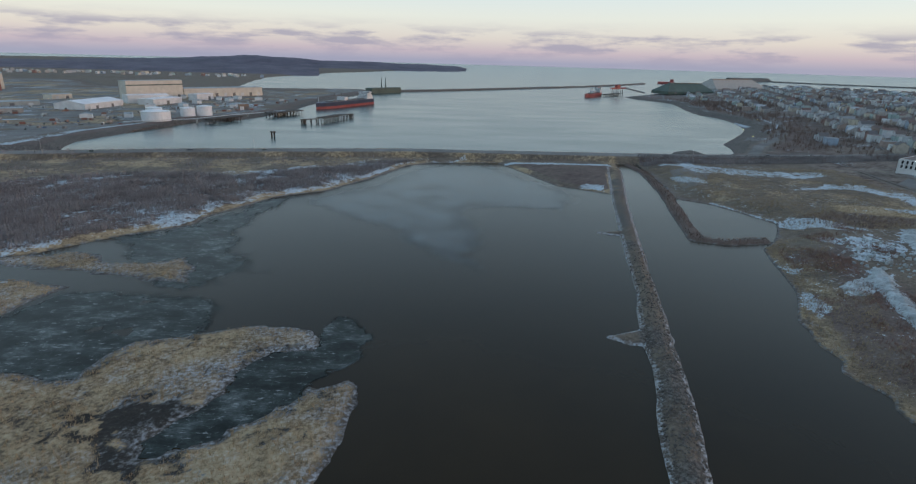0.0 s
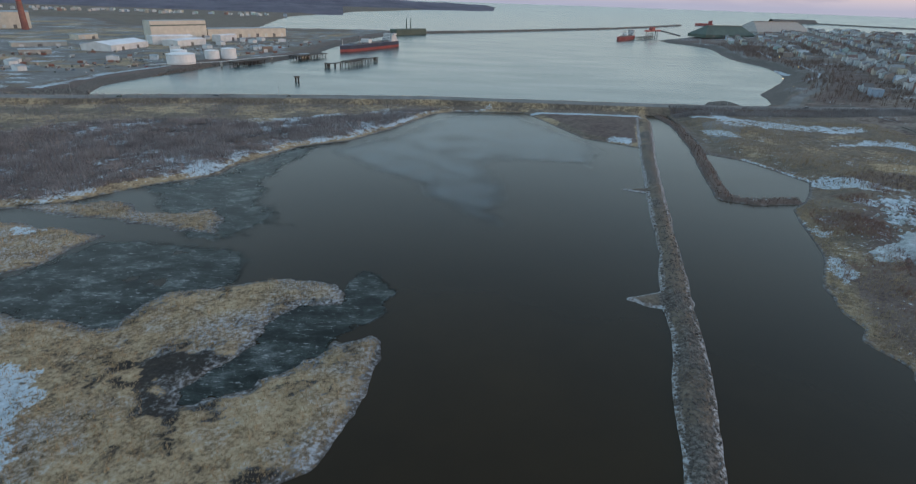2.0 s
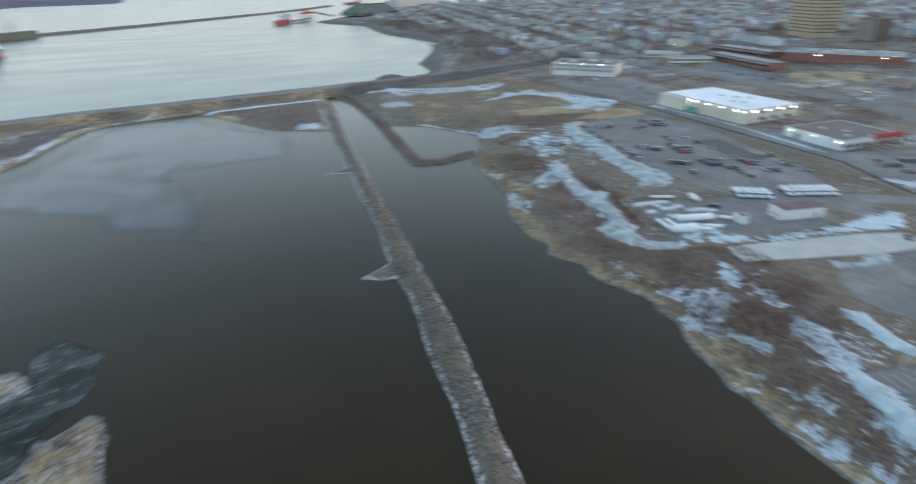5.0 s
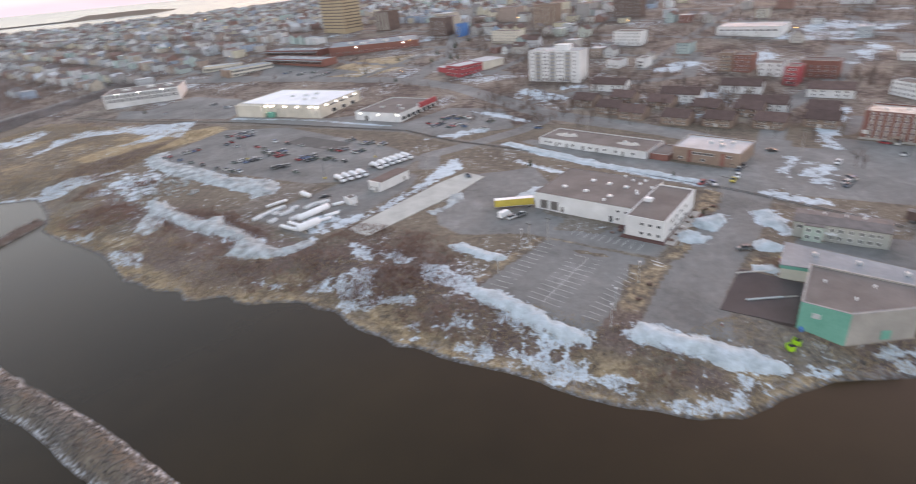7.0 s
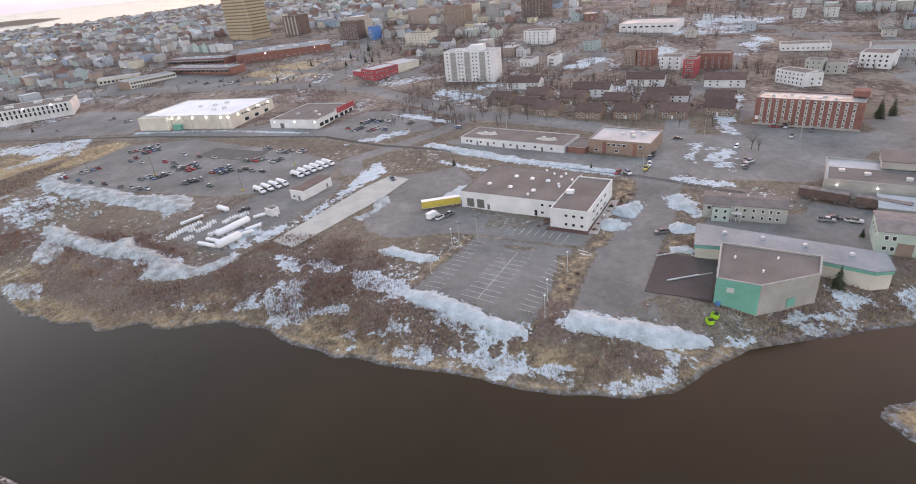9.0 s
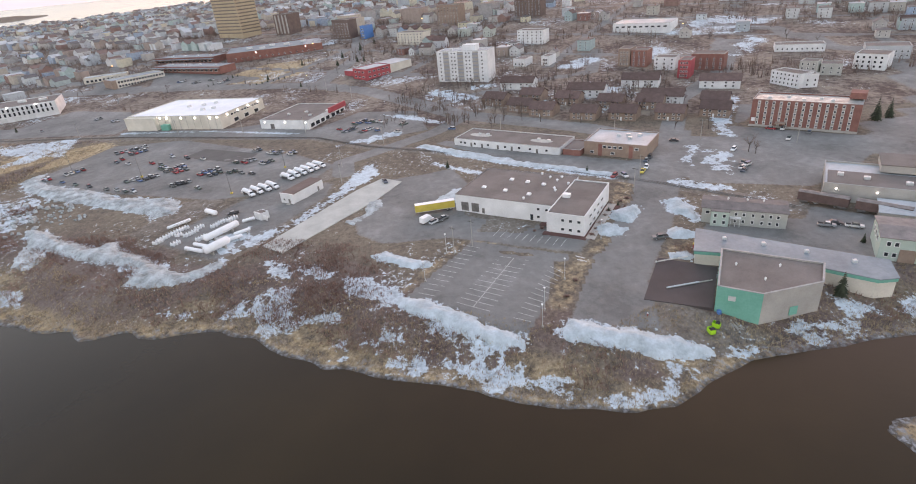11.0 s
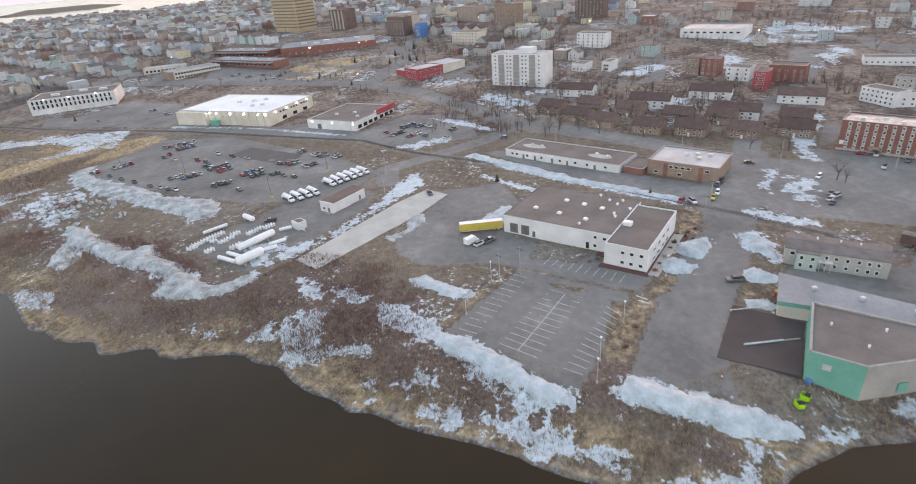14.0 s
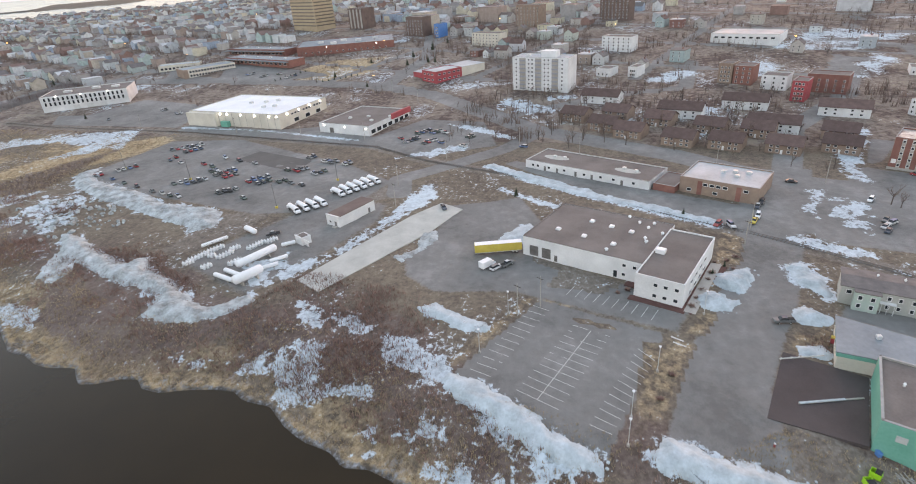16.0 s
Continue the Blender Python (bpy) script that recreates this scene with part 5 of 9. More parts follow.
def make_apartments():
    ob = thing("grey_apartments", "two-storey grey-green sided apartment row with low brown roof", "apartment building", front(189.0, -48.2, turn=-106))
    part("wall", box(0, 26, 0, 10.5, -1.5, 5.6), GREY_WALL, ob)
    part("bay_wall", box(3.0, 8.6, -2.2, 0, -1.5, 5.4), TEAL_WALL, ob, "projecting teal bay")
    part("bay_roof", box(2.8, 8.8, -2.4, -0.02, 5.4, 5.65), SHINGLE, ob)
    part("roof", gable_roof(26, 10.5, 5.6, 0.12), SHINGLE, ob)
    put_windows(ob, grid_places((10.2, 12.6, 15.4, 18.2, 20.6, 22.8), (3.4, 0.9)), 1.0, 1.3, 0, (26, 10.5))
    for x in (3.8, 6.6):
        for z in (0.9, 3.3):
            part("window", window_of(1.1, 1.4), None, ob, at=pose(x, -2.22, z))
    put_windows(ob, [(1.2, 3.4)], 1.4, 1.3, 0, (26, 10.5))
    for x in (9.2, 10.6, 12.0):
        part("balcony_post", box(x, x + 0.14, -1.4, -1.26, -1.0, 3.0), FRAME, ob)
    part("balcony", box(8.9, 12.4, -1.5, -0.03, 2.9, 3.1), FRAME, ob)
    for x in (8, 14, 19):
        roof_vent(ob, x, 7.5, 6.0, 0.3)
    ob = thing("teal_apartments", "two-storey pale teal and tan apartment block with brown roof", "apartment building", front(161.5, -90.5))
    part("wall", box(0, 24, 0, 15, -1.5, 7.2), TEAL_WALL, ob)
    part("base_wall", box(5.0, 9.0, -0.25, -0.02, -1.0, 4.0), TAN_BRICK, ob, "tan brick panel")
    part("base_wall", box(14.0, 18.0, -0.25, -0.02, -1.0, 4.0), TAN_BRICK, ob, "tan brick panel")
    part("roof", gable_roof(24, 15, 7.2, 0.10), SHINGLE, ob)
    put_windows(ob, grid_places((1.5, 3.4, 10.0, 12.0, 19.5, 21.5), (4.6, 1.2)), 1.2, 1.5, 0, (24, 15))
    for y in (3, 6.2, 9.4):
        part("window", window_of(1.6, 1.9), None, ob, at=pose(-0.02, 15 - y, 4.0, 0, 0, -90))


make_apartments()


def make_warehouse():
    ob = flat_building("white_warehouse", "large grey-white flat-roofed warehouse with wall lamps", "building", front(206.0, -93.5, turn=-113), (48, 25, 6.6), CONCRETE, PALE_ROOF, 0.5)
    part("upper_wall", box(17, 48, 16, 30, 6.75, 9.4), CONCRETE, ob)
    part("upper_roof", box(16.8, 48.2, 15.8, 30.2, 9.4, 9.65), TAR_ROOF, ob)
    part("roof_covering", box(1.0, 47, 1.0, 15.5, 6.12, 6.16), TAR_ROOF, ob, "brown gravel roof field")
    for x, y in ((4, 10), (12, 8), (24, 6), (33, 11), (40, 7)):
        roof_unit(ob, x, y, 6.15, 2.0, 1.6, 1.0)
    for x in (4, 16, 30):
        bm = bmesh.new()
        rod(bm, (x, -0.35, 4.6), (x, -0.02, 4.8), 0.16, 0.22, 8)
        part("wall_lamp", bm, LAMP_WHITE, ob, "lit white wall lamp")
    for y in (4, 8, 12, 16):
        part("dock_door", box(-0.06, 0.02, 25 - y - 2.4, 25 - y, 0.3, 3.6), STEEL, ob)
    ob = thing("annex_shed", "low shed with pale blue metal roof", "shed", front(186.5, -103, turn=-113))
    part("wall", box(0, 26, 0, 12, -1.5, 3.4), CONCRETE, ob)
    part("roof", gable_roof(26, 12, 3.4, 0.14), PALE_ROOF, ob)


make_warehouse()


def make_motel():
    ob = flat_building("brick_motel", "five-storey red brick block with pale window strips and patchy flat roof", "building", front(303.0, -98.6, turn=-118), (46, 17, 13.6), BRICK, PATCHY_ROOF, 0.6)
    for i in range(13):
        x = 2.6 + i * 3.25
        part("panel_strip", box(x, x + 1.35, -0.10, -0.01, 0.9, 13.2), CONCRETE, ob, "pale concrete window strip")
        for k in range(5):
            part("window", window_of(1.1, 1.2), None, ob, at=pose(x + 0.12, -0.12, 1.5 + k * 2.5))
    part("base_wall", box(-0.3, 46.3, -0.6, -0.02, -1.0, 0.9), CONCRETE, ob)
    bm = box(12, 16.5, -4.0, -0.65, 2.9, 3.3)
    for x in (12.2, 16.1):
        block(bm, x, x + 0.25, -3.9, -3.65, -1, 2.9)
    part("entrance_canopy", bm, TAN_BRICK, ob)
    part("sign_panel", box(0.6, 2.3, -0.14, -0.02, 2.6, 4.4), FRAME, ob, "blank white sign panel")
    part("stair_tower", box(40, 46.6, 10, 17.6, 13.8, 16.6), BRICK, ob)
    for x, y in ((6, 6), (14, 9), (21, 5), (28, 9), (33, 6)):
        roof_unit(ob, x, y, 13.0, 1.6, 1.4, 0.9)


make_motel()


def make_brick_office():
    ob = flat_building("tan_brick_office", "two-storey tan brick office with grey roof", "building", front(267.6, -13.2, turn=-113.5), (29.5, 22, 6.6), TAN_BRICK, PALE_ROOF, 0.4)
    put_windows(ob, [(9, 3.9), (11.5, 3.9), (14, 3.9), (16.5, 3.9), (24, 3.9), (3, 1.0), (13, 1.0)], 1.9, 1.3, 0, (29.5, 22))
    for x in (7.0, 21.5):
        part("entry_bay", box(x, x + 1.8, -0.12, -0.02, 0.0, 5.8), BRICK, ob, "dark brick stair bay")
    for x, y in ((12, 12), (16, 14), (18, 9), (21, 15)):
        roof_unit(ob, x, y, 6.2, 1.8, 1.4, 1.0)


make_brick_office()


def make_low_white():
    ob = flat_building("low_white_shops", "long low white building with patched grey flat roof", "building", front(291.5, 53.8, turn=-114), (60.5, 20, 3.8), WHITE_WALL, TAR_ROOF, 0.3)
    for x, y, r, s in ((11, 10, 6.5, 2.8), (47, 9, 6.0, 2.6)):
        part("roof_patch", prism([(x + r * math.cos(a / 12 * math.pi), y + s * math.sin(a / 12 * math.pi)) for a in range(24)], 3.5, 3.56), PAD, ob, "pale gravel roof patch")
    for x, y in ((9, 10), (14, 10.5), (44, 10), (50, 9)):
        roof_unit(ob, x, y, 3.56, 1.6, 1.2, 0.8)
    put_windows(ob, [(3.4, 1.2), (6.0, 1.2), (30.0, 1.0), (12, 1.2), (20, 1.2), (38, 1.2), (44, 1.2), (53, 1.2)], 1.5, 1.3, 0, (60.5, 20))
    for x in (10, 16.5, 26, 34, 48):
        part("door", box(x, x + 1.1, -0.06, 0.02, 0.0, 2.2), STEEL, ob)
    ob = flat_building("brick_annex", "small low red brick annex with flat roof", "building", front(268.0, -3.0, turn=-114), (9, 16, 3.0), BRICK, TAR_ROOF, 0.25)


make_low_white()


def make_tower():
    ob = flat_building("apartment_tower", "tall white apartment tower with grey balcony strips", "apartment building", front(448.5, 88.5, turn=-105), (42, 17, 23.0), WHITE_WALL, PALE_ROOF, 0.6)
    # recess shade is put into the grey of these flat strips
    for x in (5.5, 17.5, 30.0):
        part("balcony_strip", box(x, x + 4.8, -0.10, -0.01, 0.5, 22.4), CONCRETE, ob, "flat strip toned grey as a shaded balcony recess")
        for k in range(8):
            part("balcony_rail", box(x + 0.1, x + 4.7, -0.7, -0.12, 1.0 + k * 2.75, 1.9 + k * 2.75), SLATE, ob)
    for x in (2.3, 12.0, 14.6, 24.0, 26.8, 37.0):
        for k in range(8):
            part("window", window_of(1.3, 1.3), None, ob, at=pose(x, -0.02, 1.4 + k * 2.75))
    part("penthouse", box(20, 31, 5, 13, 22.4, 26.6), WHITE_WALL, ob)
    roof_unit(ob, 8, 6, 22.4, 3, 2.5, 1.6)


make_tower()


def make_stores():
    ob = flat_building("big_box_store", "large pale store with white roof and lit wall lamps", "store", front(359.4, 299.5, turn=-98), (78, 51, 9.2), CREAM_WALL, SNOW_ROOF, 0.4)
    for i in range(13):
        part("wall_rib", box(2 + i * 6, 2.25 + i * 6, -0.12, -0.01, -0.5, 9.0), CONCRETE, ob)
    for x in (28, 34, 46, 58, 70, 76):
        bm = bmesh.new()
        rod(bm, (x, -0.7, 7.6), (x, -0.02, 7.9), 0.28, 0.4, 8)
        part("wall_lamp", bm, LAMP_WHITE, ob, "lit white floodlight")
    for y in (8, 20, 32, 44):
        bm = bmesh.new()
        rod(bm, (78.7, y, 7.6), (78.02, y, 7.9), 0.28, 0.4, 8)
        part("wall_lamp", bm, LAMP_WHITE, ob, "lit white floodlight")
    for y in (14, 26, 38):
        part("window", window_of(5.0, 2.6), None, ob, at=pose(78.02, y, 1.0, 0, 0, 90))
        for k in range(3):
            part("window", window_of(2.4, 1.5), None, ob, at=pose(78.02, y - 2 + k * 3.2, 6.0, 0, 0, 90))
    for x, y in ((30, 26), (40, 30), (50, 16), (56, 20), (46, 36)):
        roof_unit(ob, x, y, 8.8, 2.6, 2.2, 1.3)
    part("front_step", box(0.0, 26, -3.5, -0.15, -1.0, 8.6), CREAM_WALL, ob, "cream projecting wall")
    part("green_container", box(30, 36, -3.4, -0.6, 0.0, 3.6), GREEN_WALL, ob)
    ob = flat_building("low_store", "low white store with dark flat roof and red shopfront sign", "store", front(345.2, 192.2, turn=-102.3), (38, 45, 5.8), WHITE_WALL, TAR_ROOF, 0.4)
    part("sign_band", box(38.05, 39.4, 24, 45, 4.2, 7.6), RED_PAINT, ob, "red shopfront sign band")
    for y in (2, 8, 14, 20, 27, 33, 39):
        part("window", window_of(4.6, 2.6), None, ob, at=pose(38.05, y, 0.6, 0, 0, 90))
    part("door", box(8, 11, -0.08, 0.02, 0, 3.2), STEEL, ob)
    for x in (4, 20, 36):
        bm = bmesh.new()
        rod(bm, (x, -0.4, 4.2), (x, -0.02, 4.4), 0.2, 0.28, 8)
        part("wall_lamp", bm, LAMP_WHITE, ob, "lit white wall lamp")
    for x, y in ((12, 14), (22, 20), (30, 12), (36, 24)):
        roof_unit(ob, x, y, 5.4, 2.0, 1.8, 1.0)
    ob = flat_building("columned_office", "white two-storey office with tall columns and flat roof", "building", front(383, 463, 6.2, turn=-56.5), (64, 38, 12.0), WHITE_WALL, TAR_ROOF, 0.5)
    for i in range(19):
        part("column", box(1.0 + i * 3.35, 2.1 + i * 3.35, -0.8, -0.01, 4.0, 11.6), WHITE_WALL, ob)
    for i in range(18):
        for z in (4.4, 8.0):
            part("window", window_of(1.7, 3.0), None, ob, at=pose(2.35 + i * 3.35, -0.02, z))
    for x in (22, 32, 42):
        part("garage_door", box(x, x + 5, -0.08, 0.02, 0.2, 3.4), TRIM, ob)
    for x in (12, 30, 50):
        bm = bmesh.new()
        rod(bm, (x, -0.9, 11.6), (x, -0.02, 11.8), 0.25, 0.3, 8)
        part("wall_lamp", bm, LAMP_WHITE, ob, "lit white wall lamp")
    for x, y in ((14, 14), (34, 20), (50, 16)):
        roof_unit(ob, x, y, 11.5, 6, 4, 1.6)
    ob = flat_building("red_store", "two-storey bright red shop with pale flat roof and cream rear wing", "store", front(476.5, 168.0, turn=-125), (18, 27, 8.4), RED_PAINT, PALE_ROOF, 0.4)
    put_windows(ob, grid_places((2.5, 7.5, 12.5), (5.2, 1.2)), 2.6, 1.4, 0, (18, 27))
    put_windows(ob, grid_places((2.5, 7.5, 12.5, 17.5, 22), (5.2, 1.2)), 2.6, 1.4, 1, (18, 27))
    part("side_wing", box(-18, -0.05, 4, 27, -1.5, 5.0), RED_PAINT, ob, "lower red shop wing")
    part("wing_roof", box(-18.2, -0.05, 3.8, 27.2, 5.0, 5.2), PALE_ROOF, ob)
    part("rear_wing", box(-4, 18, 27.05, 52, -1.5, 8.0), CREAM_WALL, ob, "cream rear wing")
    part("rear_roof", box(-4.2, 18.2, 27.05, 52.2, 8.0, 8.25), PALE_ROOF, ob)
    ob = flat_building("school_block", "two-storey cream school building with long window bands and tan brick end", "building", front(493, 413.5, turn=-33), (50, 22, 8.0), CREAM_WALL, BLUE_GREY_ROOF, 0.4)
    put_windows(ob, grid_places(row(5, 47, 16), (1.0, 4.6)), 2.2, 2.2, 0, (50, 22))
    part("end_panel", box(-0.15, 3.8, -0.2, -0.01, -1.0, 8.1), TAN_BRICK, ob, "tan brick end panel")
    part("end_wall", box(-0.25, -0.01, 0, 22, -1.0, 8.1), TAN_BRICK, ob, "tan brick end panel")
    ob = flat_building("school_wing", "low cream school wing with window band and flat roof", "building", front(521, 468, turn=-60), (40, 16, 6.0), CREAM_WALL, PALE_ROOF, 0.4)
    put_windows(ob, grid_places(row(2, 36, 10), (1.4,)), 2.6, 2.4, 0, (40, 16))
    for x, y, turn, w, d, h in ((556, 411, -109, 98, 20, 5.6), (596, 436, -103, 84, 24, 6.0)):
        ob = flat_building("brick_mall", "long low red brick mall range with grey roof and shop windows", "building", front(x, y, turn=turn), (w, d, h), BRICK, BLUE_GREY_ROOF, 0.4, group="brick mall ranges")
        part("canopy_roof", box(-0.5, w + 0.5, -4, -0.05, 4.0, 4.5), BLUE_GREY_ROOF, ob)
        put_windows(ob, grid_places(row(3, w - 8, 14), (0.8,)), 4.2, 2.2, 0, (w, d))
        for k in range(4):
            roof_unit(ob, w * (0.15 + 0.22 * k), d * 0.5, h - 0.4, 2.2, 1.8, 1.0)
    ob = flat_building("brick_arena", "large red-brown brick hall with grey roof and lit lamps", "building", front(570, 335, turn=-66), (100, 62, 10.0), BRICK, BLUE_GREY_ROOF, 0.6)
    part("base_band", box(-0.1, 100.1, -0.2, -0.02, -1.0, 2.4), BRICK, ob, "darker brick base")
    put_windows(ob, grid_places(row(8, 90, 14), (3.2,)), 1.6, 1.4, 0, (100, 62))
    for x in (30, 82):
        bm = bmesh.new()
        rod(bm, (x, -0.6, 8.2), (x, -0.02, 8.4), 0.35, 0.45, 8)
        part("wall_lamp", bm, LAMP_WHITE, ob, "lit wall lamp")
    for x, y in ((20, 24), (44, 30), (60, 22), (78, 34), (34, 12)):
        roof_unit(ob, x, y, 9.5, 6, 4, 2)


make_stores()


def make_downtown():
    ob = flat_building("beige_office_tower", "tall beige office tower with dark window bands", "office tower", front(737, 434, turn=-116), (50, 30, 64.0), TAN_PANEL, TAR_ROOF, 0.6)
    for k in range(15):
        z = 5.0 + k * 3.9
        part("window_band", box(0.8, 49.2, -0.10, -0.01, z, z + 1.45), SMOKED, ob, "dark window band")
        part("window_band", box(50.01, 50.10, 0.8, 29.2, z, z + 1.45), SMOKED, ob, "dark window band")
    for i in range(9):
        part("column", box(1 + i * 5.8, 1.9 + i * 5.8, -0.5, -0.12, -1, 4.4), TAN_PANEL, ob)
    ob = flat_building("dark_block", "eight-storey dark brick block with pale strips", "building", front(724, 347, turn=-110), (24, 22, 24.0), BLOCK_DARK, TAR_ROOF, 0.5)
    for x in (2, 8, 14, 20):
        part("panel_strip", box(x, x + 2.6, -0.10, -0.01, 1, 23), CONCRETE, ob)
    ob = flat_building("white_depot", "wide low white depot with flat roof and window row", "building", front(588, -60, turn=-113), (53, 34, 7.5), WHITE_WALL, PALE_ROOF, 0.4)
    put_windows(ob, grid_places(row(3, 47, 9), (3.6,)), 3.2, 1.6, 0, (54, 36))
    ob = flat_building("white_terrace", "white three-storey terrace with many windows", "building", front(388, -136.5, turn=-150), (20.5, 11, 8.2), WHITE_WALL, TAR_ROOF, 0.4)
    put_windows(ob, grid_places(row(1.2, 18, 7), (0.8, 3.3, 5.9)), 1.2, 1.4, 0, (20.5, 11))
    ob = flat_building("white_hotel", "white three-storey corner house with flat roof", "building", front(413, -195, turn=-128), (18, 18, 9.5), WHITE_WALL, TAR_ROOF, 0.4)
    put_windows(ob, grid_places(row(1.5, 14.5, 5), (1.0, 3.8, 6.6)), 1.4, 1.6, 0, (18, 18))
    for (x, y, w, h, mat, text) in ((461.5, -51, 9, 13, TAN_BRICK, "tan brick"), (458, -60, 12, 12, BRICK, "red brick"), (444.3, -74.6, 15, 9.0, WHITE_WALL, "white sided"), (415, -85.5, 8, 12.0, RED_PAINT, "red sided"), (437.5, -99, 22, 11, BRICK, "red brick"), (605, 158, 33, 12, CREAM_WALL, "cream rendered"), (568, 31, 27, 12, WHITE_WALL, "white sided"), (482.7, 31, 11, 6, WHITE_WALL, "white sided"), (479, 8, 7, 7.5, WHITE_WALL, "white sided"), (668, 250, 26, 20, BLOCK_DARK, "dark brick"), (700, 130, 30, 22, TAN_BRICK, "tan brick"), (652, 212, 7, 14, BLUE, "bright blue painted"), (720, 40, 34, 26, BLOCK_DARK, "dark brick")):
        ob = flat_building("small_apartments", text + " three-storey apartment house with flat roof", "apartment building", front(x, y, turn=-115), (w, 14, h), mat, TAR_ROOF, 0.4, group="flats on the slope")
        put_windows(ob, grid_places(row(1.5, w - 2.8, max(3, int(w / 4))), [1.0 + 2.8 * k for k in range(int((h - 0.6) / 2.8))]), 1.3, 1.5, 0, (w, 14))


make_downtown()


def make_side_blocks():
    """Pale commercial blocks behind the brick motel."""
    for x, y, turn, w, d, h, mat, text in ((404.3, -159, -128, 10, 10, 9.0, GREY_WALL, "grey three-storey commercial block with flat roof"), (401, -170.5, -115, 12, 12, 7.0, GREY_WALL, "grey two-storey workshop with flat roof"), (474.5, -168, -105, 33, 14, 5.0, WHITE_WALL, "long low white store with flat roof"), (372, -146, -90, 12, 10, 8.2, WHITE_WALL, "white three-storey corner block with many windows"), (440, -214, -112, 26, 18, 8.0, PALE_SIDING, "pale grey metal hall with flat roof")):
        ob = flat_building("side_block", text, "building", front(x, y, turn=turn), (w, d, h), mat, TAR_ROOF, 0.4, group="side street blocks")
        put_windows(ob, grid_places(row(1.2, w - 2.4, max(3, int(w / 3.2))), [1.0 + 2.7 * k for k in range(int(h / 2.8))]), 1.2, 1.4, 0, (w, d))


PALE_SIDING = surface("pale_siding", (0.36, 0.385, 0.40), (0.50, 0.525, 0.54), 0.2, 3.0, 0.7, 0.0, 0.1)
make_side_blocks()


def make_site_shed():
    ob = thing("site_office", "small white site office with dark flat roof", "shed", front(217.4, 121.2))
    part("wall", box(0, 7.2, 0, 20, -1, 4.3), WHITE_WALL, ob)
    part("roof", box(-0.1, 7.3, 0.6, 20.2, 4.3, 4.5), BLOCK_DARK, ob)
    part("coping", box(-0.15, 7.35, -0.15, 0.55, 4.3, 4.55), TRIM, ob)
    part("side_door", box(7.18, 7.26, 16, 17.1, 0.1, 2.2), STEEL, ob)
    part("door", box(4.5, 5.6, -0.06, 0.02, 0.1, 2.2), STEEL, ob)
    part("step", box(4.0, 6.0, -1.3, -0.1, -0.5, 0.35), CONCRETE, ob)
    part("window", window_of(1.4, 1.1), None, ob, at=pose(1.5, -0.02, 1.2))
    ob = thing("pump_hut", "small white pump hut with dark roof beside pipework", "shed", front(200.5, 125.5, turn=-120))
    part("wall", box(0, 4.5, 0, 4, -0.5, 3.0), WHITE_WALL, ob)
    part("roof", box(0.6, 3.9, 0.6, 3.4, 3.0, 3.15), TAR_ROOF, ob)
    part("coping", box(-0.15, 4.65, -0.15, 0.55, 3.0, 3.2), TRIM, ob)
    bm = bmesh.new()
    for k in range(4):
        rod(bm, (5.0 + k * 0.8, 1.0, 0.2), (5.0 + k * 0.8, 1.0, 2.4), 0.12)
    rod(bm, (4.6, 1.0, 2.4), (8.2, 1.0, 2.4), 0.12)
    part("pipework", bm, WHITE_TANK, ob)


make_site_shed()


# ---------------------------------------------------------------- flat ground pieces
def slab(name, label, points, height, mat, lift=0.02):
    z = max(height_at(x, y) for x, y in points)
    c = [sum(p[i] for p in points) / len(points) for i in (0, 1)]
    ob = new(name, finish(prism([(x - c[0], y - c[1]) for x, y in points], -height, lift), name, mat))
    ob.location = (c[0], c[1], z)
    return tagged(ob, label, "pavement", kind="structure")


slab("pavement_blacktop", "fresh dark asphalt forecourt beside the green hall", [(163.5, -29.5), (139.5, -21.5), (135.3, -38.7), (157, -45.5), (159.5, -39.5)], 0.8, BLACKTOP, 0.05)
slab("pavement_pad", "long pale concrete pad with worn surface", [(175, 110.5), (169.5, 99.7), (217, 77.3), (238, 71), (243.5, 81.5), (229, 90)], 0.8, PAD, 0.15)
OFFICE = front(204.0, 40.6)
for spot in ([(39.5, -9.6), (55.2, -9.6), (55.2, -7.05), (39.5, -7.05)], [(54.05, -7.0), (57.0, -9.0), (57.0, 6.0), (54.05, 6.0)], [(54.05, 12.0), (58.5, 11.0), (59.5, 22.0), (54.05, 22.0)], [(36.0, -3.0), (40.2, -3.0), (40.2, -0.1), (36.0, -0.1)]):
    slab("pavement_bed", "planting bed of dark red mulch beside the office", [tuple((OFFICE @ Vector((x, y, 0)))[:2]) for x, y in spot], 0.4, MULCH, 0.08)
slab("pavement_patch", "darker rectangle of newer asphalt in the car park", [(289.7, 214.6), (305.3, 209.8), (291.7, 168.7), (274.2, 168.9)], 0.5, NEW_ASPHALT, 0.04)
slab("pavement_walk", "concrete walk along the office wing", [(177.5, -8), (176.5, -11), (206, -21.5), (207, -18.5)], 0.5, CONCRETE, 0.06)


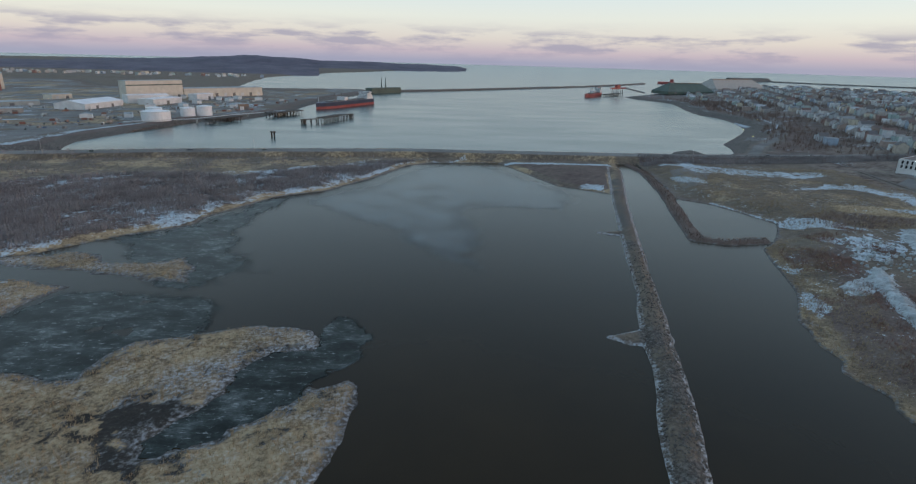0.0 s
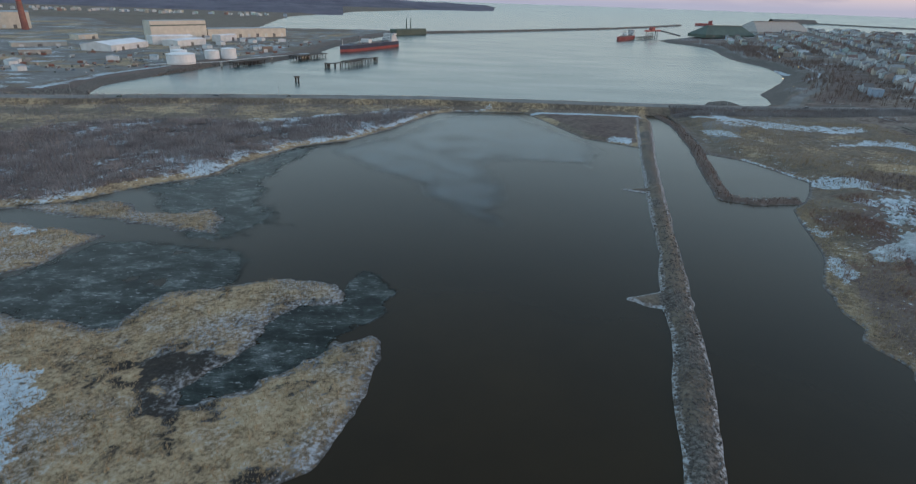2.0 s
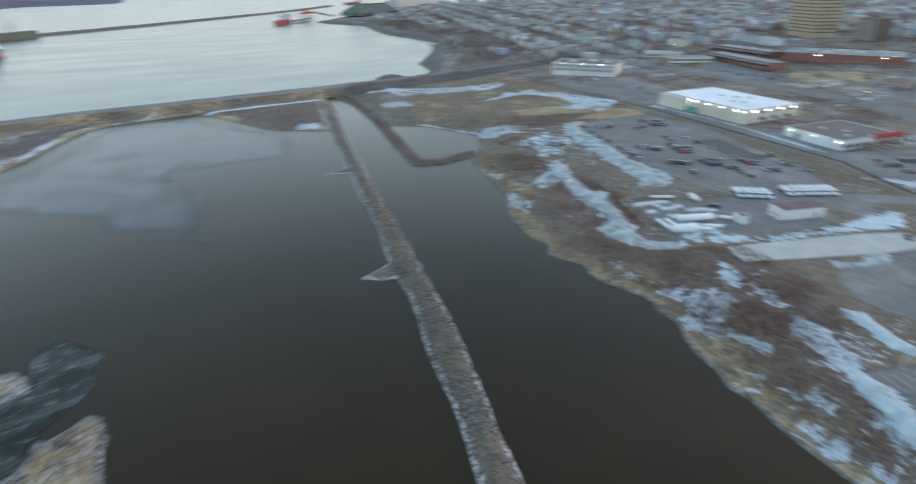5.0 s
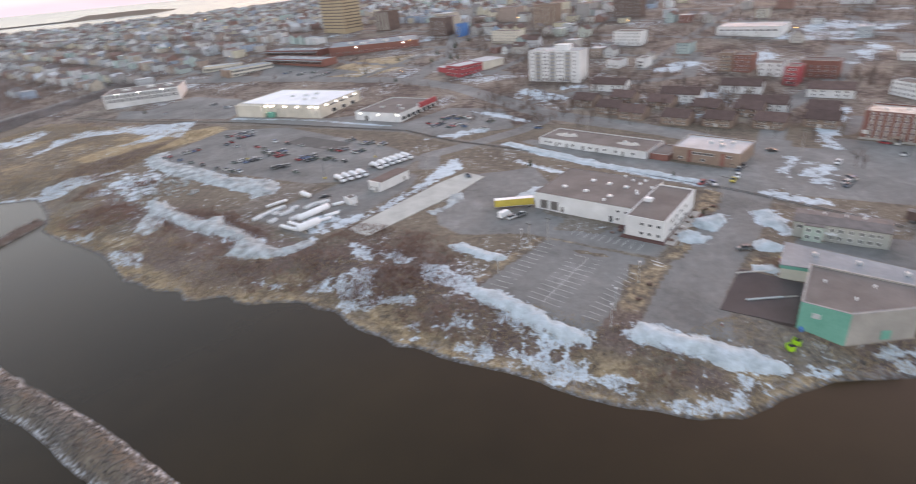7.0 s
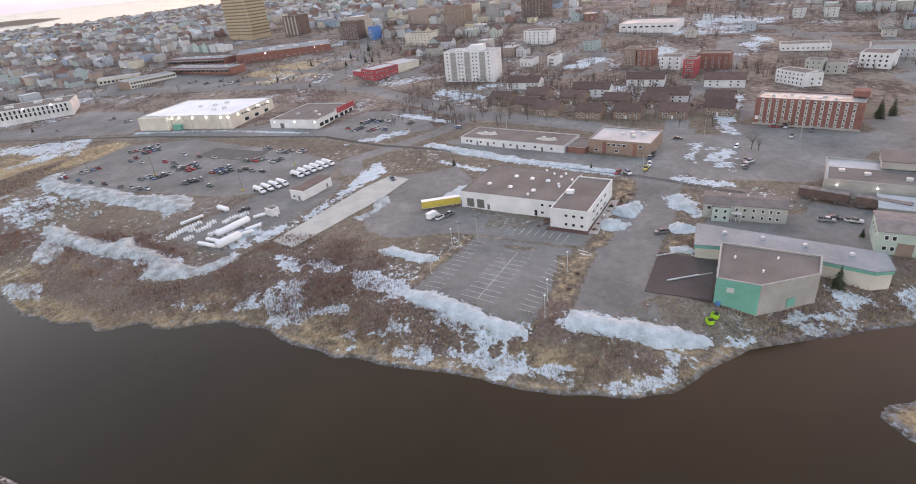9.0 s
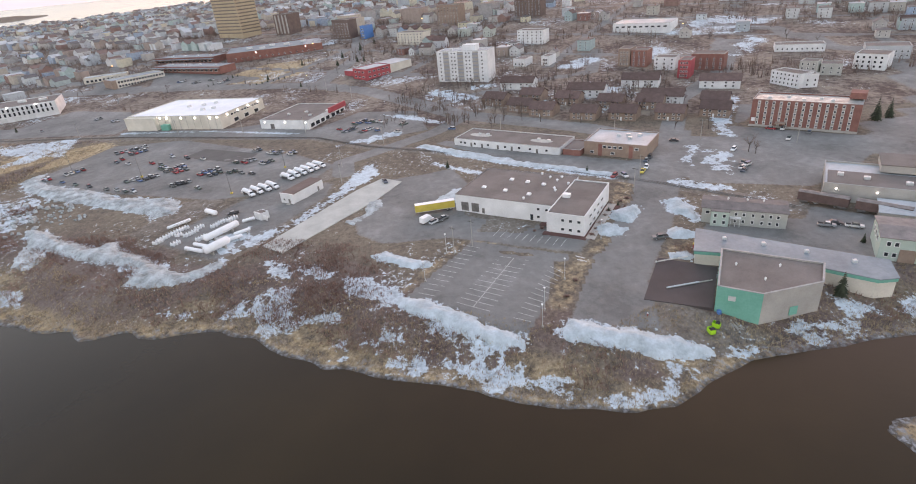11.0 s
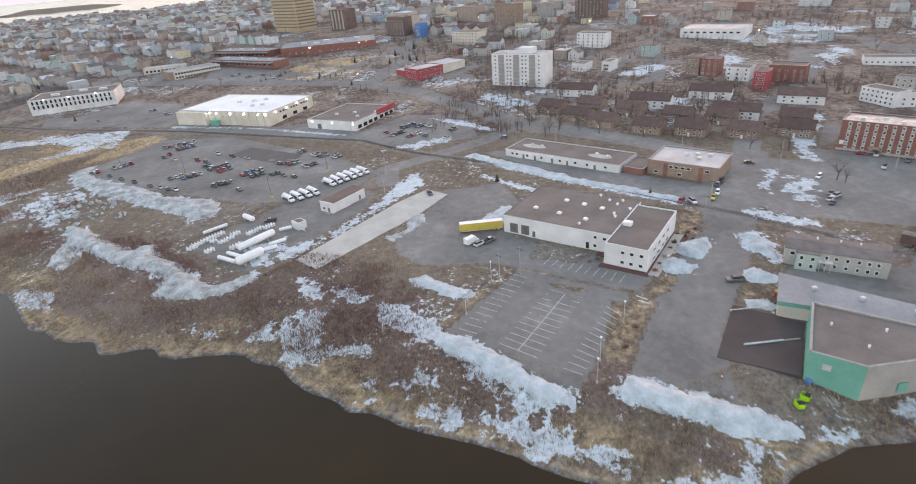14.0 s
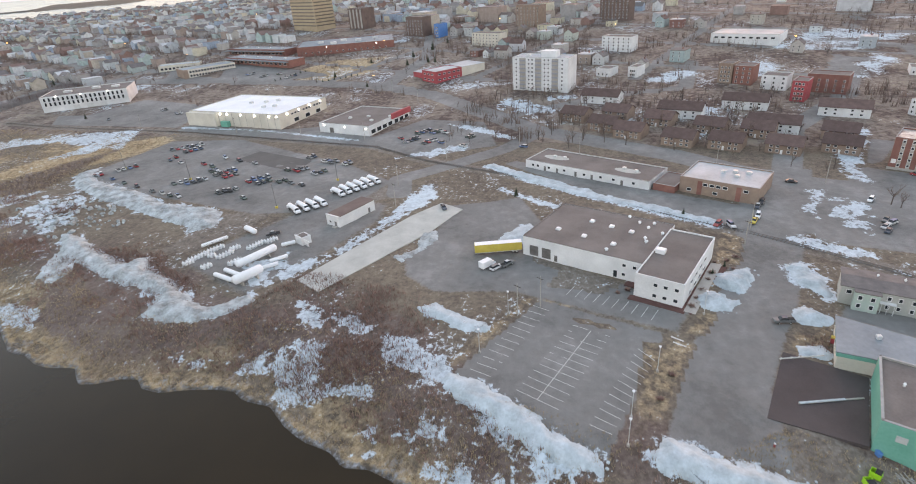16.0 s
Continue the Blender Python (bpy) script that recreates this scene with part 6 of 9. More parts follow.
def make_lot_lines():
    """Stall lines of the office car park: (start, end of the kerb line, stall length, side)."""
    ob = thing("stall_markings", "worn white parking stall lines on grey asphalt", "road marking", pose(0, 0, 0), kind="stuff")
    bm = bmesh.new()

    def stripe(a, b, wide=0.14):
        a, b = Vector(a), Vector(b)
        side = Vector((-(b - a).y, (b - a).x)).normalized() * wide / 2
        za, zb = height_at(*a) + 0.05, height_at(*b) + 0.05
        v = [bm.verts.new((p.x, p.y, z + dz)) for dz in (0, 0.012) for p, z in ((a - side, za), (a + side, za), (b + side, zb), (b - side, zb))]
        for f in ((4, 5, 6, 7), (0, 1, 5, 4), (1, 2, 6, 5), (2, 3, 7, 6), (3, 0, 4, 7)):
            bm.faces.new([v[i] for i in f])

    for (a, b, c, d, n) in (((142.9, 43.6), (173.4, 32.8), (141.1, 38.1), (171.5, 27.9), 12), ((137.9, 31.3), (165.9, 20.8), (133.4, 21.1), (162.2, 11.0), 12), ((130.3, 14.3), (158.5, 4.1), (128.3, 9.6), (154.7, 0.2), 12), ((186, 22), (177, -1.5), (181, 24), (172, 0.5), 10)):
        for i in range(n):
            t = i / (n - 1)
            stripe([a[k] + (b[k] - a[k]) * t for k in (0, 1)], [c[k] + (d[k] - c[k]) * t for k in (0, 1)])
    stripe((135.6, 26.2), (164, 15.9), 0.16)
    for k in range(2):
        stripe((163 + k * 2.2, -4.5 + k * 0.4), (161.6 + k * 2.2, -7.5 + k * 0.4), 0.5)
    part("line", bm, LINE_PAINT, ob)


make_lot_lines()


# ---------------------------------------------------------------- snow banks
def snow_mound(label, outline, high, seed, soil=0.0, foot=2.6, step=0.6):
    """A ploughed bank over an outline: lumpy, steep at its feet, with a ragged edge and loose clods."""
    xs, ys = [p[0] for p in outline], [p[1] for p in outline]
    gx, gy = np.meshgrid(np.arange(min(xs) - 2, max(xs) + 2, step), np.arange(min(ys) - 2, max(ys) + 2, step))
    reach = inside(gx, gy, outline) + 0.5 + rough_noise(gx, gy, 7, seed) * 3.0 + rough_noise(gx, gy, 1.8, seed + 3) * 2.2
    lump = rough_noise(gx, gy, 6, seed + 5) * 1.0 + rough_noise(gx, gy, 2.6, seed + 6) * 0.75 + rough_noise(gx, gy, 1.3, seed + 7) * 0.4
    rise = np.clip(reach / foot, 0, 1)
    top = 0.72 * high * rise * (0.8 + 1.1 * lump)
    index, verts, faces = {}, [], []

    def vertex(i, j):
        if (i, j) not in index:
            index[i, j] = len(verts)
            z = height_at(gx[i, j], gy[i, j]) + (0.06 + max(0.0, float(top[i, j])) if reach[i, j] > 0 else -0.15)
            verts.append((float(gx[i, j]), float(gy[i, j]), z))
        return index[i, j]

    for i, j in zip(*np.nonzero((reach[:-1, :-1] > 0) | (reach[1:, 1:] > 0))):
        faces.append((vertex(i, j), vertex(i, j + 1), vertex(i + 1, j + 1), vertex(i + 1, j)))
    mesh = bpy.data.meshes.new("snow_bank")
    mesh.from_pydata(verts, [], faces)
    mesh.polygons.foreach_set("use_smooth", [True] * len(faces))
    mesh.materials.append(DIRTY_SNOW if soil else SNOW)
    ob = tagged(new("snow_bank", mesh), label, "snow bank", "ploughed snow banks")
    rng = random.Random(seed)
    clods = bmesh.new()
    for _ in range(len(outline) * 3):
        k = rng.randrange(len(outline))
        a, b = Vector(outline[k]), Vector(outline[(k + 1) % len(outline)])
        p = a.lerp(b, rng.random()) + Vector((rng.uniform(-1.6, 1.6), rng.uniform(-1.6, 1.6)))
        s = rng.uniform(0.15, 0.5)
        bmesh.ops.create_icosphere(clods, subdivisions=1, radius=1.0, matrix=pose(p.x, p.y, height_at(p.x, p.y) + s * 0.1, 0, 0, rng.uniform(0, 90)) @ Matrix.Diagonal((s, s * rng.uniform(0.6, 1.2), s * 0.55, 1)))
    tagged(part("clod_scatter", clods, DIRTY_SNOW if soil else SNOW, ob), "loose snow clods", kind="stuff")


DIRTY_SNOW = surface("dirty_snow", (0.16, 0.16, 0.145), (0.55, 0.61, 0.63), 0.22, 1.3, 0.9, 0.0, 0.9)
for bank in SNOW_BANKS:
    snow_mound(*bank)


# ---------------------------------------------------------------- vehicles
def wheel_mesh(r, w, name="wheel"):
    bm = bmesh.new()
    rod(bm, (-w / 2, 0, 0), (w / 2, 0, 0), r, sides=10)
    for side in (-1, 1):
        rod(bm, (side * w * 0.5, 0, 0), (side * w * 0.56, 0, 0), r * 0.55, sides=8)
    for f in bm.faces:
        f.material_index = 1 if all((v.co.y ** 2 + v.co.z ** 2) < (r * 0.6) ** 2 for v in f.verts) else 0
    return finish(bm, name, [RUBBER, TRIM])


CAR_WHEEL, TRUCK_WHEEL = wheel_mesh(0.33, 0.22), wheel_mesh(0.5, 0.3)


def side_profile(profile, width, inset=0.0):
    """A body from a side outline of (y, z), width across x, the upper points drawn in by inset."""
    bm = bmesh.new()
    top = max(z for _, z in profile)
    low = min(z for _, z in profile)
    sides = []
    for s in (-1, 1):
        sides.append([bm.verts.new((s * (width / 2 - inset * (z - low) / (top - low)), y, z)) for y, z in profile])
    n = len(profile)
    bm.faces.new(sides[0])
    bm.faces.new(sides[1][::-1])
    for i in range(n):
        j = (i + 1) % n
        bm.faces.new((sides[0][j], sides[0][i], sides[1][i], sides[1][j]))
    bmesh.ops.recalc_face_normals(bm, faces=bm.faces[:])
    bmesh.ops.bevel(bm, geom=bm.edges[:], offset=0.05, segments=1, affect="EDGES")
    return bm


def make_car(kind, paint=None):
    ob = thing("parked_car", {"sedan": "parked saloon car on grey asphalt", "suv": "parked sport utility car on grey asphalt", "pickup": "parked pickup truck with open bed"}[kind], "car", pose(0, 0, -50), "parked cars")
    if kind == "sedan":
        body = [(-2.25, 0.3), (2.25, 0.3), (2.3, 0.62), (2.15, 0.8), (1.1, 0.92), (-1.35, 0.98), (-2.2, 0.92), (-2.3, 0.6)]
        cabin = [(1.05, 0.9), (0.35, 1.42), (-0.95, 1.45), (-1.75, 0.95)]
    elif kind == "suv":
        body = [(-2.25, 0.35), (2.2, 0.35), (2.28, 0.75), (2.1, 0.98), (1.1, 1.08), (-2.2, 1.12), (-2.3, 0.7)]
        cabin = [(1.1, 1.06), (0.5, 1.68), (-2.0, 1.72), (-2.2, 1.1)]
    else:
        body = [(-2.7, 0.45), (2.6, 0.45), (2.65, 0.85), (2.5, 1.05), (1.5, 1.12), (-2.7, 1.08)]
        cabin = [(1.4, 1.1), (0.8, 1.72), (-0.7, 1.75), (-0.9, 1.1)]
    part("body", side_profile(body, 1.78, 0.08), paint or CAR_PAINT, ob)
    part("glass", side_profile(cabin, 1.6, 0.22), GLASS, ob, "dark car windows")
    zs = [z for _, z in cabin]
    ys = [y for y, z in cabin if z > max(zs) - 0.1]
    part("roof_panel", box(-0.60, 0.60, min(ys) + 0.05, max(ys) - 0.05, max(zs) - 0.02, max(zs) + 0.03), paint or CAR_PAINT, ob)
    for x in (-0.82, 0.82):
        for y in (-1.4, 1.4):
            part("wheel", CAR_WHEEL, None, ob, at=pose(x, y, 0.33))
    if kind == "pickup":
        part("bed", box(-0.72, 0.72, -2.6, -1.0, 1.0, 1.12), RUBBER, ob, "dark truck bed liner")
    return ob


CARS = {k: make_car(k) for k in ("sedan", "suv", "pickup")}
USED = set()


def place_car(x, y, heading, kind, z=None):
    m = pose(x, y, height_at(x, y) + 0.02 if z is None else z, 0, 0, heading)
    if kind not in USED:
        USED.add(kind)
        CARS[kind].matrix_basis = m
        return
    copy_thing(CARS[kind], m)


LOT_ROWS = [(269.6, 270.5, 4), (285.1, 255.4, 1), (290.2, 255.5, 1), (281.2, 244.8, 1), (306, 266, 4), (312, 260, 4), (303, 254, 4), (258.3, 278.6, 2), (254, 265, 1), (249.2, 253.1, 1), (245.3, 241.3, 1), (240.7, 227.2, 1),
            (238.8, 220, 1), (237, 213.7, 1), (236, 208.3, 1), (253.3, 221.9, 3), (255.5, 214, 4), (279.9, 228.3, 1), (276.4, 219.9, 1), (270.4, 215.1, 2), (267.1, 207.9, 3), (265, 201, 3), (272, 205, 2), (291.6, 222.7, 1),
            (287.4, 210.6, 1), (284.5, 199.5, 1), (243.5, 190.5, 2), (247, 186.5, 2), (238.2, 174.6, 1), (260.2, 183.5, 3)]
LOT_ROWS_EAST = [(258, 176.5, 3), (264, 179, 2), (260.2, 168, 2), (258, 161.6, 1), (256.7, 155.5, 1), (275.7, 173.8, 1), (277, 166.6, 3), (274, 155, 3), (296.5, 171.5, 2), (291, 160, 2), (290, 155.5, 2), (288, 146.5, 2)]
SHOP_ROWS = [(346, 124, 4), (346.5, 116, 3), (344.3, 110, 1), (333.2, 133.4, 1), (331, 126, 4), (329, 115, 4), (326.4, 107, 1), (321.1, 93, 1), (338.5, 93.3, 2), (372, 306, 1), (382, 330, 2), (392, 352, 2), (366, 380, 1), (498, 330, 3), (504, 318, 2), (494, 300, 4), (506, 350, 3)]
rng = random.Random(11)
for x, y, n in LOT_ROWS + LOT_ROWS_EAST + SHOP_ROWS:
    for k in range(n):
        step = (k - (n - 1) / 2) * 2.9
        place_car(x + step * 0.84 + rng.uniform(-0.2, 0.2), y - step * 0.54 + rng.uniform(-0.3, 0.3), 147 + rng.choice((0, 180)) + rng.uniform(-4, 4), rng.choice(("sedan", "sedan", "suv", "suv", "pickup")))
for x, y, heading, kind in ((237.3, -76.6, 240, "sedan"), (243.8, -79.7, 40, "suv"), (241, -77.0, 235, "sedan"), (246.6, -79.0, 60, "sedan"), (183.6, -86.4, 160, "pickup"), (185.4, -89.6, 165, "sedan"), (182.4, -94.2, 160, "pickup"), (253.6, -40, 70, "pickup"), (258, -42.2, 70, "suv"),
                            (235.5, -28.2, 110, "suv"), (176.6, -32.4, 10, "pickup"), (294.3, -106.1, 150, "sedan"), (293, -111.2, 60, "suv"), (285.6, -120.3, 60, "sedan"), (276.8, -108.1, 60, "suv"), (281.9, -57.6, 165, "sedan"), (192.6, 47.6, 235, "suv"), (195.5, 44.5, 235, "pickup"),
                            (-300, 470, 104, "suv"), (-165, 501, 100, "sedan"), (313, 538, 95, "suv"), (362, 546, 96, "sedan"), (-226, 491, 283, "pickup"), (238, 79, 120, "pickup"), (316, 44, 165, "sedan"), (322, 60, 345, "suv"), (205, 138, 30, "pickup")):
    place_car(x, y, heading, kind)


for kind, paint, x, y, heading, label in (("pickup", YELLOW, 239.8, -36.3, 70, "bright yellow pickup truck beside the brick office"), ("suv", WHITE_TANK, 244.6, -38.5, 75, "white van beside the brick office"), ("suv", WHITE_TANK, 264.9, -80.4, 60, "white van at the edge of the melting lot"), ("suv", SHIP_RED, 235.7, -23.9, 62, "dark red car by the railway")):
    tagged(make_car(kind, paint), label).matrix_basis = pose(x, y, height_at(x, y) + 0.02, 0, 0, heading)


def make_gas_truck():
    ob = thing("gas_truck", "white gas delivery truck with long cylindrical tank", "truck", pose(0, 0, -50), "gas delivery trucks")
    part("tank", capsule((0, -3.6, 1.95), (0, 1.6, 1.95), 1.05), WHITE_TANK, ob, smooth=True)
    part("cab", side_profile([(2.0, 0.7), (4.9, 0.7), (4.9, 1.5), (3.7, 1.7), (3.3, 2.5), (2.0, 2.55)], 2.2, 0.15), WHITE_TANK, ob)
    part("windscreen", side_profile([(3.74, 1.72), (3.36, 2.42), (3.30, 2.42), (3.68, 1.72)], 1.9, 0.1), GLASS, ob)
    part("chassis", box(-0.5, 0.5, -4.4, 4.6, 0.55, 0.95), STEEL, ob)
    part("rear_box", box(-1.0, 1.0, -4.9, -4.0, 0.7, 1.7), WHITE_TANK, ob)
    for x in (-0.95, 0.95):
        for y in (-2.9, 3.9):
            part("wheel", TRUCK_WHEEL, None, ob, at=pose(x, y, 0.5))
    return ob


truck = make_gas_truck()
spots = [(227.2, 142.0), (230.3, 139.5), (233.4, 137.0), (236.5, 134.5), (247.6, 131.6), (251.0, 129.6), (254.4, 127.6), (257.8, 125.6), (261.2, 123.6), (264.6, 121.6)]
for i, (x, y) in enumerate(spots):
    m = pose(x, y, height_at(x, y) + 0.02, 0, 0, 147 + (i * 37 % 5) - 2)
    if i:
        copy_thing(truck, m)
    else:
        truck.matrix_basis = m


def make_trailer():
    ob = thing("semi_trailer", "long yellow and white box trailer at the loading dock", "trailer", pose(203.8, 49.2, height_at(203.8, 49.2) + 0.02, 0, 0, 18))
    part("box", box(-1.28, 1.28, -8.0, 8.0, 1.1, 3.95, 0.04), YELLOW, ob)
    part("roof_panel", box(-1.26, 1.26, -7.95, 7.95, 3.96, 4.0), WHITE_TANK, ob)
    part("lower_rail", box(-1.3, 1.3, -8.0, 8.0, 0.95, 1.1), TRIM, ob)
    for x in (-1.0, 1.0):
        for y in (-6.2, -4.9):
            part("wheel", TRUCK_WHEEL, None, ob, at=pose(x, y, 0.5))
        part("landing_leg", box(x - 0.08, x + 0.08, 5.0, 5.2, 0, 0.95), STEEL, ob)
    ob = thing("box_van", "small white box van parked in the yard", "van", pose(193.4, 50.6, height_at(193.4, 50.6) + 0.02, 0, 0, 236))
    part("box", box(-1.1, 1.1, -3.0, 1.2, 0.7, 2.9, 0.05), WHITE_TANK, ob)
    part("cab", side_profile([(1.2, 0.5), (3.0, 0.5), (3.0, 1.1), (2.4, 1.3), (1.9, 2.1), (1.2, 2.15)], 1.95, 0.15), WHITE_TANK, ob)
    part("windscreen", side_profile([(2.44, 1.32), (1.96, 2.0), (1.9, 2.0), (2.38, 1.32)], 1.7, 0.1), GLASS, ob)
    for x in (-0.9, 0.9):
        for y in (-2.0, 2.2):
            part("wheel", CAR_WHEEL, None, ob, at=pose(x, y, 0.33))


make_trailer()


def make_skip(x, y, heading):
    ob = thing("lime_skip", "bright lime-green open skip with dark lid", "skip", pose(x, y, height_at(x, y) + 0.01, 0, 0, heading), "green skips")
    bm = bmesh.new()
    t = 0.08
    for x0, x1, y0, y1 in ((-0.95, 0.95, -0.75, -0.75 + t), (-0.95, 0.95, 0.75 - t, 0.75), (-0.95, -0.95 + t, -0.75, 0.75), (0.95 - t, 0.95, -0.75, 0.75)):
        block(bm, x0, x1, y0, y1, 0.12, 1.45)
    block(bm, -0.95, 0.95, -0.75, 0.75, 0.1, 0.2)
    part("bin", bm, LIME, ob)
    part("lid", box(-0.9, 0.2, -0.7, 0.7, 1.45, 1.55), RUBBER, ob, "dark rubber lid")
    for side in (-1.05, 0.95):
        part("lift_pocket", box(side, side + 0.1, -0.4, 0.4, 0.7, 1.0), LIME, ob)


make_skip(127.6, -36.6, 15)
make_skip(130.0, -38.4, 60)


# ---------------------------------------------------------------- the gas yard
def big_tank(label, a, b, r, z=0.9):
    c = Vector(((a[0] + b[0]) / 2, (a[1] + b[1]) / 2))
    d = (Vector(b) - Vector(a))
    ob = thing("gas_tank", label, "tank", pose(c.x, c.y, height_at(*c), 0, 0, math.degrees(math.atan2(d.y, d.x))), "gas yard tanks")
    half = d.length / 2
    part("shell", capsule((-half, 0, r + z), (half, 0, r + z), r), WHITE_TANK, ob, smooth=True)
    for s in (-0.6, 0.6):
        part("saddle", box(s * half - 0.25, s * half + 0.25, -r * 0.8, r * 0.8, -0.3, z + r * 0.4), CONCRETE, ob)
    return ob


for label, a, b, r in (("long white storage tank on concrete saddles", (178.5, 134.8), (191.8, 129.0), 1.35), ("broad white storage tank on low saddles", (168.0, 128.4), (176.0, 124.4), 1.6), ("white storage tank on the snowy yard", (172.5, 139.8), (170.0, 131.5), 0.8), ("white storage tank on the snowy yard", (175.8, 138.2), (173.3, 130.4), 0.8),
                       ("short white storage tank lying on gravel", (207.0, 151.2), (204.2, 145.6), 1.1), ("white storage tank on the snowy yard", (178, 127.5), (183, 122.5), 0.7), ("white storage tank on the snowy yard", (184, 126), (188.5, 122), 0.7), ("short white tank by the pump hut", (196.2, 128.6), (199.0, 125.2), 0.7), ("white storage tank on the gravel yard", (191, 159.5), (199, 154.5), 0.7)):
    big_tank(label, a, b, r, 0.9 if r > 1.2 else 0.3)


def make_cylinders():
    ob = thing("gas_cylinder", "upright white gas cylinder standing on gravel", "gas cylinder", pose(0, 0, -50), "stored gas cylinders")
    bm = bmesh.new()
    rod(bm, (0, 0, 0), (0, 0, 1.0), 0.5, 0.5, 8)
    rod(bm, (0, 0, 1.0), (0, 0, 1.3), 0.5, 0.18, 8)
    part("shell", bm, WHITE_TANK, ob)
    bm = bmesh.new()
    rod(bm, (0, 0, 1.3), (0, 0, 1.55), 0.2, 0.2, 6)
    part("collar", bm, TRIM, ob)
    rng = random.Random(3)
    first = True
    for cx, cy, n, ax, ay in ((179.8, 155.6, 6, 1.0, 0.8), (184.5, 155.0, 12, 2.0, 0.7), (190.5, 152.8, 12, 2.2, 0.8), (196, 138.5, 12, 2.2, 0.8), (200.5, 135, 8, 1.6, 0.8), (186, 150.6, 4, 1.0, 0.6), (183, 138.5, 8, 2, 1), (187.5, 146, 10, 2, 1), (178.5, 147, 6, 2, 1), (193, 145.5, 6, 2, 1)):
        for k in range(n):
            x, y = cx + (k // 2 - n / 4) * 1.15 + rng.uniform(-0.1, 0.1), cy + (k % 2) * 1.15 - (k // 2 - n / 4) * 0.5
            m = pose(x, y, height_at(x, y) - 0.02, 0, 0, rng.uniform(0, 90))
            if first:
                ob.matrix_basis, first = m, False
            else:
                copy_thing(ob, m)


make_cylinders()


def make_poles():
    """Lamp posts and utility poles."""
    ob = thing("lamp_post", "grey steel lamp post with a round lamp head", "lamp post", pose(0, 0, -50), "car park lamps")
    bm = bmesh.new()
    rod(bm, (0, 0, -0.3), (0, 0, 7.0), 0.10, 0.07)
    part("post", bm, TRIM, ob)
    bm = bmesh.new()
    rod(bm, (0, 0, 7.0), (0, 0, 7.4), 0.18, 0.36, 8)
    part("lamp_head", bm, WHITE_TANK, ob)
    part("base", box(-0.3, 0.3, -0.3, 0.3, -0.3, 0.5), CONCRETE, ob)
    spots = [(168.4, 39.0), (149.7, 42.9), (134.1, 5.8), (150.7, -0.2), (177.1, -13.2), (126, 6.4)]
    for i, (x, y) in enumerate(spots):
        m = pose(x, y, height_at(x, y))
        if i:
            copy_thing(ob, m)
        else:
            ob.matrix_basis = m
    ob = thing("tall_lamp_post", "tall unlit steel lamp post on a yellow base", "lamp post", pose(0, 0, -50), "yard lamps")
    bm = bmesh.new()
    rod(bm, (0, 0, -0.3), (0, 0, 11.0), 0.14, 0.09)
    rod(bm, (0, 0, 11.0), (1.2, 0, 11.3), 0.07)
    part("post", bm, STEEL, ob)
    part("lamp_head", box(0.9, 1.7, -0.2, 0.2, 11.2, 11.4), STEEL, ob)
    part("base", box(-0.5, 0.5, -0.5, 0.5, -0.3, 0.8), YELLOW, ob, "yellow concrete base")
    for i, (x, y) in enumerate([(269.7, 271.7), (258.2, 219.6), (230.0, 152.1), (265.0, 140.4)]):
        m = pose(x, y, height_at(x, y), 0, 0, 200)
        if i:
            copy_thing(ob, m)
        else:
            ob.matrix_basis = m
    ob = thing("utility_pole", "wooden utility pole with a cross arm", "utility pole", pose(0, 0, -50), "utility poles")
    bm = bmesh.new()
    rod(bm, (0, 0, -0.5), (0, 0, 10.5), 0.17, 0.11)
    part("post", bm, CONCRETE, ob)
    part("cross_arm", box(-1.2, 1.2, -0.06, 0.06, 9.6, 9.75), TIMBER, ob)
    spots = [(167.7, 36.2), (172.5, 30.5), (218.3, -29.7), (232.8, -33.9), (238, 100), (262, 108), (300, 96), (310, 30), (292, -30), (282, -70), (272, -110), (330, 155), (335, 200), (340, 250), (345, 330), (322, 62), (318, 526), (350, 533), (230, 516), (420, 540), (-170, 490), (-330, 455), (412, 150), (440, 180), (470, 260)]
    for i, (x, y) in enumerate(spots):
        m = pose(x, y, height_at(x, y), 0, 0, 60)
        if i:
            copy_thing(ob, m)
        else:
            ob.matrix_basis = m


make_poles()


def make_hydrant():
    ob = thing("hydrant", "small dark red hydrant with a white cap", "hydrant", pose(131.7, -21.3, height_at(131.7, -21.3)))
    bm = bmesh.new()
    rod(bm, (0, 0, -0.2), (0, 0, 0.8), 0.22, 0.20, 8)
    rod(bm, (-0.32, 0, 0.55), (0.32, 0, 0.55), 0.1, sides=6)
    part("barrel", bm, SHIP_RED, ob)
    bm = bmesh.new()
    rod(bm, (0, 0, 0.8), (0, 0, 1.05), 0.24, 0.08, 8)
    part("cap", bm, WHITE_TANK, ob)


make_hydrant()


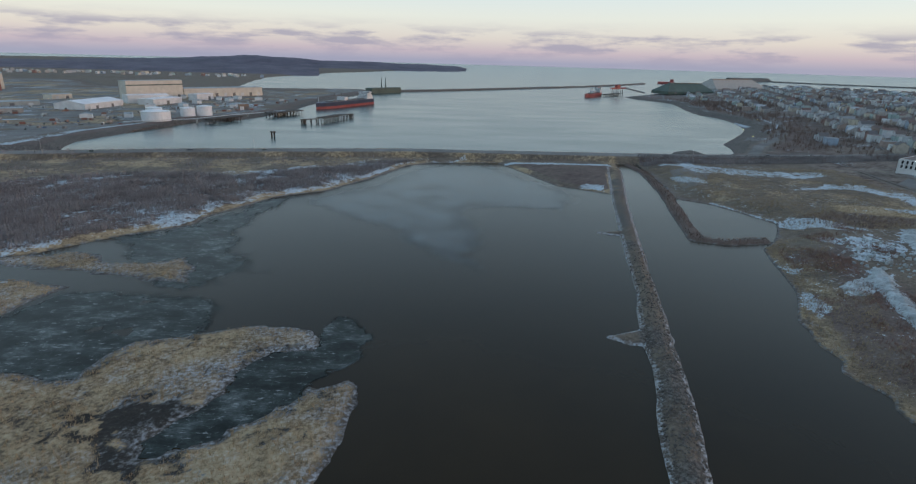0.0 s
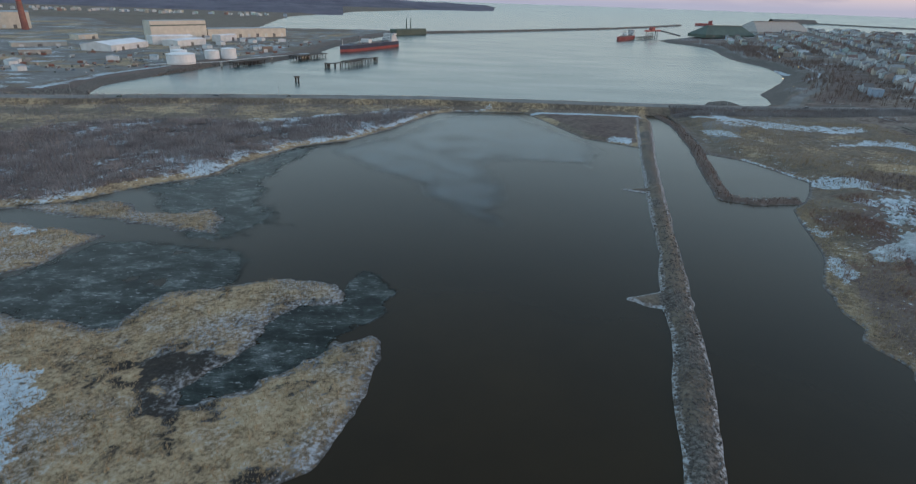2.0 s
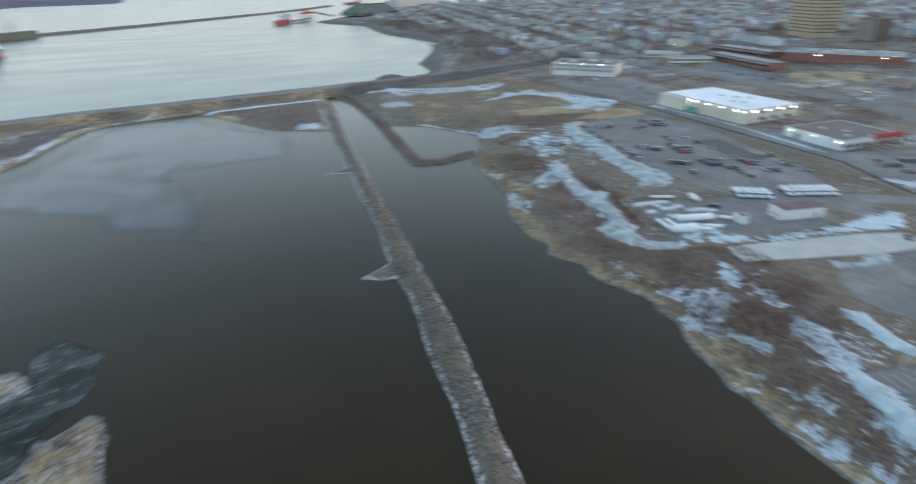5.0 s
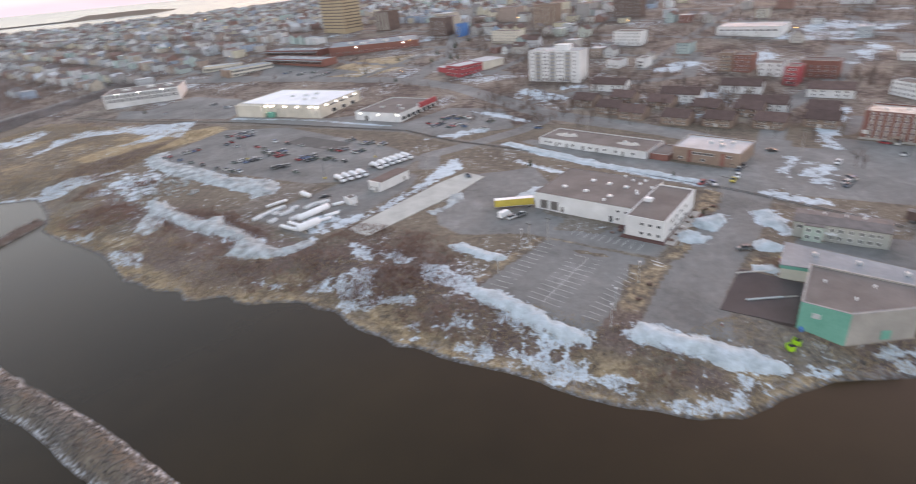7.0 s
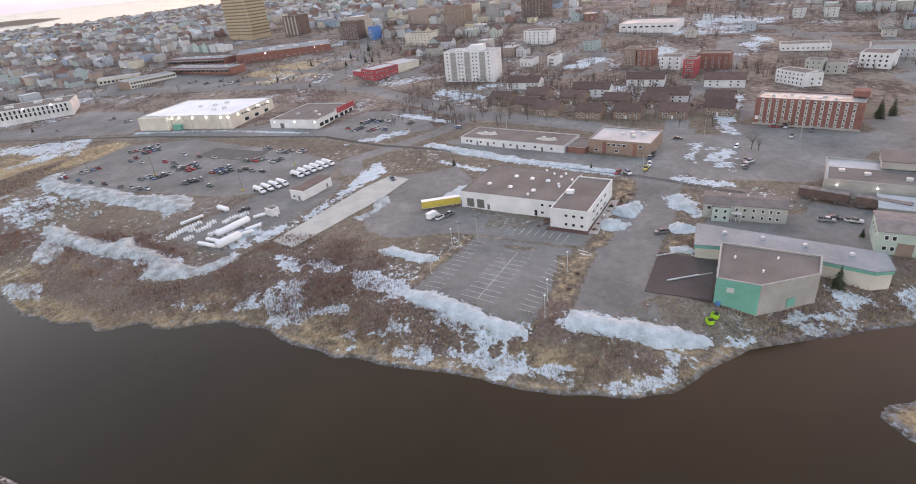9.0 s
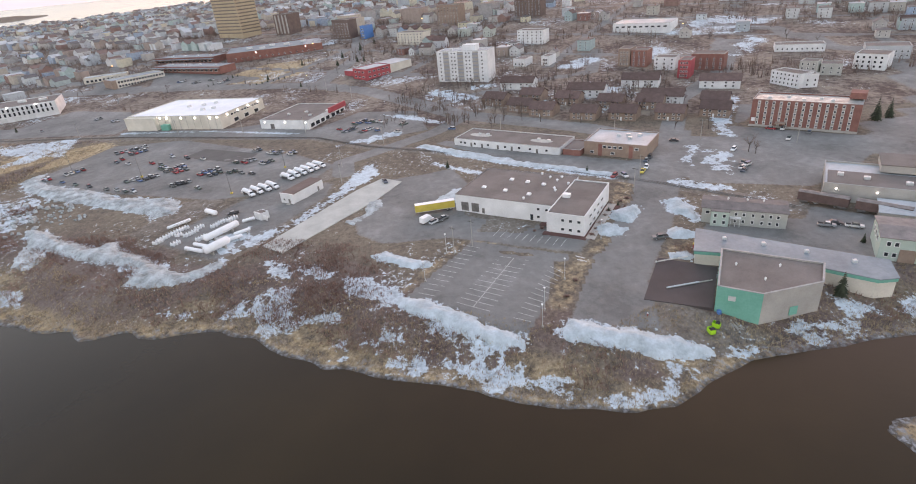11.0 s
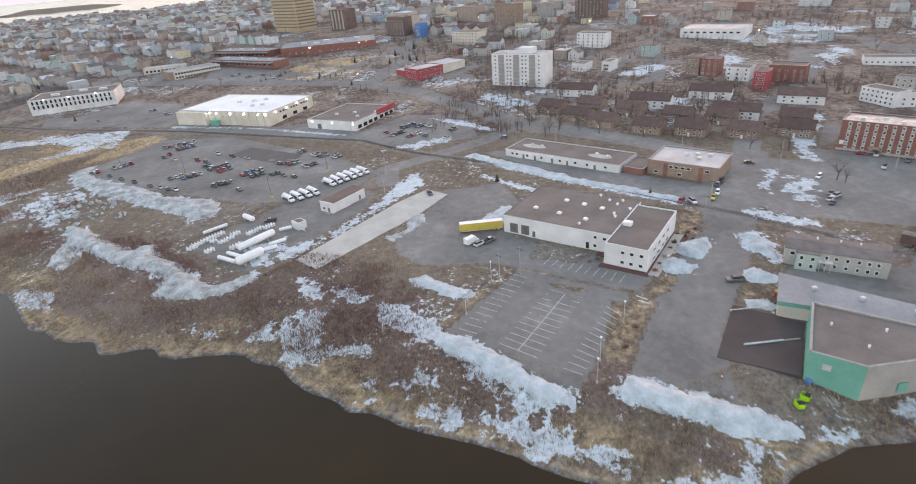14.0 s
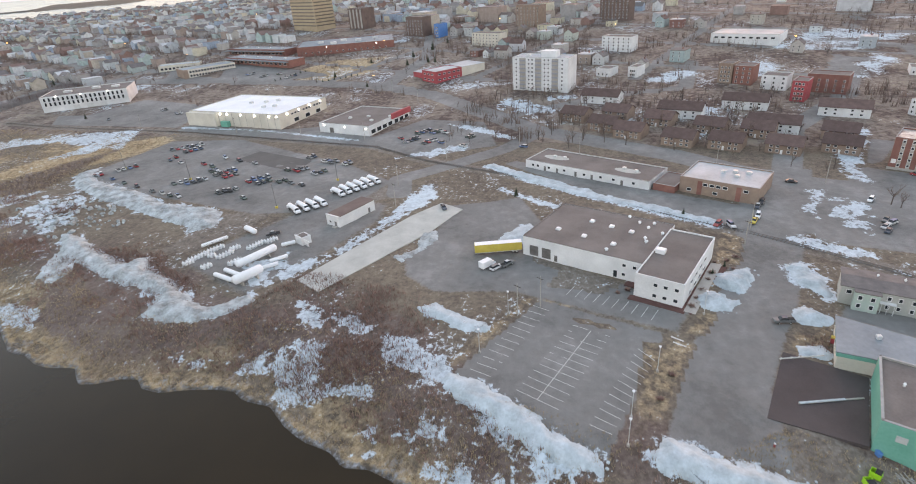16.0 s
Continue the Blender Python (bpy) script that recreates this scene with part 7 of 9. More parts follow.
def make_rail():
    ob = thing("railway_track", "railway track on timber sleepers in gravel", "railway", pose(0, 0, 0), kind="structure")
    bm, ties = bmesh.new(), bmesh.new()
    for (ax, ay), (bx, by) in zip(RAIL, RAIL[1:]):
        a, b = Vector((ax, ay, height_at(ax, ay) + 0.25)), Vector((bx, by, height_at(bx, by) + 0.25))
        side = Vector((-(b - a).y, (b - a).x, 0)).normalized()
        for s in (-0.72, 0.72):
            rod(bm, a + side * s, b + side * s, 0.09, sides=4)
        n = int((b - a).length / 1.2)
        for i in range(n):
            c = a + (b - a) * ((i + 0.5) / n) - Vector((0, 0, 0.16))
            rod(ties, c - side * 1.3, c + side * 1.3, 0.15, sides=4)
    part("rail", bm, STEEL, ob)
    part("sleepers", ties, SLEEPER, ob)
    for i in range(3):
        t = i * 17.5
        x, y = 201.0 - 0.56 * t, -92.0 - 0.83 * t
        car = thing("freight_wagon", "dark rusty covered freight wagon on the siding", "railway wagon", pose(x, y, height_at(x, y) + 0.3, 0, 0, 146), "freight wagons")
        part("body", box(-1.5, 1.5, -7.8, 7.8, 1.0, 4.0, 0.08), BROWN_SHINGLE, car)
        part("roof", gable_roof(3.0, 15.6, 4.0, 0.2, 0.05, 0.06, False), STEEL, car, at=pose(-1.5, -7.8, 0))
        for y2 in (-5.8, 5.8):
            part("bogie", box(-1.1, 1.1, y2 - 1.2, y2 + 1.2, 0.0, 0.95), STEEL, car)


make_rail()


def make_forecourt_bits():
    ob = thing("snow_edging", "low white concrete kerb with snow on the forecourt", "kerb", pose(147.5, -35.5, height_at(147.5, -35.5), 0, 0, -72))
    part("kerb", box(-7.2, 7.2, -0.22, 0.22, -0.3, 0.45, 0.08), CONCRETE, ob)
    part("snow_cap", box(-7.0, 3.0, -0.35, 0.3, 0.45, 0.62, 0.08), SNOW, ob, "thin strip of snow")
    ob = thing("white_barrier", "low white timber barrier at the forecourt edge", "barrier", pose(161.8, -33.2, height_at(161.8, -33.2), 0, 0, -73))
    for x in (-5, -2.5, 0, 2.5, 5):
        part("post", box(x - 0.1, x + 0.1, -0.1, 0.1, -0.3, 0.7), FRAME, ob)
    part("rail", box(-5.4, 5.4, -0.16, -0.1, 0.35, 0.7), FRAME, ob)
    ob = thing("blue_bin", "small blue plastic bin beside the green wall", "bin", pose(134.6, -40.2, height_at(134.6, -40.2), 0, 0, 20))
    part("body", box(-0.55, 0.55, -0.4, 0.4, 0, 0.95, 0.08), BLUE, ob)
    part("lid", box(-0.6, 0.6, -0.45, 0.45, 0.95, 1.05, 0.03), BLUE, ob)
    ob = thing("timber_heap", "loose heap of grey timber boards by the hall", "timber", pose(130.4, -43.5, height_at(130.4, -43.5), 0, 0, 30))
    rng = random.Random(2)
    for k in range(7):
        part("board", box(-1.8, 1.8, -0.12, 0.12, 0.05 + k * 0.06, 0.12 + k * 0.06), CONCRETE, ob, at=pose(rng.uniform(-0.5, 0.5), rng.uniform(-0.6, 0.6), 0, 0, rng.uniform(-3, 3), rng.uniform(-40, 40)))
    ob = thing("red_sign", "small red and yellow sign box by the store", "sign", pose(169.5, -41.6, height_at(169.5, -41.6), 0, 0, -20))
    part("box", box(-0.5, 0.5, -0.4, 0.4, 0.0, 1.5, 0.05), RED_PAINT, ob)
    part("top", box(-0.55, 0.55, -0.45, 0.45, 1.5, 1.9, 0.05), YELLOW, ob)


make_forecourt_bits()


def make_shrubs():
    """Dark red clipped shrubs in the beds round the office."""
    rng = random.Random(6)
    bm = bmesh.new()
    for _ in range(22):
        a = Vector((rng.uniform(-1, 1), rng.uniform(-1, 1), 0)).normalized() * rng.uniform(0.1, 0.9)
        for _ in range(9):
            way = Vector((rng.uniform(-1, 1), rng.uniform(-1, 1), rng.uniform(0.3, 1.2))).normalized()
            tip = a + way * rng.uniform(0.5, 1.1)
            side = Vector((-way.y, way.x, 0)) * 0.09
            v = [bm.verts.new(p) for p in (a - side, a + side, tip)]
            bm.faces.new(v)
    mesh = finish(bm, "foliage", RED_TWIG)
    for i, (x, y) in enumerate(((180.5, -10.6), (185, -12.2), (190, -14), (186.6, 7.0), (196, -16.2), (207, -19.4), (209, -23.5), (204, -24.6), (212, -26.4), (200.5, -17.8), (184.5, 9.6))):
        ob = thing("shrub", "low dark reddish bare shrub in a planting bed", "shrub", pose(x, y, height_at(x, y), 0, 0, 50 * i), "office shrubs")
        ob.scale = (rng.uniform(0.8, 1.3),) * 2 + (rng.uniform(0.7, 1.0),)
        part("foliage", mesh, None, ob)
    for x, y in ((150, -3.2), (141, -0.4)):
        ob = thing("shrub", "thin bare sapling on the grass verge", "shrub", pose(x, y, height_at(x, y), 0, 0, 30 * x), "verge saplings")
        ob.scale = (1.1, 0.9, 0.8)
        part("foliage", mesh, None, ob)


make_shrubs()


def make_fences():
    def fence(label, line, step, high):
        ob = thing("wire_fence", label, "fence", pose(0, 0, 0))
        pts = [Vector(p) for p in line]
        for a, b in zip(pts, pts[1:]):
            n = max(1, int((b - a).length / step))
            for i in range(n + 1):
                p = a + (b - a) * (i / n)
                bm = bmesh.new()
                rod(bm, (p.x, p.y, height_at(p.x, p.y) - 0.3), (p.x, p.y, height_at(p.x, p.y) + high), 0.05, sides=5)
                part("post", bm, STEEL, ob)
            bm = bmesh.new()
            for z in (0.5, high * 0.75, high):
                for i in range(n):
                    p, q = a + (b - a) * (i / n), a + (b - a) * ((i + 1) / n)
                    rod(bm, (p.x, p.y, height_at(p.x, p.y) + z - 0.05), (q.x, q.y, height_at(q.x, q.y) + z - 0.05), 0.03, sides=3)
            tagged(part("rail", bm, STEEL, ob), "thin steel wires", kind="stuff")
    fence("rusty wire fence round the gas yard", [(163, 122), (180, 162), (201, 152)], 4.0, 2.0)
    fence("low post fence along the car park verge", [(141, 53), (179, 36)], 4.0, 1.2)
    fence("low post fence behind the snow bank", [(124, -2), (117.5, -10), (114, -18)], 3.0, 0.9)


make_fences()


# ---------------------------------------------------------------- houses and the town
def make_house(kind, w, d, h, roof, panes):
    ob = thing("town_house", {"gable": "timber-sided town house with dark pitched roof", "flat": "flat-roofed three-storey town house with painted siding", "hip": "square town house with low hipped roof"}[kind], "house", pose(0, 0, -80), "town houses")
    if kind == "gable":
        part("wall", gable_walls(w, d, h, 0.75, False), HOUSE_PAINT, ob)
        part("roof", gable_roof(w, d, h, 0.75, 0.3, 0.2, False), roof, ob)
    elif kind == "flat":
        part("wall", box(0, w, 0, d, -2.5, h), HOUSE_PAINT, ob)
        part("roof", box(-0.25, w + 0.25, -0.25, d + 0.25, h, h + 0.3), roof, ob)
    else:
        part("wall", box(0, w, 0, d, -2.5, h), HOUSE_PAINT, ob)
        part("roof", hip_roof(w, d, h, 1.8), roof, ob)
    part("chimney", box(w * 0.6, w * 0.6 + 0.7, d * 0.55, d * 0.55 + 0.7, h - 0.5, h + (3.4 if kind == "gable" else 1.6)), BRICK, ob)
    if panes:
        zs = [1.0 + k * 2.6 for k in range(int(h / 2.7))]
        for z in zs:
            for x in (w * 0.18, w * 0.62):
                part("window", window_of(1.1, 1.5), None, ob, at=pose(x, -0.02, z))
            for y in (d * 0.3, d * 0.75):
                part("window", window_of(1.1, 1.5), None, ob, at=pose(-0.02, y, z, 0, 0, -90))
    return ob


DETAIL["panes"] = False
PROTOTYPES = [make_house("gable", 9, 12, 6.2, SHINGLE, True), make_house("flat", 11, 15, 8.6, TAR_ROOF, True), make_house("gable", 7, 9, 4.6, SHINGLE, True), make_house("flat", 11, 12, 7.6, PALE_ROOF, True), make_house("hip", 9, 9, 5.4, SHINGLE, True), make_house("gable", 9, 13, 7.4, BROWN_SHINGLE, True)]
KEEP_OUT = [(510, 400, 34), (530, 455, 34), (545, 365, 56), (590, 395, 56), (620, 305, 70), (475, 150, 36), (520, 265, 60), (607, 140, 22), (566, 16, 20), (400, 445, 50), (448, 70, 40), (380, 260, 62), (355, 165, 46), (405, 440, 62), (480, 160, 42), (540, 420, 75), (590, 350, 80), (670, 330, 75), (725, 415, 60), (740, 335, 40), (600, -85, 55), (380, -150, 36), (410, -205, 26), (450, -80, 40), (560, 245, 75), (505, 330, 50), (470, -185, 26), (440, -214, 26)]
rng = random.Random(21)
first_use = set()
far_walls, far_roofs = ([], []), ([], [])


def town_ok(x, y):
    p, q = np.array([float(x)]), np.array([float(y)])
    if x - 330 - max(0, y - 600) * 0.22 < (105 if y < 520 else 90) or height_at(x, y) < 3:
        return False
    if x < 520 and 140 < y < 470 or x < 470 and y < 530:
        return False
    if any((x - a) ** 2 + (y - b) ** 2 < r * r for a, b, r in KEEP_OUT):
        return False
    if 455 < x < 900 and -270 < y < 70 - (x - 455) * 0.05 and rng.random() < 0.76:
        return False
    return inside(p, q, CITY)[0] > (90 if y > 560 else 26)


def box_arrays(store, m, w, d, z0, z1, top=None):
    verts, faces = store
    n = len(verts)
    pts = [(0, 0, z0), (w, 0, z0), (w, d, z0), (0, d, z0), (0, 0, z1), (w, 0, z1), (w, d, z1), (0, d, z1)]
    quads = [(0, 1, 5, 4), (1, 2, 6, 5), (2, 3, 7, 6), (3, 0, 4, 7), (4, 5, 6, 7)]
    if top:
        pts += [(w / 2, 0, z1 + top), (w / 2, d, z1 + top)]
        quads = quads[:4] + [(4, 5, 8), (7, 9, 6)]
    verts += [tuple(m @ Vector(p)) for p in pts]
    faces += [tuple(n + i for i in f) for f in quads]


def roof_arrays(store, m, w, d, z1, top):
    verts, faces = store
    n = len(verts)
    o = 0.35
    verts += [tuple(m @ Vector(p)) for p in ((-o, -o, z1 - 0.2), (w / 2, -o, z1 + top + 0.12), (w / 2, d + o, z1 + top + 0.12), (-o, d + o, z1 - 0.2), (w + o, -o, z1 - 0.2), (w + o, d + o, z1 - 0.2))]
    faces += [(n, n + 1, n + 2, n + 3), (n + 1, n + 4, n + 5, n + 2)]


near_count = 0
for i in range(-3, 24):
    for j in range(-9, 18):
        a0, c0 = 19 + 78 * i, 47 + 118 * j
        for k in range(9):
            for side in (-1, 1):
                along, across = a0 + side * 13.5 + rng.uniform(-2, 2), c0 + 8 + k * 12.6 + rng.uniform(-1, 1)
                x, y = 0.94 * along + 0.342 * across, -0.342 * along + 0.94 * across
                r = math.hypot(x, y)
                if r > 2300 or y < -500 or (y < 200 and r > 1500) or rng.random() < 0.22 or not town_ok(x, y):
                    continue
                z = height_at(x, y)
                turn = TURN + rng.choice((0, 0, 90)) + rng.uniform(-4, 4)
                if r < 690 and near_count < 300:
                    near_count += 1
                    n = rng.randrange(6)
                    m = pose(x, y, z, 0, 0, turn)
                    if n in first_use:
                        copy_thing(PROTOTYPES[n], m)
                    else:
                        first_use.add(n)
                        PROTOTYPES[n].matrix_basis = m
                elif rng.random() < (0.9 if r < 1200 else 0.75):
                    w, d, h = rng.uniform(8, 12), rng.uniform(9, 16), rng.uniform(5, 9)
                    if y < 330 and rng.random() < 0.10:
                        w, d, h = rng.uniform(16, 34), rng.uniform(14, 24), rng.uniform(9, 20)
                    m = pose(x, y, z, 0, 0, turn)
                    if h < 9 and rng.random() < 0.6:
                        box_arrays(far_walls, m, w, d, -3, h, w * 0.33)
                        roof_arrays(far_roofs, m, w, d, h, w * 0.33)
                    else:
                        box_arrays(far_walls, m, w, d, -3, h)
                        n = len(far_roofs[0])
                        far_roofs[0].extend(tuple(m @ Vector(p)) for p in ((-0.2, -0.2, h + 0.15), (w + 0.2, -0.2, h + 0.15), (w + 0.2, d + 0.2, h + 0.15), (-0.2, d + 0.2, h + 0.15)))
                        far_roofs[1].append((n, n + 1, n + 2, n + 3))
for n, ob in enumerate(PROTOTYPES):
    if n not in first_use:
        ob.matrix_basis = pose(620 + 14 * n, 560, height_at(620 + 14 * n, 560))


def island_palette(name, colours, windows=False):
    mat, tree, shader = material(name, 0.8)
    geo = tree.nodes.new("ShaderNodeNewGeometry")
    ramp = ramp_node(tree, [(i / len(colours), c) for i, c in enumerate(colours)], False)
    tree.links.new(geo.outputs["Random Per Island"], ramp.inputs[0])
    worn = ramp_node(tree, [(0.35, (0.7,) * 3), (0.65, (1.0,) * 3)])
    tree.links.new(noise_at(tree, 0.3, 4.0), worn.inputs[0])
    tree.links.new(mix_node(tree, "MULTIPLY", 0.7, ramp.outputs[0], worn.outputs[0]).outputs[2], shader.inputs["Base Color"])
    return mat


# pale wall and roof colours, lightened further for distance haze
FAR_WALL = island_palette("far_town_walls", [(0.68, 0.70, 0.71), (0.44, 0.55, 0.53), (0.36, 0.44, 0.54), (0.62, 0.58, 0.46), (0.58, 0.62, 0.63), (0.48, 0.51, 0.52), (0.38, 0.31, 0.27), (0.46, 0.50, 0.53), (0.42, 0.49, 0.48), (0.28, 0.18, 0.155), (0.50, 0.48, 0.45), (0.66, 0.66, 0.65), (0.38, 0.37, 0.36), (0.50, 0.45, 0.38), (0.56, 0.57, 0.59)])
FAR_ROOF = island_palette("far_town_roofs", [(0.17, 0.155, 0.15), (0.23, 0.205, 0.195), (0.19, 0.155, 0.14), (0.32, 0.33, 0.34), (0.15, 0.14, 0.14), (0.22, 0.15, 0.13), (0.52, 0.55, 0.57)])


def joined(name, label, category, store, mat):
    mesh = bpy.data.meshes.new(name)
    mesh.from_pydata(store[0], [], store[1])
    mesh.materials.append(mat)
    mesh.update()
    return mesh


town = thing("distant_town", "crowded distant hillside town of small mixed houses", "town", pose(0, 0, 0), kind="stuff")
part("walls", joined("walls", "", "", far_walls, FAR_WALL), None, town)
part("roofs", joined("roofs", "", "", far_roofs, FAR_ROOF), None, town)


def make_duplexes():
    """Tan brick duplexes across the main road, with brown roofs."""
    def one(w, d, h, wall, name, label, pitch):
        ob = thing(name, label, "house", pose(0, 0, -80), "brick duplexes")
        part("wall", gable_walls(w, d, h, pitch), wall, ob)
        part("roof", gable_roof(w, d, h, pitch, 0.6, 0.2), BROWN_SHINGLE, ob)
        for z in (0.9, 3.0):
            for x in (w * 0.12, w * 0.3, w * 0.62, w * 0.8):
                part("window", window_of(1.4, 1.2), None, ob, at=pose(x, -0.02, z))
        part("door", box(w * 0.44, w * 0.44 + 1.0, -0.06, 0.02, 0, 2.1), FRAME, ob)
        return ob

    def spread(ob, spots, turn):
        for i, (x, y) in enumerate(spots):
            m = pose(x, y, height_at(x, y), 0, 0, turn)
            if i:
                copy_thing(ob, m)
            else:
                ob.matrix_basis = m

    spread(one(15, 13, 4.6, TAN_BRICK, "duplex_house", "two-storey tan brick duplex with brown gabled roof", 0.5), [(354, 29), (342.5, 15), (331, -9), (326.5, -30.5), (322, -55), (323.5, -79), (377, 22), (364, -1), (352, -26), (346, -48), (372, 46), (344, -84)], -112)
    long_row = one(24, 13, 5.0, WHITE_WALL, "row_house", "long white-gabled row house with brown roof", 0.5)
    spread(long_row, [(381, -9), (356, -52.6), (412, 37), (399, -46), (385, -93)], -107)


make_duplexes()


# ---------------------------------------------------------------- trees and brush
def tree_meshes(seed, tall):
    rng = random.Random(seed)
    trunk, crown = bmesh.new(), bmesh.new()

    def grow(bm, a, way, length, r, depth):
        b = a + way * length
        rod(bm if depth < 2 else crown, a, b, r, r * 0.6, 4 if depth < 2 else 3, False)
        if depth == 4:
            return
        for _ in range(3 if depth else 5):
            turn = Vector((rng.uniform(-1, 1), rng.uniform(-1, 1), rng.uniform(0.0, 0.9)))
            grow(bm, a + way * length * rng.uniform(0.55, 1.0), (way * 0.7 + turn * 0.75).normalized(), length * rng.uniform(0.5, 0.72), r * 0.5, depth + 1)

    grow(trunk, Vector((0, 0, -0.3)), Vector((0, 0, 1)), tall * 0.36, tall * 0.022, 0)
    return finish(trunk, "trunk", BARK), finish(crown, "crown", TWIG)


def make_trees():
    rng = random.Random(8)
    kinds = [tree_meshes(s, t) for s, t in ((1, 9), (2, 11), (3, 7.5))]
    spots = [(262, -86), (259, -88), (356, 70), (345, 48), (338, 30), (330, 8), (322, -15), (312, -40), (302, -62), (364, 20), (352, -2), (345, -25), (335, -48), (380, 48), (392, 20), (384, -12), (372, -38), (362, -62), (300, -78), (296, -74), (420, 92), (428, 60), (425, 110), (398, 92), (402, 118)]
    for _ in range(190):
        spots.append((rng.uniform(322, 430), rng.uniform(-80, 110)))
    for _ in range(150):
        spots.append((rng.uniform(480, 760), rng.uniform(-220, 620)))
    for _ in range(10):
        spots.append((rng.uniform(440, 480), rng.uniform(300, 560)))
    for x, y in spots:
        trunk, crown = kinds[rng.randrange(3)]
        ob = thing("bare_tree", "leafless brown tree with fine branching crown", "tree", pose(x, y, height_at(x, y), 0, 0, rng.uniform(0, 360)), "bare town trees")
        ob.scale = (rng.uniform(0.75, 1.15) * (1.7 if x < 265 else 1.0),) * 3
        part("trunk", trunk, None, ob)
        part("crown", crown, None, ob)
    # conifers
    def conifer(seed, tall):
        rng = random.Random(seed)
        bm, stem = bmesh.new(), bmesh.new()
        rod(stem, (0, 0, -0.3), (0, 0, tall * 0.95), tall * 0.025, tall * 0.006, 6)
        n = 13
        for k in range(n):
            z = tall * (0.08 + 0.9 * k / n)
            reach = tall * 0.26 * (1 - k / n) + 0.15
            for i in range(9):
                a = 2 * math.pi * (i + rng.random()) / 9
                tip = Vector((math.cos(a) * reach * rng.uniform(0.75, 1.15), math.sin(a) * reach * rng.uniform(0.75, 1.15), z - reach * 0.25))
                side = Vector((-math.sin(a), math.cos(a), 0)) * reach * 0.26
                root = Vector((0, 0, z + reach * 0.22))
                mid = root.lerp(tip, 0.6)
                v = [bm.verts.new(p) for p in (root, mid + side, tip, mid - side, mid + Vector((0, 0, reach * 0.1)))]
                for f in ((0, 1, 4), (1, 2, 4), (2, 3, 4), (3, 0, 4)):
                    bm.faces.new([v[q] for q in f])
        return finish(stem, "trunk", BARK), finish(bm, "crown", NEEDLE)
    firs = [conifer(1, 8), conifer(2, 5.5)]
    for x, y, k, s in ((143.5, -73.5, 0, 1.0), (147, -76, 1, 0.8), (302, -157, 0, 1.5), (306, -165, 0, 1.3), (255, 52, 1, 0.8), (243, -13, 1, 0.6), (200, -18, 1, 0.35), (205, -22, 1, 0.4), (560, 205, 0, 1.0), (540, 240, 1, 1.2), (590, 195, 0, 1.2), (620, 188, 0, 0.9), (460, 210, 1, 0.9), (368, 404, 1, 0.9), (172, -92, 1, 0.6), (478, 560, 0, 0.9), (486, 548, 1, 1.0), (491, 254, 0, 0.8), (529, 200, 0, 0.9), (538, 183, 0, 0.9), (538.5, 176.5, 0, 0.8), *[(481 + 5.3 * i, 308 - 2.1 * i, 1, 0.55 + 0.07 * (i % 3)) for i in range(7)], *[(476 + 3.4 * i, 258.5 - 3.9 * i, 1, 0.5 + 0.07 * (i % 3)) for i in range(7)]):
        ob = thing("conifer", "dark green conifer with layered branches", "tree", pose(x, y, height_at(x, y), 0, 0, 40 * x), "dark conifers")
        ob.scale = (s,) * 3
        part("trunk", firs[k][0], None, ob)
        part("crown", firs[k][1], None, ob)


make_trees()


def scatter(name, label, category, mat, count, region, chance, size, blades, spread, seed, flatness=1.0):
    """Thin upright tufts over a region, joined into one mesh."""
    rng = np.random.RandomState(seed)
    x0, x1, y0, y1 = region
    x, y = rng.uniform(x0, x1, count * 8), rng.uniform(y0, y1, count * 8)
    z = land_height(x, y)
    keep = (rng.rand(len(x)) < chance(x, y)) & (z > 0.25)
    x, y, z = x[keep][:count], y[keep][:count], z[keep][:count]
    n = len(x)
    if not n:
        return
    verts = np.zeros((n, blades, 3, 3), np.float32)
    tall = rng.uniform(size[0], size[1], (n, blades))
    angle = rng.uniform(0, 2 * np.pi, (n, blades))
    lean = rng.uniform(0.1, 1.0, (n, blades)) * spread
    wide = rng.uniform(0.04, 0.10, (n, blades)) * (size[1] ** 0.5)
    bx = x[:, None] + rng.uniform(-1, 1, (n, blades)) * spread * 0.6
    by = y[:, None] + rng.uniform(-1, 1, (n, blades)) * spread * 0.6
    for q, s in ((0, -1), (1, 1)):
        verts[:, :, q, 0] = bx - np.sin(angle) * wide * s
        verts[:, :, q, 1] = by + np.cos(angle) * wide * s
        verts[:, :, q, 2] = z[:, None] - 0.1
    verts[:, :, 2, 0] = bx + np.cos(angle) * lean
    verts[:, :, 2, 1] = by + np.sin(angle) * lean
    verts[:, :, 2, 2] = z[:, None] + tall * flatness
    total = n * blades
    mesh = bpy.data.meshes.new(name)
    mesh.vertices.add(total * 3)
    mesh.vertices.foreach_set("co", verts.ravel())
    mesh.loops.add(total * 3)
    mesh.loops.foreach_set("vertex_index", np.arange(total * 3, dtype=np.int32))
    mesh.polygons.add(total)
    mesh.polygons.foreach_set("loop_start", np.arange(0, total * 3, 3, dtype=np.int32))
    mesh.update(calc_edges=True)
    mesh.materials.append(mat)
    tagged(new(name, mesh), label, category, kind="stuff")


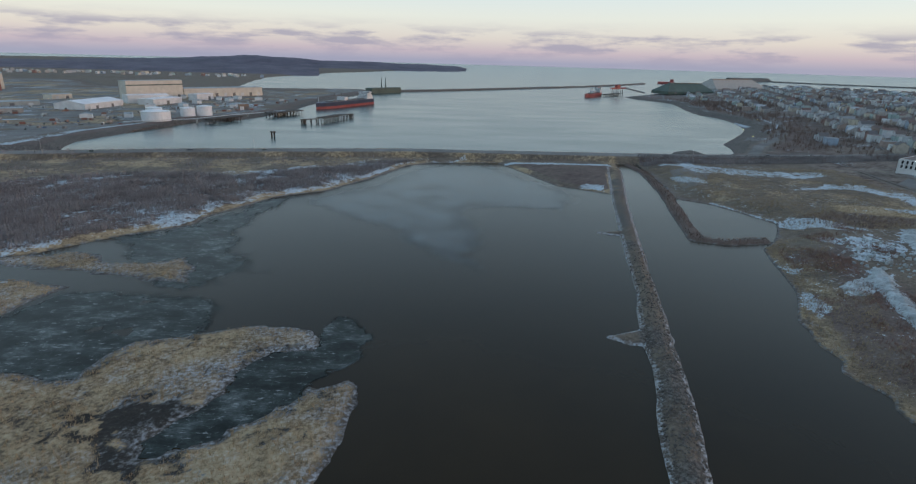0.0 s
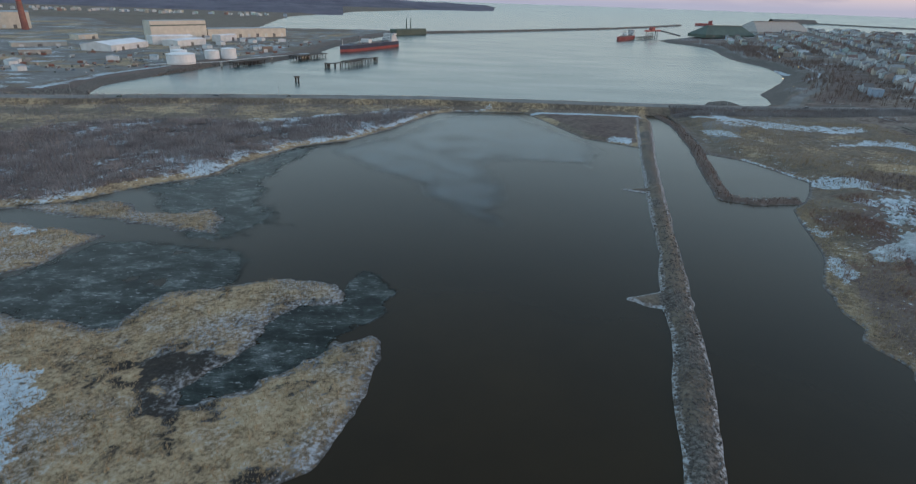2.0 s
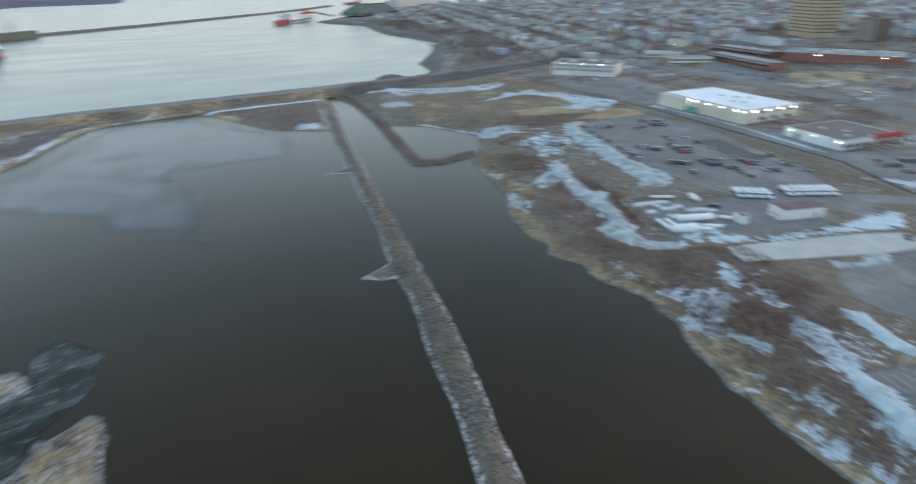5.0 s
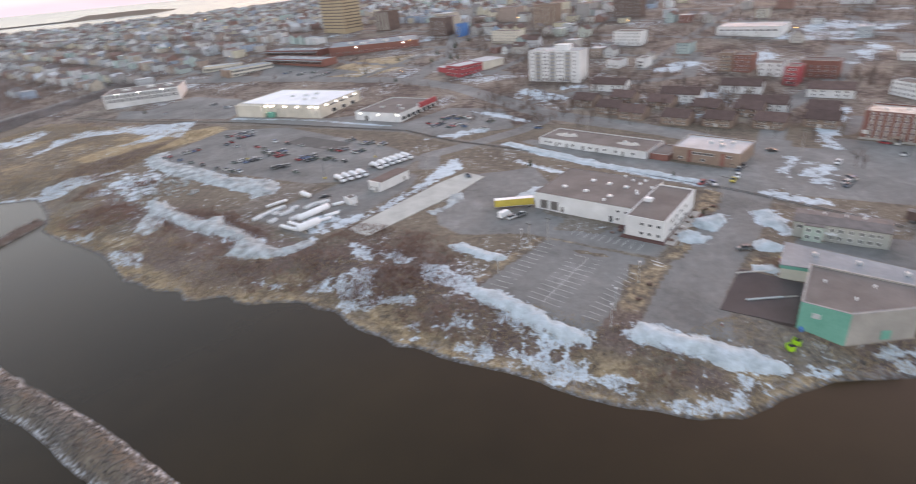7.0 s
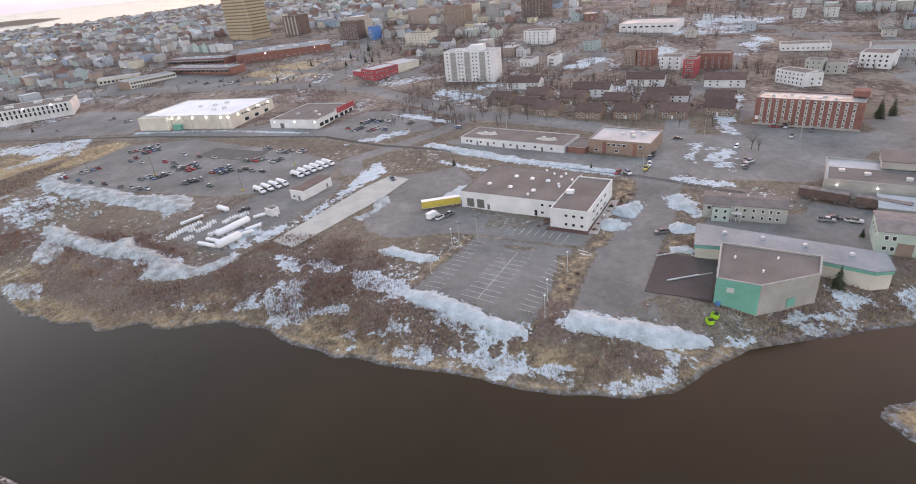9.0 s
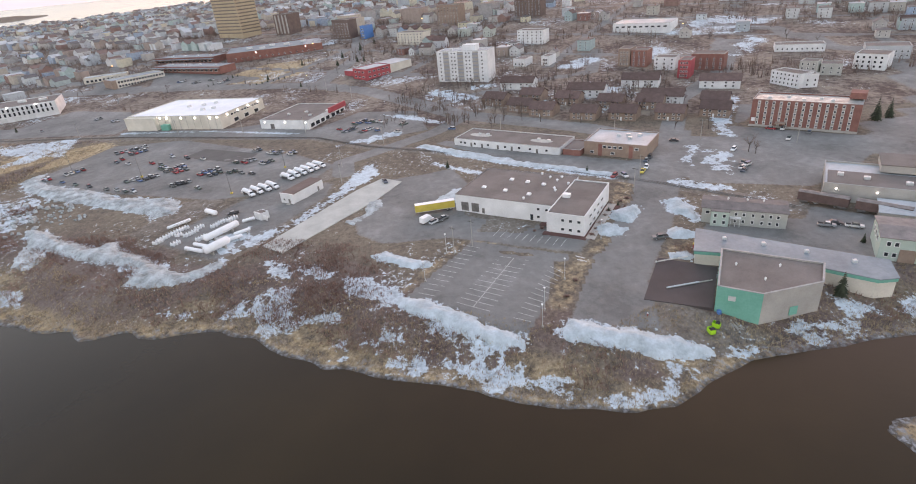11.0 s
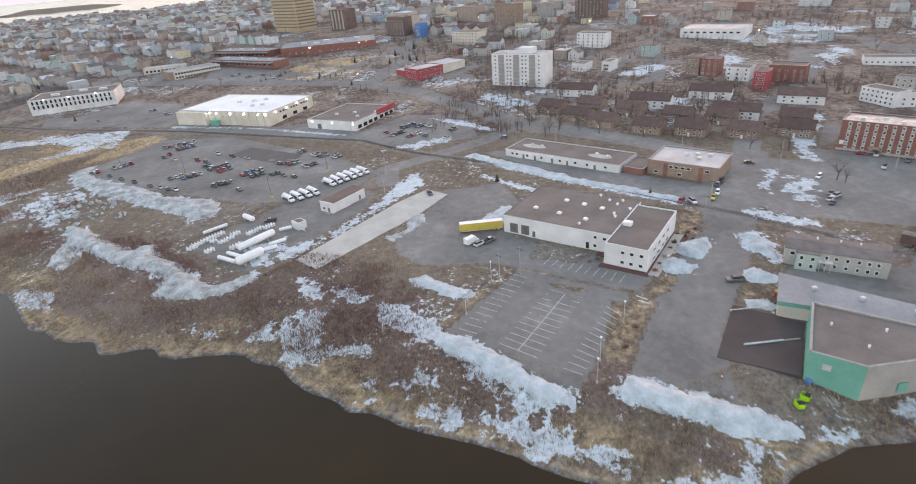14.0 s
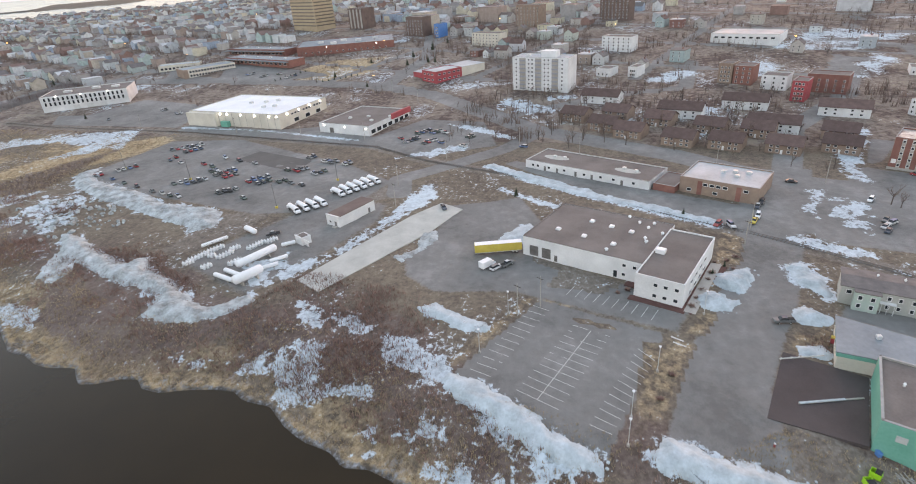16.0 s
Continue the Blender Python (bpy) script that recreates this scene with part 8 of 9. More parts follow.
def marsh_chance(x, y):
    reach = np.maximum.reduce([inside(x, y, MARSH), inside(x, y, SPIT_WEST), inside(x, y, ISLET)])
    creek = inside(x, y, [(-26, 168), (-35.5, 172), (-50, 152), (-57, 142), (-62, 126), (-82, 119), (-70, 99), (-54, 116), (-36, 140)])
    return np.where((reach > 1) & (creek < -3), np.clip(0.75 + rough_noise(x, y, 9, 51) * 1.6, 0, 1), 0)


def shore_chance(x, y):
    reach = inside(x, y, CITY)
    return np.where((reach > 1) & (reach < 26) & (inside(x, y, [(165, -29), (139, -20), (133, -40), (157, -47), (161, -40)]) < 0), np.clip(0.5 + np.where(reach < 7, 0.35, 0) + rough_noise(x, y, 12, 53) * 1.8, 0, 1), 0)


def west_chance(x, y):
    reach = inside(x, y, WEST)
    return np.where(reach > 7, np.clip(0.55 + rough_noise(x, y, 30, 55) * 1.6 + rough_noise(x, y, 8, 56) * 2.2, 0, 1) * np.where(y > np.interp(x, THICKET_X, THICKET_Y), 0.05, 1), 0)


def red_chance(x, y):
    reach = inside(x, y, CITY)
    lots = np.maximum.reduce([inside(x, y, p) for p in (LOT, STREET, TRUCK_YARD, YARD, APT_LOT, APT_ROAD, [(163, -28), (140, -20), (118, -30), (128, -52), (158, -46)])])
    return np.where((reach > 6) & (reach < 52) & (lots < -4), np.clip(rough_noise(x, y, 20, 57) * 2.4 + 0.12 + np.where(inside(x, y, [(146, 92), (150, 74), (138, 66), (126, 80), (132, 94)]) > 0, 0.55, 0), 0, 1), 0)


def bank_chance(x, y):
    reach = beside(x, y, CAUSEWAY, 34)
    south = beside(x, y, [(a, b - 20) for a, b in CAUSEWAY], 14)
    return np.where((reach > 0) & (south > 0), 0.9, 0) * (x > 178)


def spit_chance(x, y):
    return np.where(beside(x, y, SPIT, 5) > 0.5, 0.6, 0) + np.where(inside(x, y, [(196, 312), (232, 290), (290, 305), (240, 330)]) > 0, 0.35, 0)


scatter("marsh_reeds", "pale straw-coloured dry reeds on the tidal marsh", "reeds", REED, 42000, (-260, -20, -20, 250), marsh_chance, (0.4, 1.1), 3, 0.5, 1)
scatter("shore_grass", "dry tan grass tufts along the shore", "grass", REED, 20000, (95, 250, -120, 280), shore_chance, (0.3, 0.9), 3, 0.5, 2)
scatter("grey_thicket", "dense leafless grey-brown thicket on the west bank", "brush", GREY_TWIG, 34000, (-420, -30, 190, 500), west_chance, (0.7, 3.3), 5, 2.1, 3)
scatter("red_brush", "low leafless reddish brush on the shore bank", "brush", RED_TWIG, 17000, (100, 230, -120, 300), red_chance, (0.5, 1.5), 4, 0.9, 4)
scatter("field_grass", "tufted dry brown grass on the open field", "grass", REED, 14000, (176, 340, 290, 480), lambda x, y: np.clip(0.4 + rough_noise(x, y, 30, 59) * 1.6, 0, 1), (0.4, 1.2), 3, 0.7, 9)
scatter("bank_brush", "dark leafless brush on the causeway bank", "brush", GREY_TWIG, 6000, (178, 520, 480, 590), bank_chance, (1.5, 3.5), 4, 1.2, 5)
scatter("spit_brush", "low dark brush on the narrow spit", "brush", TWIG, 3200, (125, 300, 260, 510), spit_chance, (0.8, 2.0), 4, 0.8, 6)


def town_chance(x, y):
    return np.where((inside(x, y, CITY) > 25) & ((x > 400) | ((y < 105) & (y > -75) & (x > 332))), np.clip(rough_noise(x, y, 70, 61) * 2.2 + 0.35, 0, 1) * np.where((x < 525) & (y > 130) & (y < 480), 0.06, 1.0) * np.where((x > 455) & (x < 900) & (y > -270) & (y < 45), 0.3, 1.0), 0)


def shore_chance_north(x, y):
    reach = inside(x, y, CITY)
    return np.where((reach > 40) & (reach < 140) & (y > 585), np.clip(0.45 + rough_noise(x, y, 40, 62) * 1.8, 0, 1), 0)


scatter("shore_trees", "leafless brown trees and scrub above the harbour road", "brush", TWIG, 800, (300, 800, 585, 1500), shore_chance_north, (3.0, 8.0), 7, 2.6, 12)
scatter("town_scrub", "leafless brown scrub and garden trees among the town houses", "brush", TWIG, 20000, (332, 1500, -500, 1500), town_chance, (3.0, 8.0), 7, 2.6, 7)


def make_rocks(name, label, count, seed, pick, size, mat=None, category="rocks"):
    rng = random.Random(seed)
    verts, faces = [], []
    ico = bmesh.new()
    bmesh.ops.create_icosphere(ico, subdivisions=1, radius=1.0)
    base = [v.co.copy() for v in ico.verts]
    tris = [[v.index for v in f.verts] for f in ico.faces]
    ico.free()
    for _ in range(count):
        x, y = pick(rng)
        z = height_at(x, y)
        if z < 0.1:
            continue
        s = rng.uniform(*size) * rng.uniform(0.6, 1.3)
        m = pose(x, y, z + s * 0.15, rng.uniform(0, 360), rng.uniform(0, 360), rng.uniform(0, 360)) @ Matrix.Diagonal((s, s * rng.uniform(0.6, 1), s * rng.uniform(0.45, 0.8), 1))
        n = len(verts)
        verts += [tuple(m @ (p * rng.uniform(0.8, 1.15))) for p in base]
        faces += [tuple(n + i for i in t) for t in tris]
    mesh = bpy.data.meshes.new(name)
    mesh.from_pydata(verts, [], faces)
    mesh.materials.append(mat or STONE)
    tagged(new(name, mesh), label, category, kind="stuff")


def on_jetty(rng):
    k = rng.choice((2, 3, 4, 4, 5, 6, 6, 7, 8, 8, 9, 10, 11, 12, 12, 13))
    t, q = rng.random(), rng.uniform(-1, 1)
    (ax, ay), (bx, by) = JETTY[k], JETTY[k + 1]
    half = JETTY_HALF[k] * 0.95
    d = math.hypot(bx - ax, by - ay)
    return ax + (bx - ax) * t - (by - ay) / d * q * half, ay + (by - ay) * t + (bx - ax) / d * q * half


make_rocks("jetty_rocks", "grey broken rocks piled along the narrow jetty", 1900, 31, on_jetty, (0.2, 0.6))
make_rocks("snow_clumps", "rounded clumps of old grey snow on the rough ground", 150, 34, lambda rng: (lambda t, q: (193 + 34 * t + q * 14, 222 + 46 * t - q * 13))(rng.random(), rng.uniform(-1, 1)), (0.5, 1.4), DIRTY_SNOW, "snow")
make_rocks("shore_rocks", "pale boulders on the shore bank", 60, 32, lambda rng: (rng.uniform(112, 129), rng.uniform(-58, -40)), (0.3, 0.8))
make_rocks("dyke_rocks", "dark armour stones along the dyke", 1500, 33, lambda rng: (lambda t: (-356 - 12 * math.sin(t * 3) + t * 20 + rng.uniform(-3, 9), 515 + t * 255))(rng.random()), (0.8, 1.8))


# ---------------------------------------------------------------- ice on the water
FILM, _tree, _shader = material("ice_film", 0.2)
_shader.inputs["Specular IOR Level"].default_value = 0.5
fading_rim(_tree, _shader, 0.05, 0.8, 1.5)
_tone = ramp_node(_tree, [(0.4, (0.018, 0.019, 0.018)), (0.52, (0.026, 0.034, 0.038)), (0.66, (0.06, 0.08, 0.09))])
_tree.links.new(noise_at(_tree, 0.05, 7.0, 0.65), _tone.inputs[0])
_tree.links.new(_tone.outputs[0], _shader.inputs["Base Color"])


def ice_sheet(label, outline, seed, holes=0.35, mat=None, rim=11.0):
    """A thin ragged sheet of ice just over the water, with gaps."""
    xs, ys = [p[0] for p in outline], [p[1] for p in outline]
    s = max(0.9, (max(xs) - min(xs)) / 110)
    gx, gy = np.meshgrid(np.arange(min(xs) - 4, max(xs) + 4, s), np.arange(min(ys) - 4, max(ys) + 4, s))
    reach = inside(gx, gy, outline) + rough_noise(gx, gy, 14, seed) * 12 + rough_noise(gx, gy, 60, seed + 9) * (30 if rim > 10 else 0) + rough_noise(gx, gy, 4, seed + 3) * 3
    open_water = (rough_noise(gx, gy, 11, seed + 6) < -holes) | (land_height(gx, gy) > 0.1)
    cell = (reach > 0) & ~open_water
    verts, faces, fade, index = [], [], [], {}

    def vertex(i, j):
        if (i, j) not in index:
            index[i, j] = len(verts)
            fade.append(min(1.0, max(0.0, float(reach[i, j]) / rim)))
            verts.append((float(gx[i, j]), float(gy[i, j]), 0.035 + 0.03 * float(value_noise(gx[i, j], gy[i, j], 3, seed))))
        return index[i, j]

    for i in range(cell.shape[0] - 1):
        for j in range(cell.shape[1] - 1):
            if cell[i, j]:
                faces.append((vertex(i, j), vertex(i, j + 1), vertex(i + 1, j + 1), vertex(i + 1, j)))
    mesh = bpy.data.meshes.new("ice_sheet")
    mesh.from_pydata(verts, [], faces)
    mesh.attributes.new("fade", "FLOAT", "POINT").data.foreach_set("value", fade)
    mesh.materials.append(mat or ICE)
    tagged(new("ice_sheet", mesh), label, "ice", kind="stuff")


ice_sheet("thin grey ice along the west bank", [(-170, 262), (-140, 290), (-118, 352), (-90, 368), (-97, 304), (-95.4, 282.3), (-101.3, 276.4), (-95.4, 249.8), (-82.5, 231.8), (-77, 218.5), (-89.5, 204.4), (-99.7, 194.6), (-114.3, 195.8), (-130, 206), (-150, 232)], 71, 0.3)
ice_sheet("thin grey ice in the marsh channel", [(-176, 146), (-158, 172), (-154, 190), (-148, 203), (-127, 201), (-103, 190), (-90, 186), (-82, 171), (-91, 158), (-96, 150), (-100, 138), (-100, 128), (-112, 132), (-126, 136), (-160, 136)], 73, 0.3)
ice_sheet("thin grey ice at the marsh mouth", [(-22, 172), (-23, 156), (-25, 148), (-31, 142), (-33, 135), (-35, 125), (-41, 117), (-50, 110), (-60, 103), (-70, 100), (-75, 109), (-66, 124), (-63, 145), (-54, 156), (-41, 158), (-42, 164.4), (-37, 178)], 75, 0.3, None, 4.0)
ice_sheet("thin dark ice film on the upper pond", [(-100, 327), (-80, 372), (-58, 416), (-30, 476), (-10, 494), (48, 494), (62, 456), (84, 404), (96, 372), (73, 304), (64, 328), (18, 334), (25, 280), (20, 217), (-14, 237), (-33, 272), (-80, 322)], 77, 0.45, FILM, 22.0)


# ---------------------------------------------------------------- the harbour
def make_ship(name, label, bow, stern, beam, low, hull, house_white=True):
    bow, stern = Vector(bow), Vector(stern)
    length = (stern - bow).length
    turn = math.degrees(math.atan2((bow - stern).y, (bow - stern).x)) - 90
    c = (bow + stern) / 2
    ob = thing(name, label, "ship", pose(c.x, c.y, 0.0, 0, 0, turn))

    def hull_mesh(z0, z1, grow):
        bm = bmesh.new()
        rings = []
        for z, g in ((z0, 0.94), (z1, 1.0)):
            left = [(-0.5, 0.36), (-0.47, 0.47), (-0.2, 0.5), (0.3, 0.5), (0.42, 0.36), (0.5, 0.02)]
            pts = [(-w * beam * g * grow, t * length) for t, w in left] + [(w * beam * g * grow, t * length) for t, w in reversed(left)]
            rings.append([bm.verts.new((x, y, z)) for x, y in pts])
        n = len(rings[0])
        for i in range(n):
            bm.faces.new((rings[0][i], rings[0][(i + 1) % n], rings[1][(i + 1) % n], rings[1][i]))
        bm.faces.new(rings[1])
        bm.faces.new(rings[0][::-1])
        bmesh.ops.recalc_face_normals(bm, faces=bm.faces[:])
        return bm

    part("lower_hull", hull_mesh(-1.5, low, 0.99), SHIP_RED, ob, "red lower hull")
    part("upper_hull", hull_mesh(low, low + 6.5, 1.0), hull, ob)
    top = low + 6.5
    for k, (w, d0, d1) in enumerate(((0.42, -0.46, -0.33), (0.40, -0.45, -0.34), (0.36, -0.45, -0.35), (0.34, -0.44, -0.36), (0.46, -0.43, -0.37))):
        part("deckhouse", box(-w * beam, w * beam, d0 * length, d1 * length, top + k * 2.7, top + (k + 1) * 2.7 - 0.1), WHITE_WALL, ob)
        part("window_row", box(-w * beam * 0.9, w * beam * 0.9, d1 * length, d1 * length + 0.1, top + k * 2.7 + 1.0, top + k * 2.7 + 1.9), GLASS, ob)
    part("funnel", box(-1.8, 1.8, -0.485 * length, -0.455 * length, top, top + 15), hull, ob)
    for y in (-0.25, -0.12, 0.0, 0.12, 0.25):
        part("hatch", box(-beam * 0.32, beam * 0.32, (y - 0.045) * length, (y + 0.045) * length, top, top + 1.6), STEEL, ob)
    for y in (0.06, 0.18):
        bm = bmesh.new()
        rod(bm, (0, y * length, top), (0, y * length, top + 16), 0.8, 0.5)
        rod(bm, (0, y * length, top + 12), (0, y * length + 14, top + 15), 0.4, 0.3)
        part("deck_crane", bm, STEEL, ob)
    part("midship_house", box(-beam * 0.3, beam * 0.3, 0.02 * length, 0.08 * length, top, top + 7), WHITE_WALL, ob)
    bm = bmesh.new()
    rod(bm, (0, 0.46 * length, top), (0, 0.46 * length, top + 10), 0.4, 0.2)
    part("foremast", bm, TRIM, ob)


make_ship("tanker_ship", "dark blue and red tanker moored in the harbour", (-231, 993), (-160, 1158), 27, 4.2, SHIP_BLUE)
make_ship("bulk_ship", "red bulk ship moored at the far quay", (376, 1565), (440, 1680), 22, 3.0, SHIP_RED)


def on_piles(name, label, a, b, wide, deck, piles):
    a, b = Vector(a), Vector(b)
    d = (b - a)
    turn = math.degrees(math.atan2(d.y, d.x))
    ob = thing(name, label, "wharf", pose(a.x, a.y, 0, 0, 0, turn), "harbour wharves")
    part("deck", box(0, d.length, -wide / 2, wide / 2, deck - 1.0, deck), TIMBER, ob)
    for i in range(piles):
        x = d.length * (i + 0.5) / piles
        for y in (-wide * 0.42, wide * 0.42):
            bm = bmesh.new()
            rod(bm, (x, y, -2), (x, y, deck - 1.0), 0.55)
            part("support_post", bm, TIMBER, ob)
        bm = bmesh.new()
        rod(bm, (x, -wide * 0.42, 0.5), (x, wide * 0.42, deck - 1.5), 0.3)
        part("brace", bm, TIMBER, ob)
    return ob


on_piles("mooring_wharf", "dark timber mooring wharf standing in the harbour", (-178, 785), (-158, 838), 13, 7.5, 8)
on_piles("wharf_walkway", "narrow dark walkway on piles", (-197, 764), (-179, 783), 2.5, 6.5, 3)
on_piles("wharf_walkway", "narrow dark walkway on piles", (-157, 840), (-148, 862), 2.5, 6.5, 3)
on_piles("mooring_dolphin", "small dark timber mooring dolphin", (-200, 632), (-195, 635), 4, 6, 2)
on_piles("mooring_dolphin", "small dark timber mooring dolphin", (-200, 765), (-195, 768), 5, 6.5, 2)
on_piles("mooring_dolphin", "small dark timber mooring dolphin", (-150, 860), (-145, 864), 5, 6.5, 2)
on_piles("oil_wharf", "timber oil wharf along the tank quay", (-318, 745), (-292, 792), 14, 6.0, 9)
on_piles("oil_wharf", "timber wharf with small sheds", (-268, 846), (-238, 905), 20, 6.5, 10)
on_piles("oil_wharf", "timber wharf at the far quay", (440, 1640), (520, 1740), 14, 6.5, 8)


def storage_tank(label, x, y, r, h):
    ob = thing("oil_tank", label, "storage tank", pose(x, y, height_at(x, y)), "oil tanks")
    bm = bmesh.new()
    rod(bm, (0, 0, -1), (0, 0, h), r, r, 28)
    part("shell", bm, WHITE_TANK, ob)
    bm = bmesh.new()
    rod(bm, (0, 0, h), (0, 0, h + r * 0.12), r * 1.01, r * 0.2, 28)
    part("top", bm, WHITE_TANK, ob)
    bm = bmesh.new()
    rod(bm, (0, 0, h - 0.5), (0, 0, h - 0.2), r * 1.02, r * 1.02, 28)
    part("rim", bm, TRIM, ob)


storage_tank("broad white oil tank on the quay", -374, 728, 17, 12)
storage_tank("white oil tank on the quay", -388, 752, 10, 14)
storage_tank("white oil tank on the quay", -363, 793, 9.5, 11)
storage_tank("tall white oil tank on the quay", -345, 806, 10, 13)


def hall(name, label, a, b, d, h, wall, roof=None, pitch=0.06, stripe=None):
    """An industrial hall whose long front runs from a to b, with depth behind it."""
    a, b = Vector(a), Vector(b)
    w = (b - a).length
    turn = math.degrees(math.atan2((b - a).y, (b - a).x))
    ob = thing(name, label, "industrial hall", pose(a.x, a.y, height_at(*((a + b) / 2)), 0, 0, turn), "harbour halls")
    part("wall", gable_walls(w, d, h, pitch), wall, ob)
    part("roof", gable_roof(w, d, h, pitch, 0.6, 0.5), roof or PALE_ROOF, ob)
    if stripe:
        part("stripe", box(-0.2, w + 0.2, -0.3, -0.02, h * 0.74, h * 0.80), stripe, ob, "green wall stripe")
    n = max(2, int(w / 18))
    for i in range(n):
        x = w * (i + 0.5) / n
        part("bay_door", box(x - 3, x + 3, -0.15, 0.02, 0, min(7, h * 0.6)), STEEL if i % 2 else TRIM, ob)
    return ob


hall("great_hall", "huge cream industrial hall with a green stripe", (-579, 1036), (-520, 1127), 24, 33, CREAM_WALL, None, 0.04, SHED_GREEN)
hall("long_hall", "long cream industrial hall with high windows", (-519, 1129), (-407, 1254), 30, 17, CREAM_WALL, None, 0.08)
hall("white_hall", "long white low industrial hall", (-532, 838), (-529, 932), 46, 8, WHITE_WALL, SNOW_ROOF, 0.2)
hall("white_hall", "white industrial hall with flat roof", (-538, 963), (-492, 1010), 30, 13, WHITE_WALL, SNOW_ROOF)
hall("white_hall", "low white industrial hall with dock doors", (-486, 943), (-470, 1010), 30, 9, WHITE_WALL, SNOW_ROOF)
hall("white_hall", "small white industrial hall", (-466, 1062), (-452, 1102), 20, 11, WHITE_WALL, SNOW_ROOF)
hall("grey_hall", "low grey shed on the plain", (-693, 1006), (-682, 1044), 20, 8, CREAM_WALL)
hall("grey_hall", "low grey-green shed on the plain", (-690, 850), (-640, 900), 26, 6, GREY_WALL)
hall("grey_hall", "low grey shed beside the yard", (-610, 760), (-580, 780), 18, 6, CONCRETE)
hall("quay_house", "small white quay house", (-262, 868), (-252, 882), 8, 8, WHITE_WALL)
hall("quay_house", "small orange quay building", (-330, 900), (-318, 908), 8, 9, TAN_BRICK)
hall("red_hall", "low dark red shed near the shore", (1250, 1850), (1400, 1960), 40, 17, BRICK, SHINGLE, 0.2)


def sloped_shed(name, label, a, b, d, h, mat):
    """A great bulk store with sloping ends and a ridge."""
    a, b = Vector(a), Vector(b)
    w = (b - a).length
    ob = thing(name, label, "bulk store", pose(a.x, a.y, height_at(*((a + b) / 2)), 0, 0, math.degrees(math.atan2((b - a).y, (b - a).x))))
    bm = bmesh.new()
    low = [bm.verts.new(p) for p in ((0, 0, -1), (w, 0, -1), (w, d, -1), (0, d, -1))]
    eave = [bm.verts.new(p) for p in ((0, 0, h * 0.25), (w, 0, h * 0.25), (w, d, h * 0.25), (0, d, h * 0.25))]
    top = [bm.verts.new(p) for p in ((h * 1.0, d * 0.45, h), (w - h * 0.8, d * 0.45, h), (w - h * 0.8, d * 0.55, h), (h * 1.0, d * 0.55, h))]
    for ra, rb in ((low, eave), (eave, top)):
        for i in range(4):
            bm.faces.new((ra[i], ra[(i + 1) % 4], rb[(i + 1) % 4], rb[i]))
    bm.faces.new(top)
    part("shell", bm, mat, ob)
    part("ridge_cap", box(h, w - h * 0.8, d * 0.43, d * 0.57, h + 0.02, h + 1.6), STEEL, ob)
    for i in range(4):
        x = w * (i + 0.7) / 5
        part("door", box(x, x + 7, -0.25, -0.02, 0, h * 0.2), STEEL, ob)


sloped_shed("green_bulk_store", "huge grey-green bulk store with sloping ends", (640, 1668), (800, 1715), 80, 30, SHED_GREEN)
sloped_shed("grey_bulk_store", "huge grey bulk store with sloping ends", (838, 1790), (1090, 1960), 90, 36, CONCRETE)


def make_conveyor():
    ob = thing("ship_loader", "red steel ship loader with conveyor on the quay", "ship loader", pose(500, 1700, 0, 0, 0, 40))
    bm = bmesh.new()
    for x in (-24, 0, 24):
        for y in (-4, 4):
            rod(bm, (x, y, -1), (x * 0.9, y * 0.7, 20), 0.9)
        rod(bm, (x, -4, 8), (x, 4, 16), 0.5)
    part("trestle", bm, STEEL, ob)
    part("gallery", box(-34, 40, -2.5, 2.5, 20, 24), SHIP_RED, ob)
    bm = bmesh.new()
    rod(bm, (40, 0, 22), (110, -24, 8), 2.0, 2.0, 4)
    part("conveyor", bm, STEEL, ob)
    part("head_house", box(-8, 6, -5, 5, 24, 32), SHIP_RED, ob)
    ob = thing("green_barge", "dark green barge with two lattice masts", "barge", pose(-175, 1530, 0, 0, 0, 52))
    part("hull", box(-55, 55, -12, 12, -1, 14, 0.6), SHED_GREEN, ob)
    for x in (-8, 8):
        bm = bmesh.new()
        rod(bm, (x, 0, 14), (x, 0, 40), 2.4, 0.8, 4)
        part("mast", bm, SHED_GREEN, ob)
    ob = thing("far_ship", "small red-lit ship on the horizon", "ship", pose(1080, 2860, float(bowl(np.array([1080.0]), np.array([2860.0]))[0]), 0, 0, 80))
    # the ship's red light is put into the red paint of hull and deckhouse
    part("hull", box(-8, 8, -40, 40, -1, 10, 1.0), SHIP_RED, ob)
    part("deckhouse", box(-6, 6, -34, -18, 10, 22), SHIP_RED, ob)


make_conveyor()


def make_stack(x, y, tall):
    ob = thing("power_stack", "tall red and white banded power station chimney", "chimney", pose(x, y, height_at(x, y)), "power station chimneys")
    n = 9
    for k in range(n):
        bm = bmesh.new()
        z0, z1 = tall * k / n - (1 if k == 0 else 0), tall * (k + 1) / n
        rod(bm, (0, 0, z0), (0, 0, z1), 6.5 - 3.2 * k / n, 6.5 - 3.2 * (k + 1) / n, 20)
        part("band", bm, (BRICK if k < 4 else (SHIP_RED, WHITE_WALL)[k % 2]), ob)


make_stack(-930, 1195, 122)
make_stack(-1010, 1150, 118)
hall("power_house", "pale power station hall beside the chimneys", (-1080, 1130), (-950, 1240), 50, 32, CREAM_WALL)


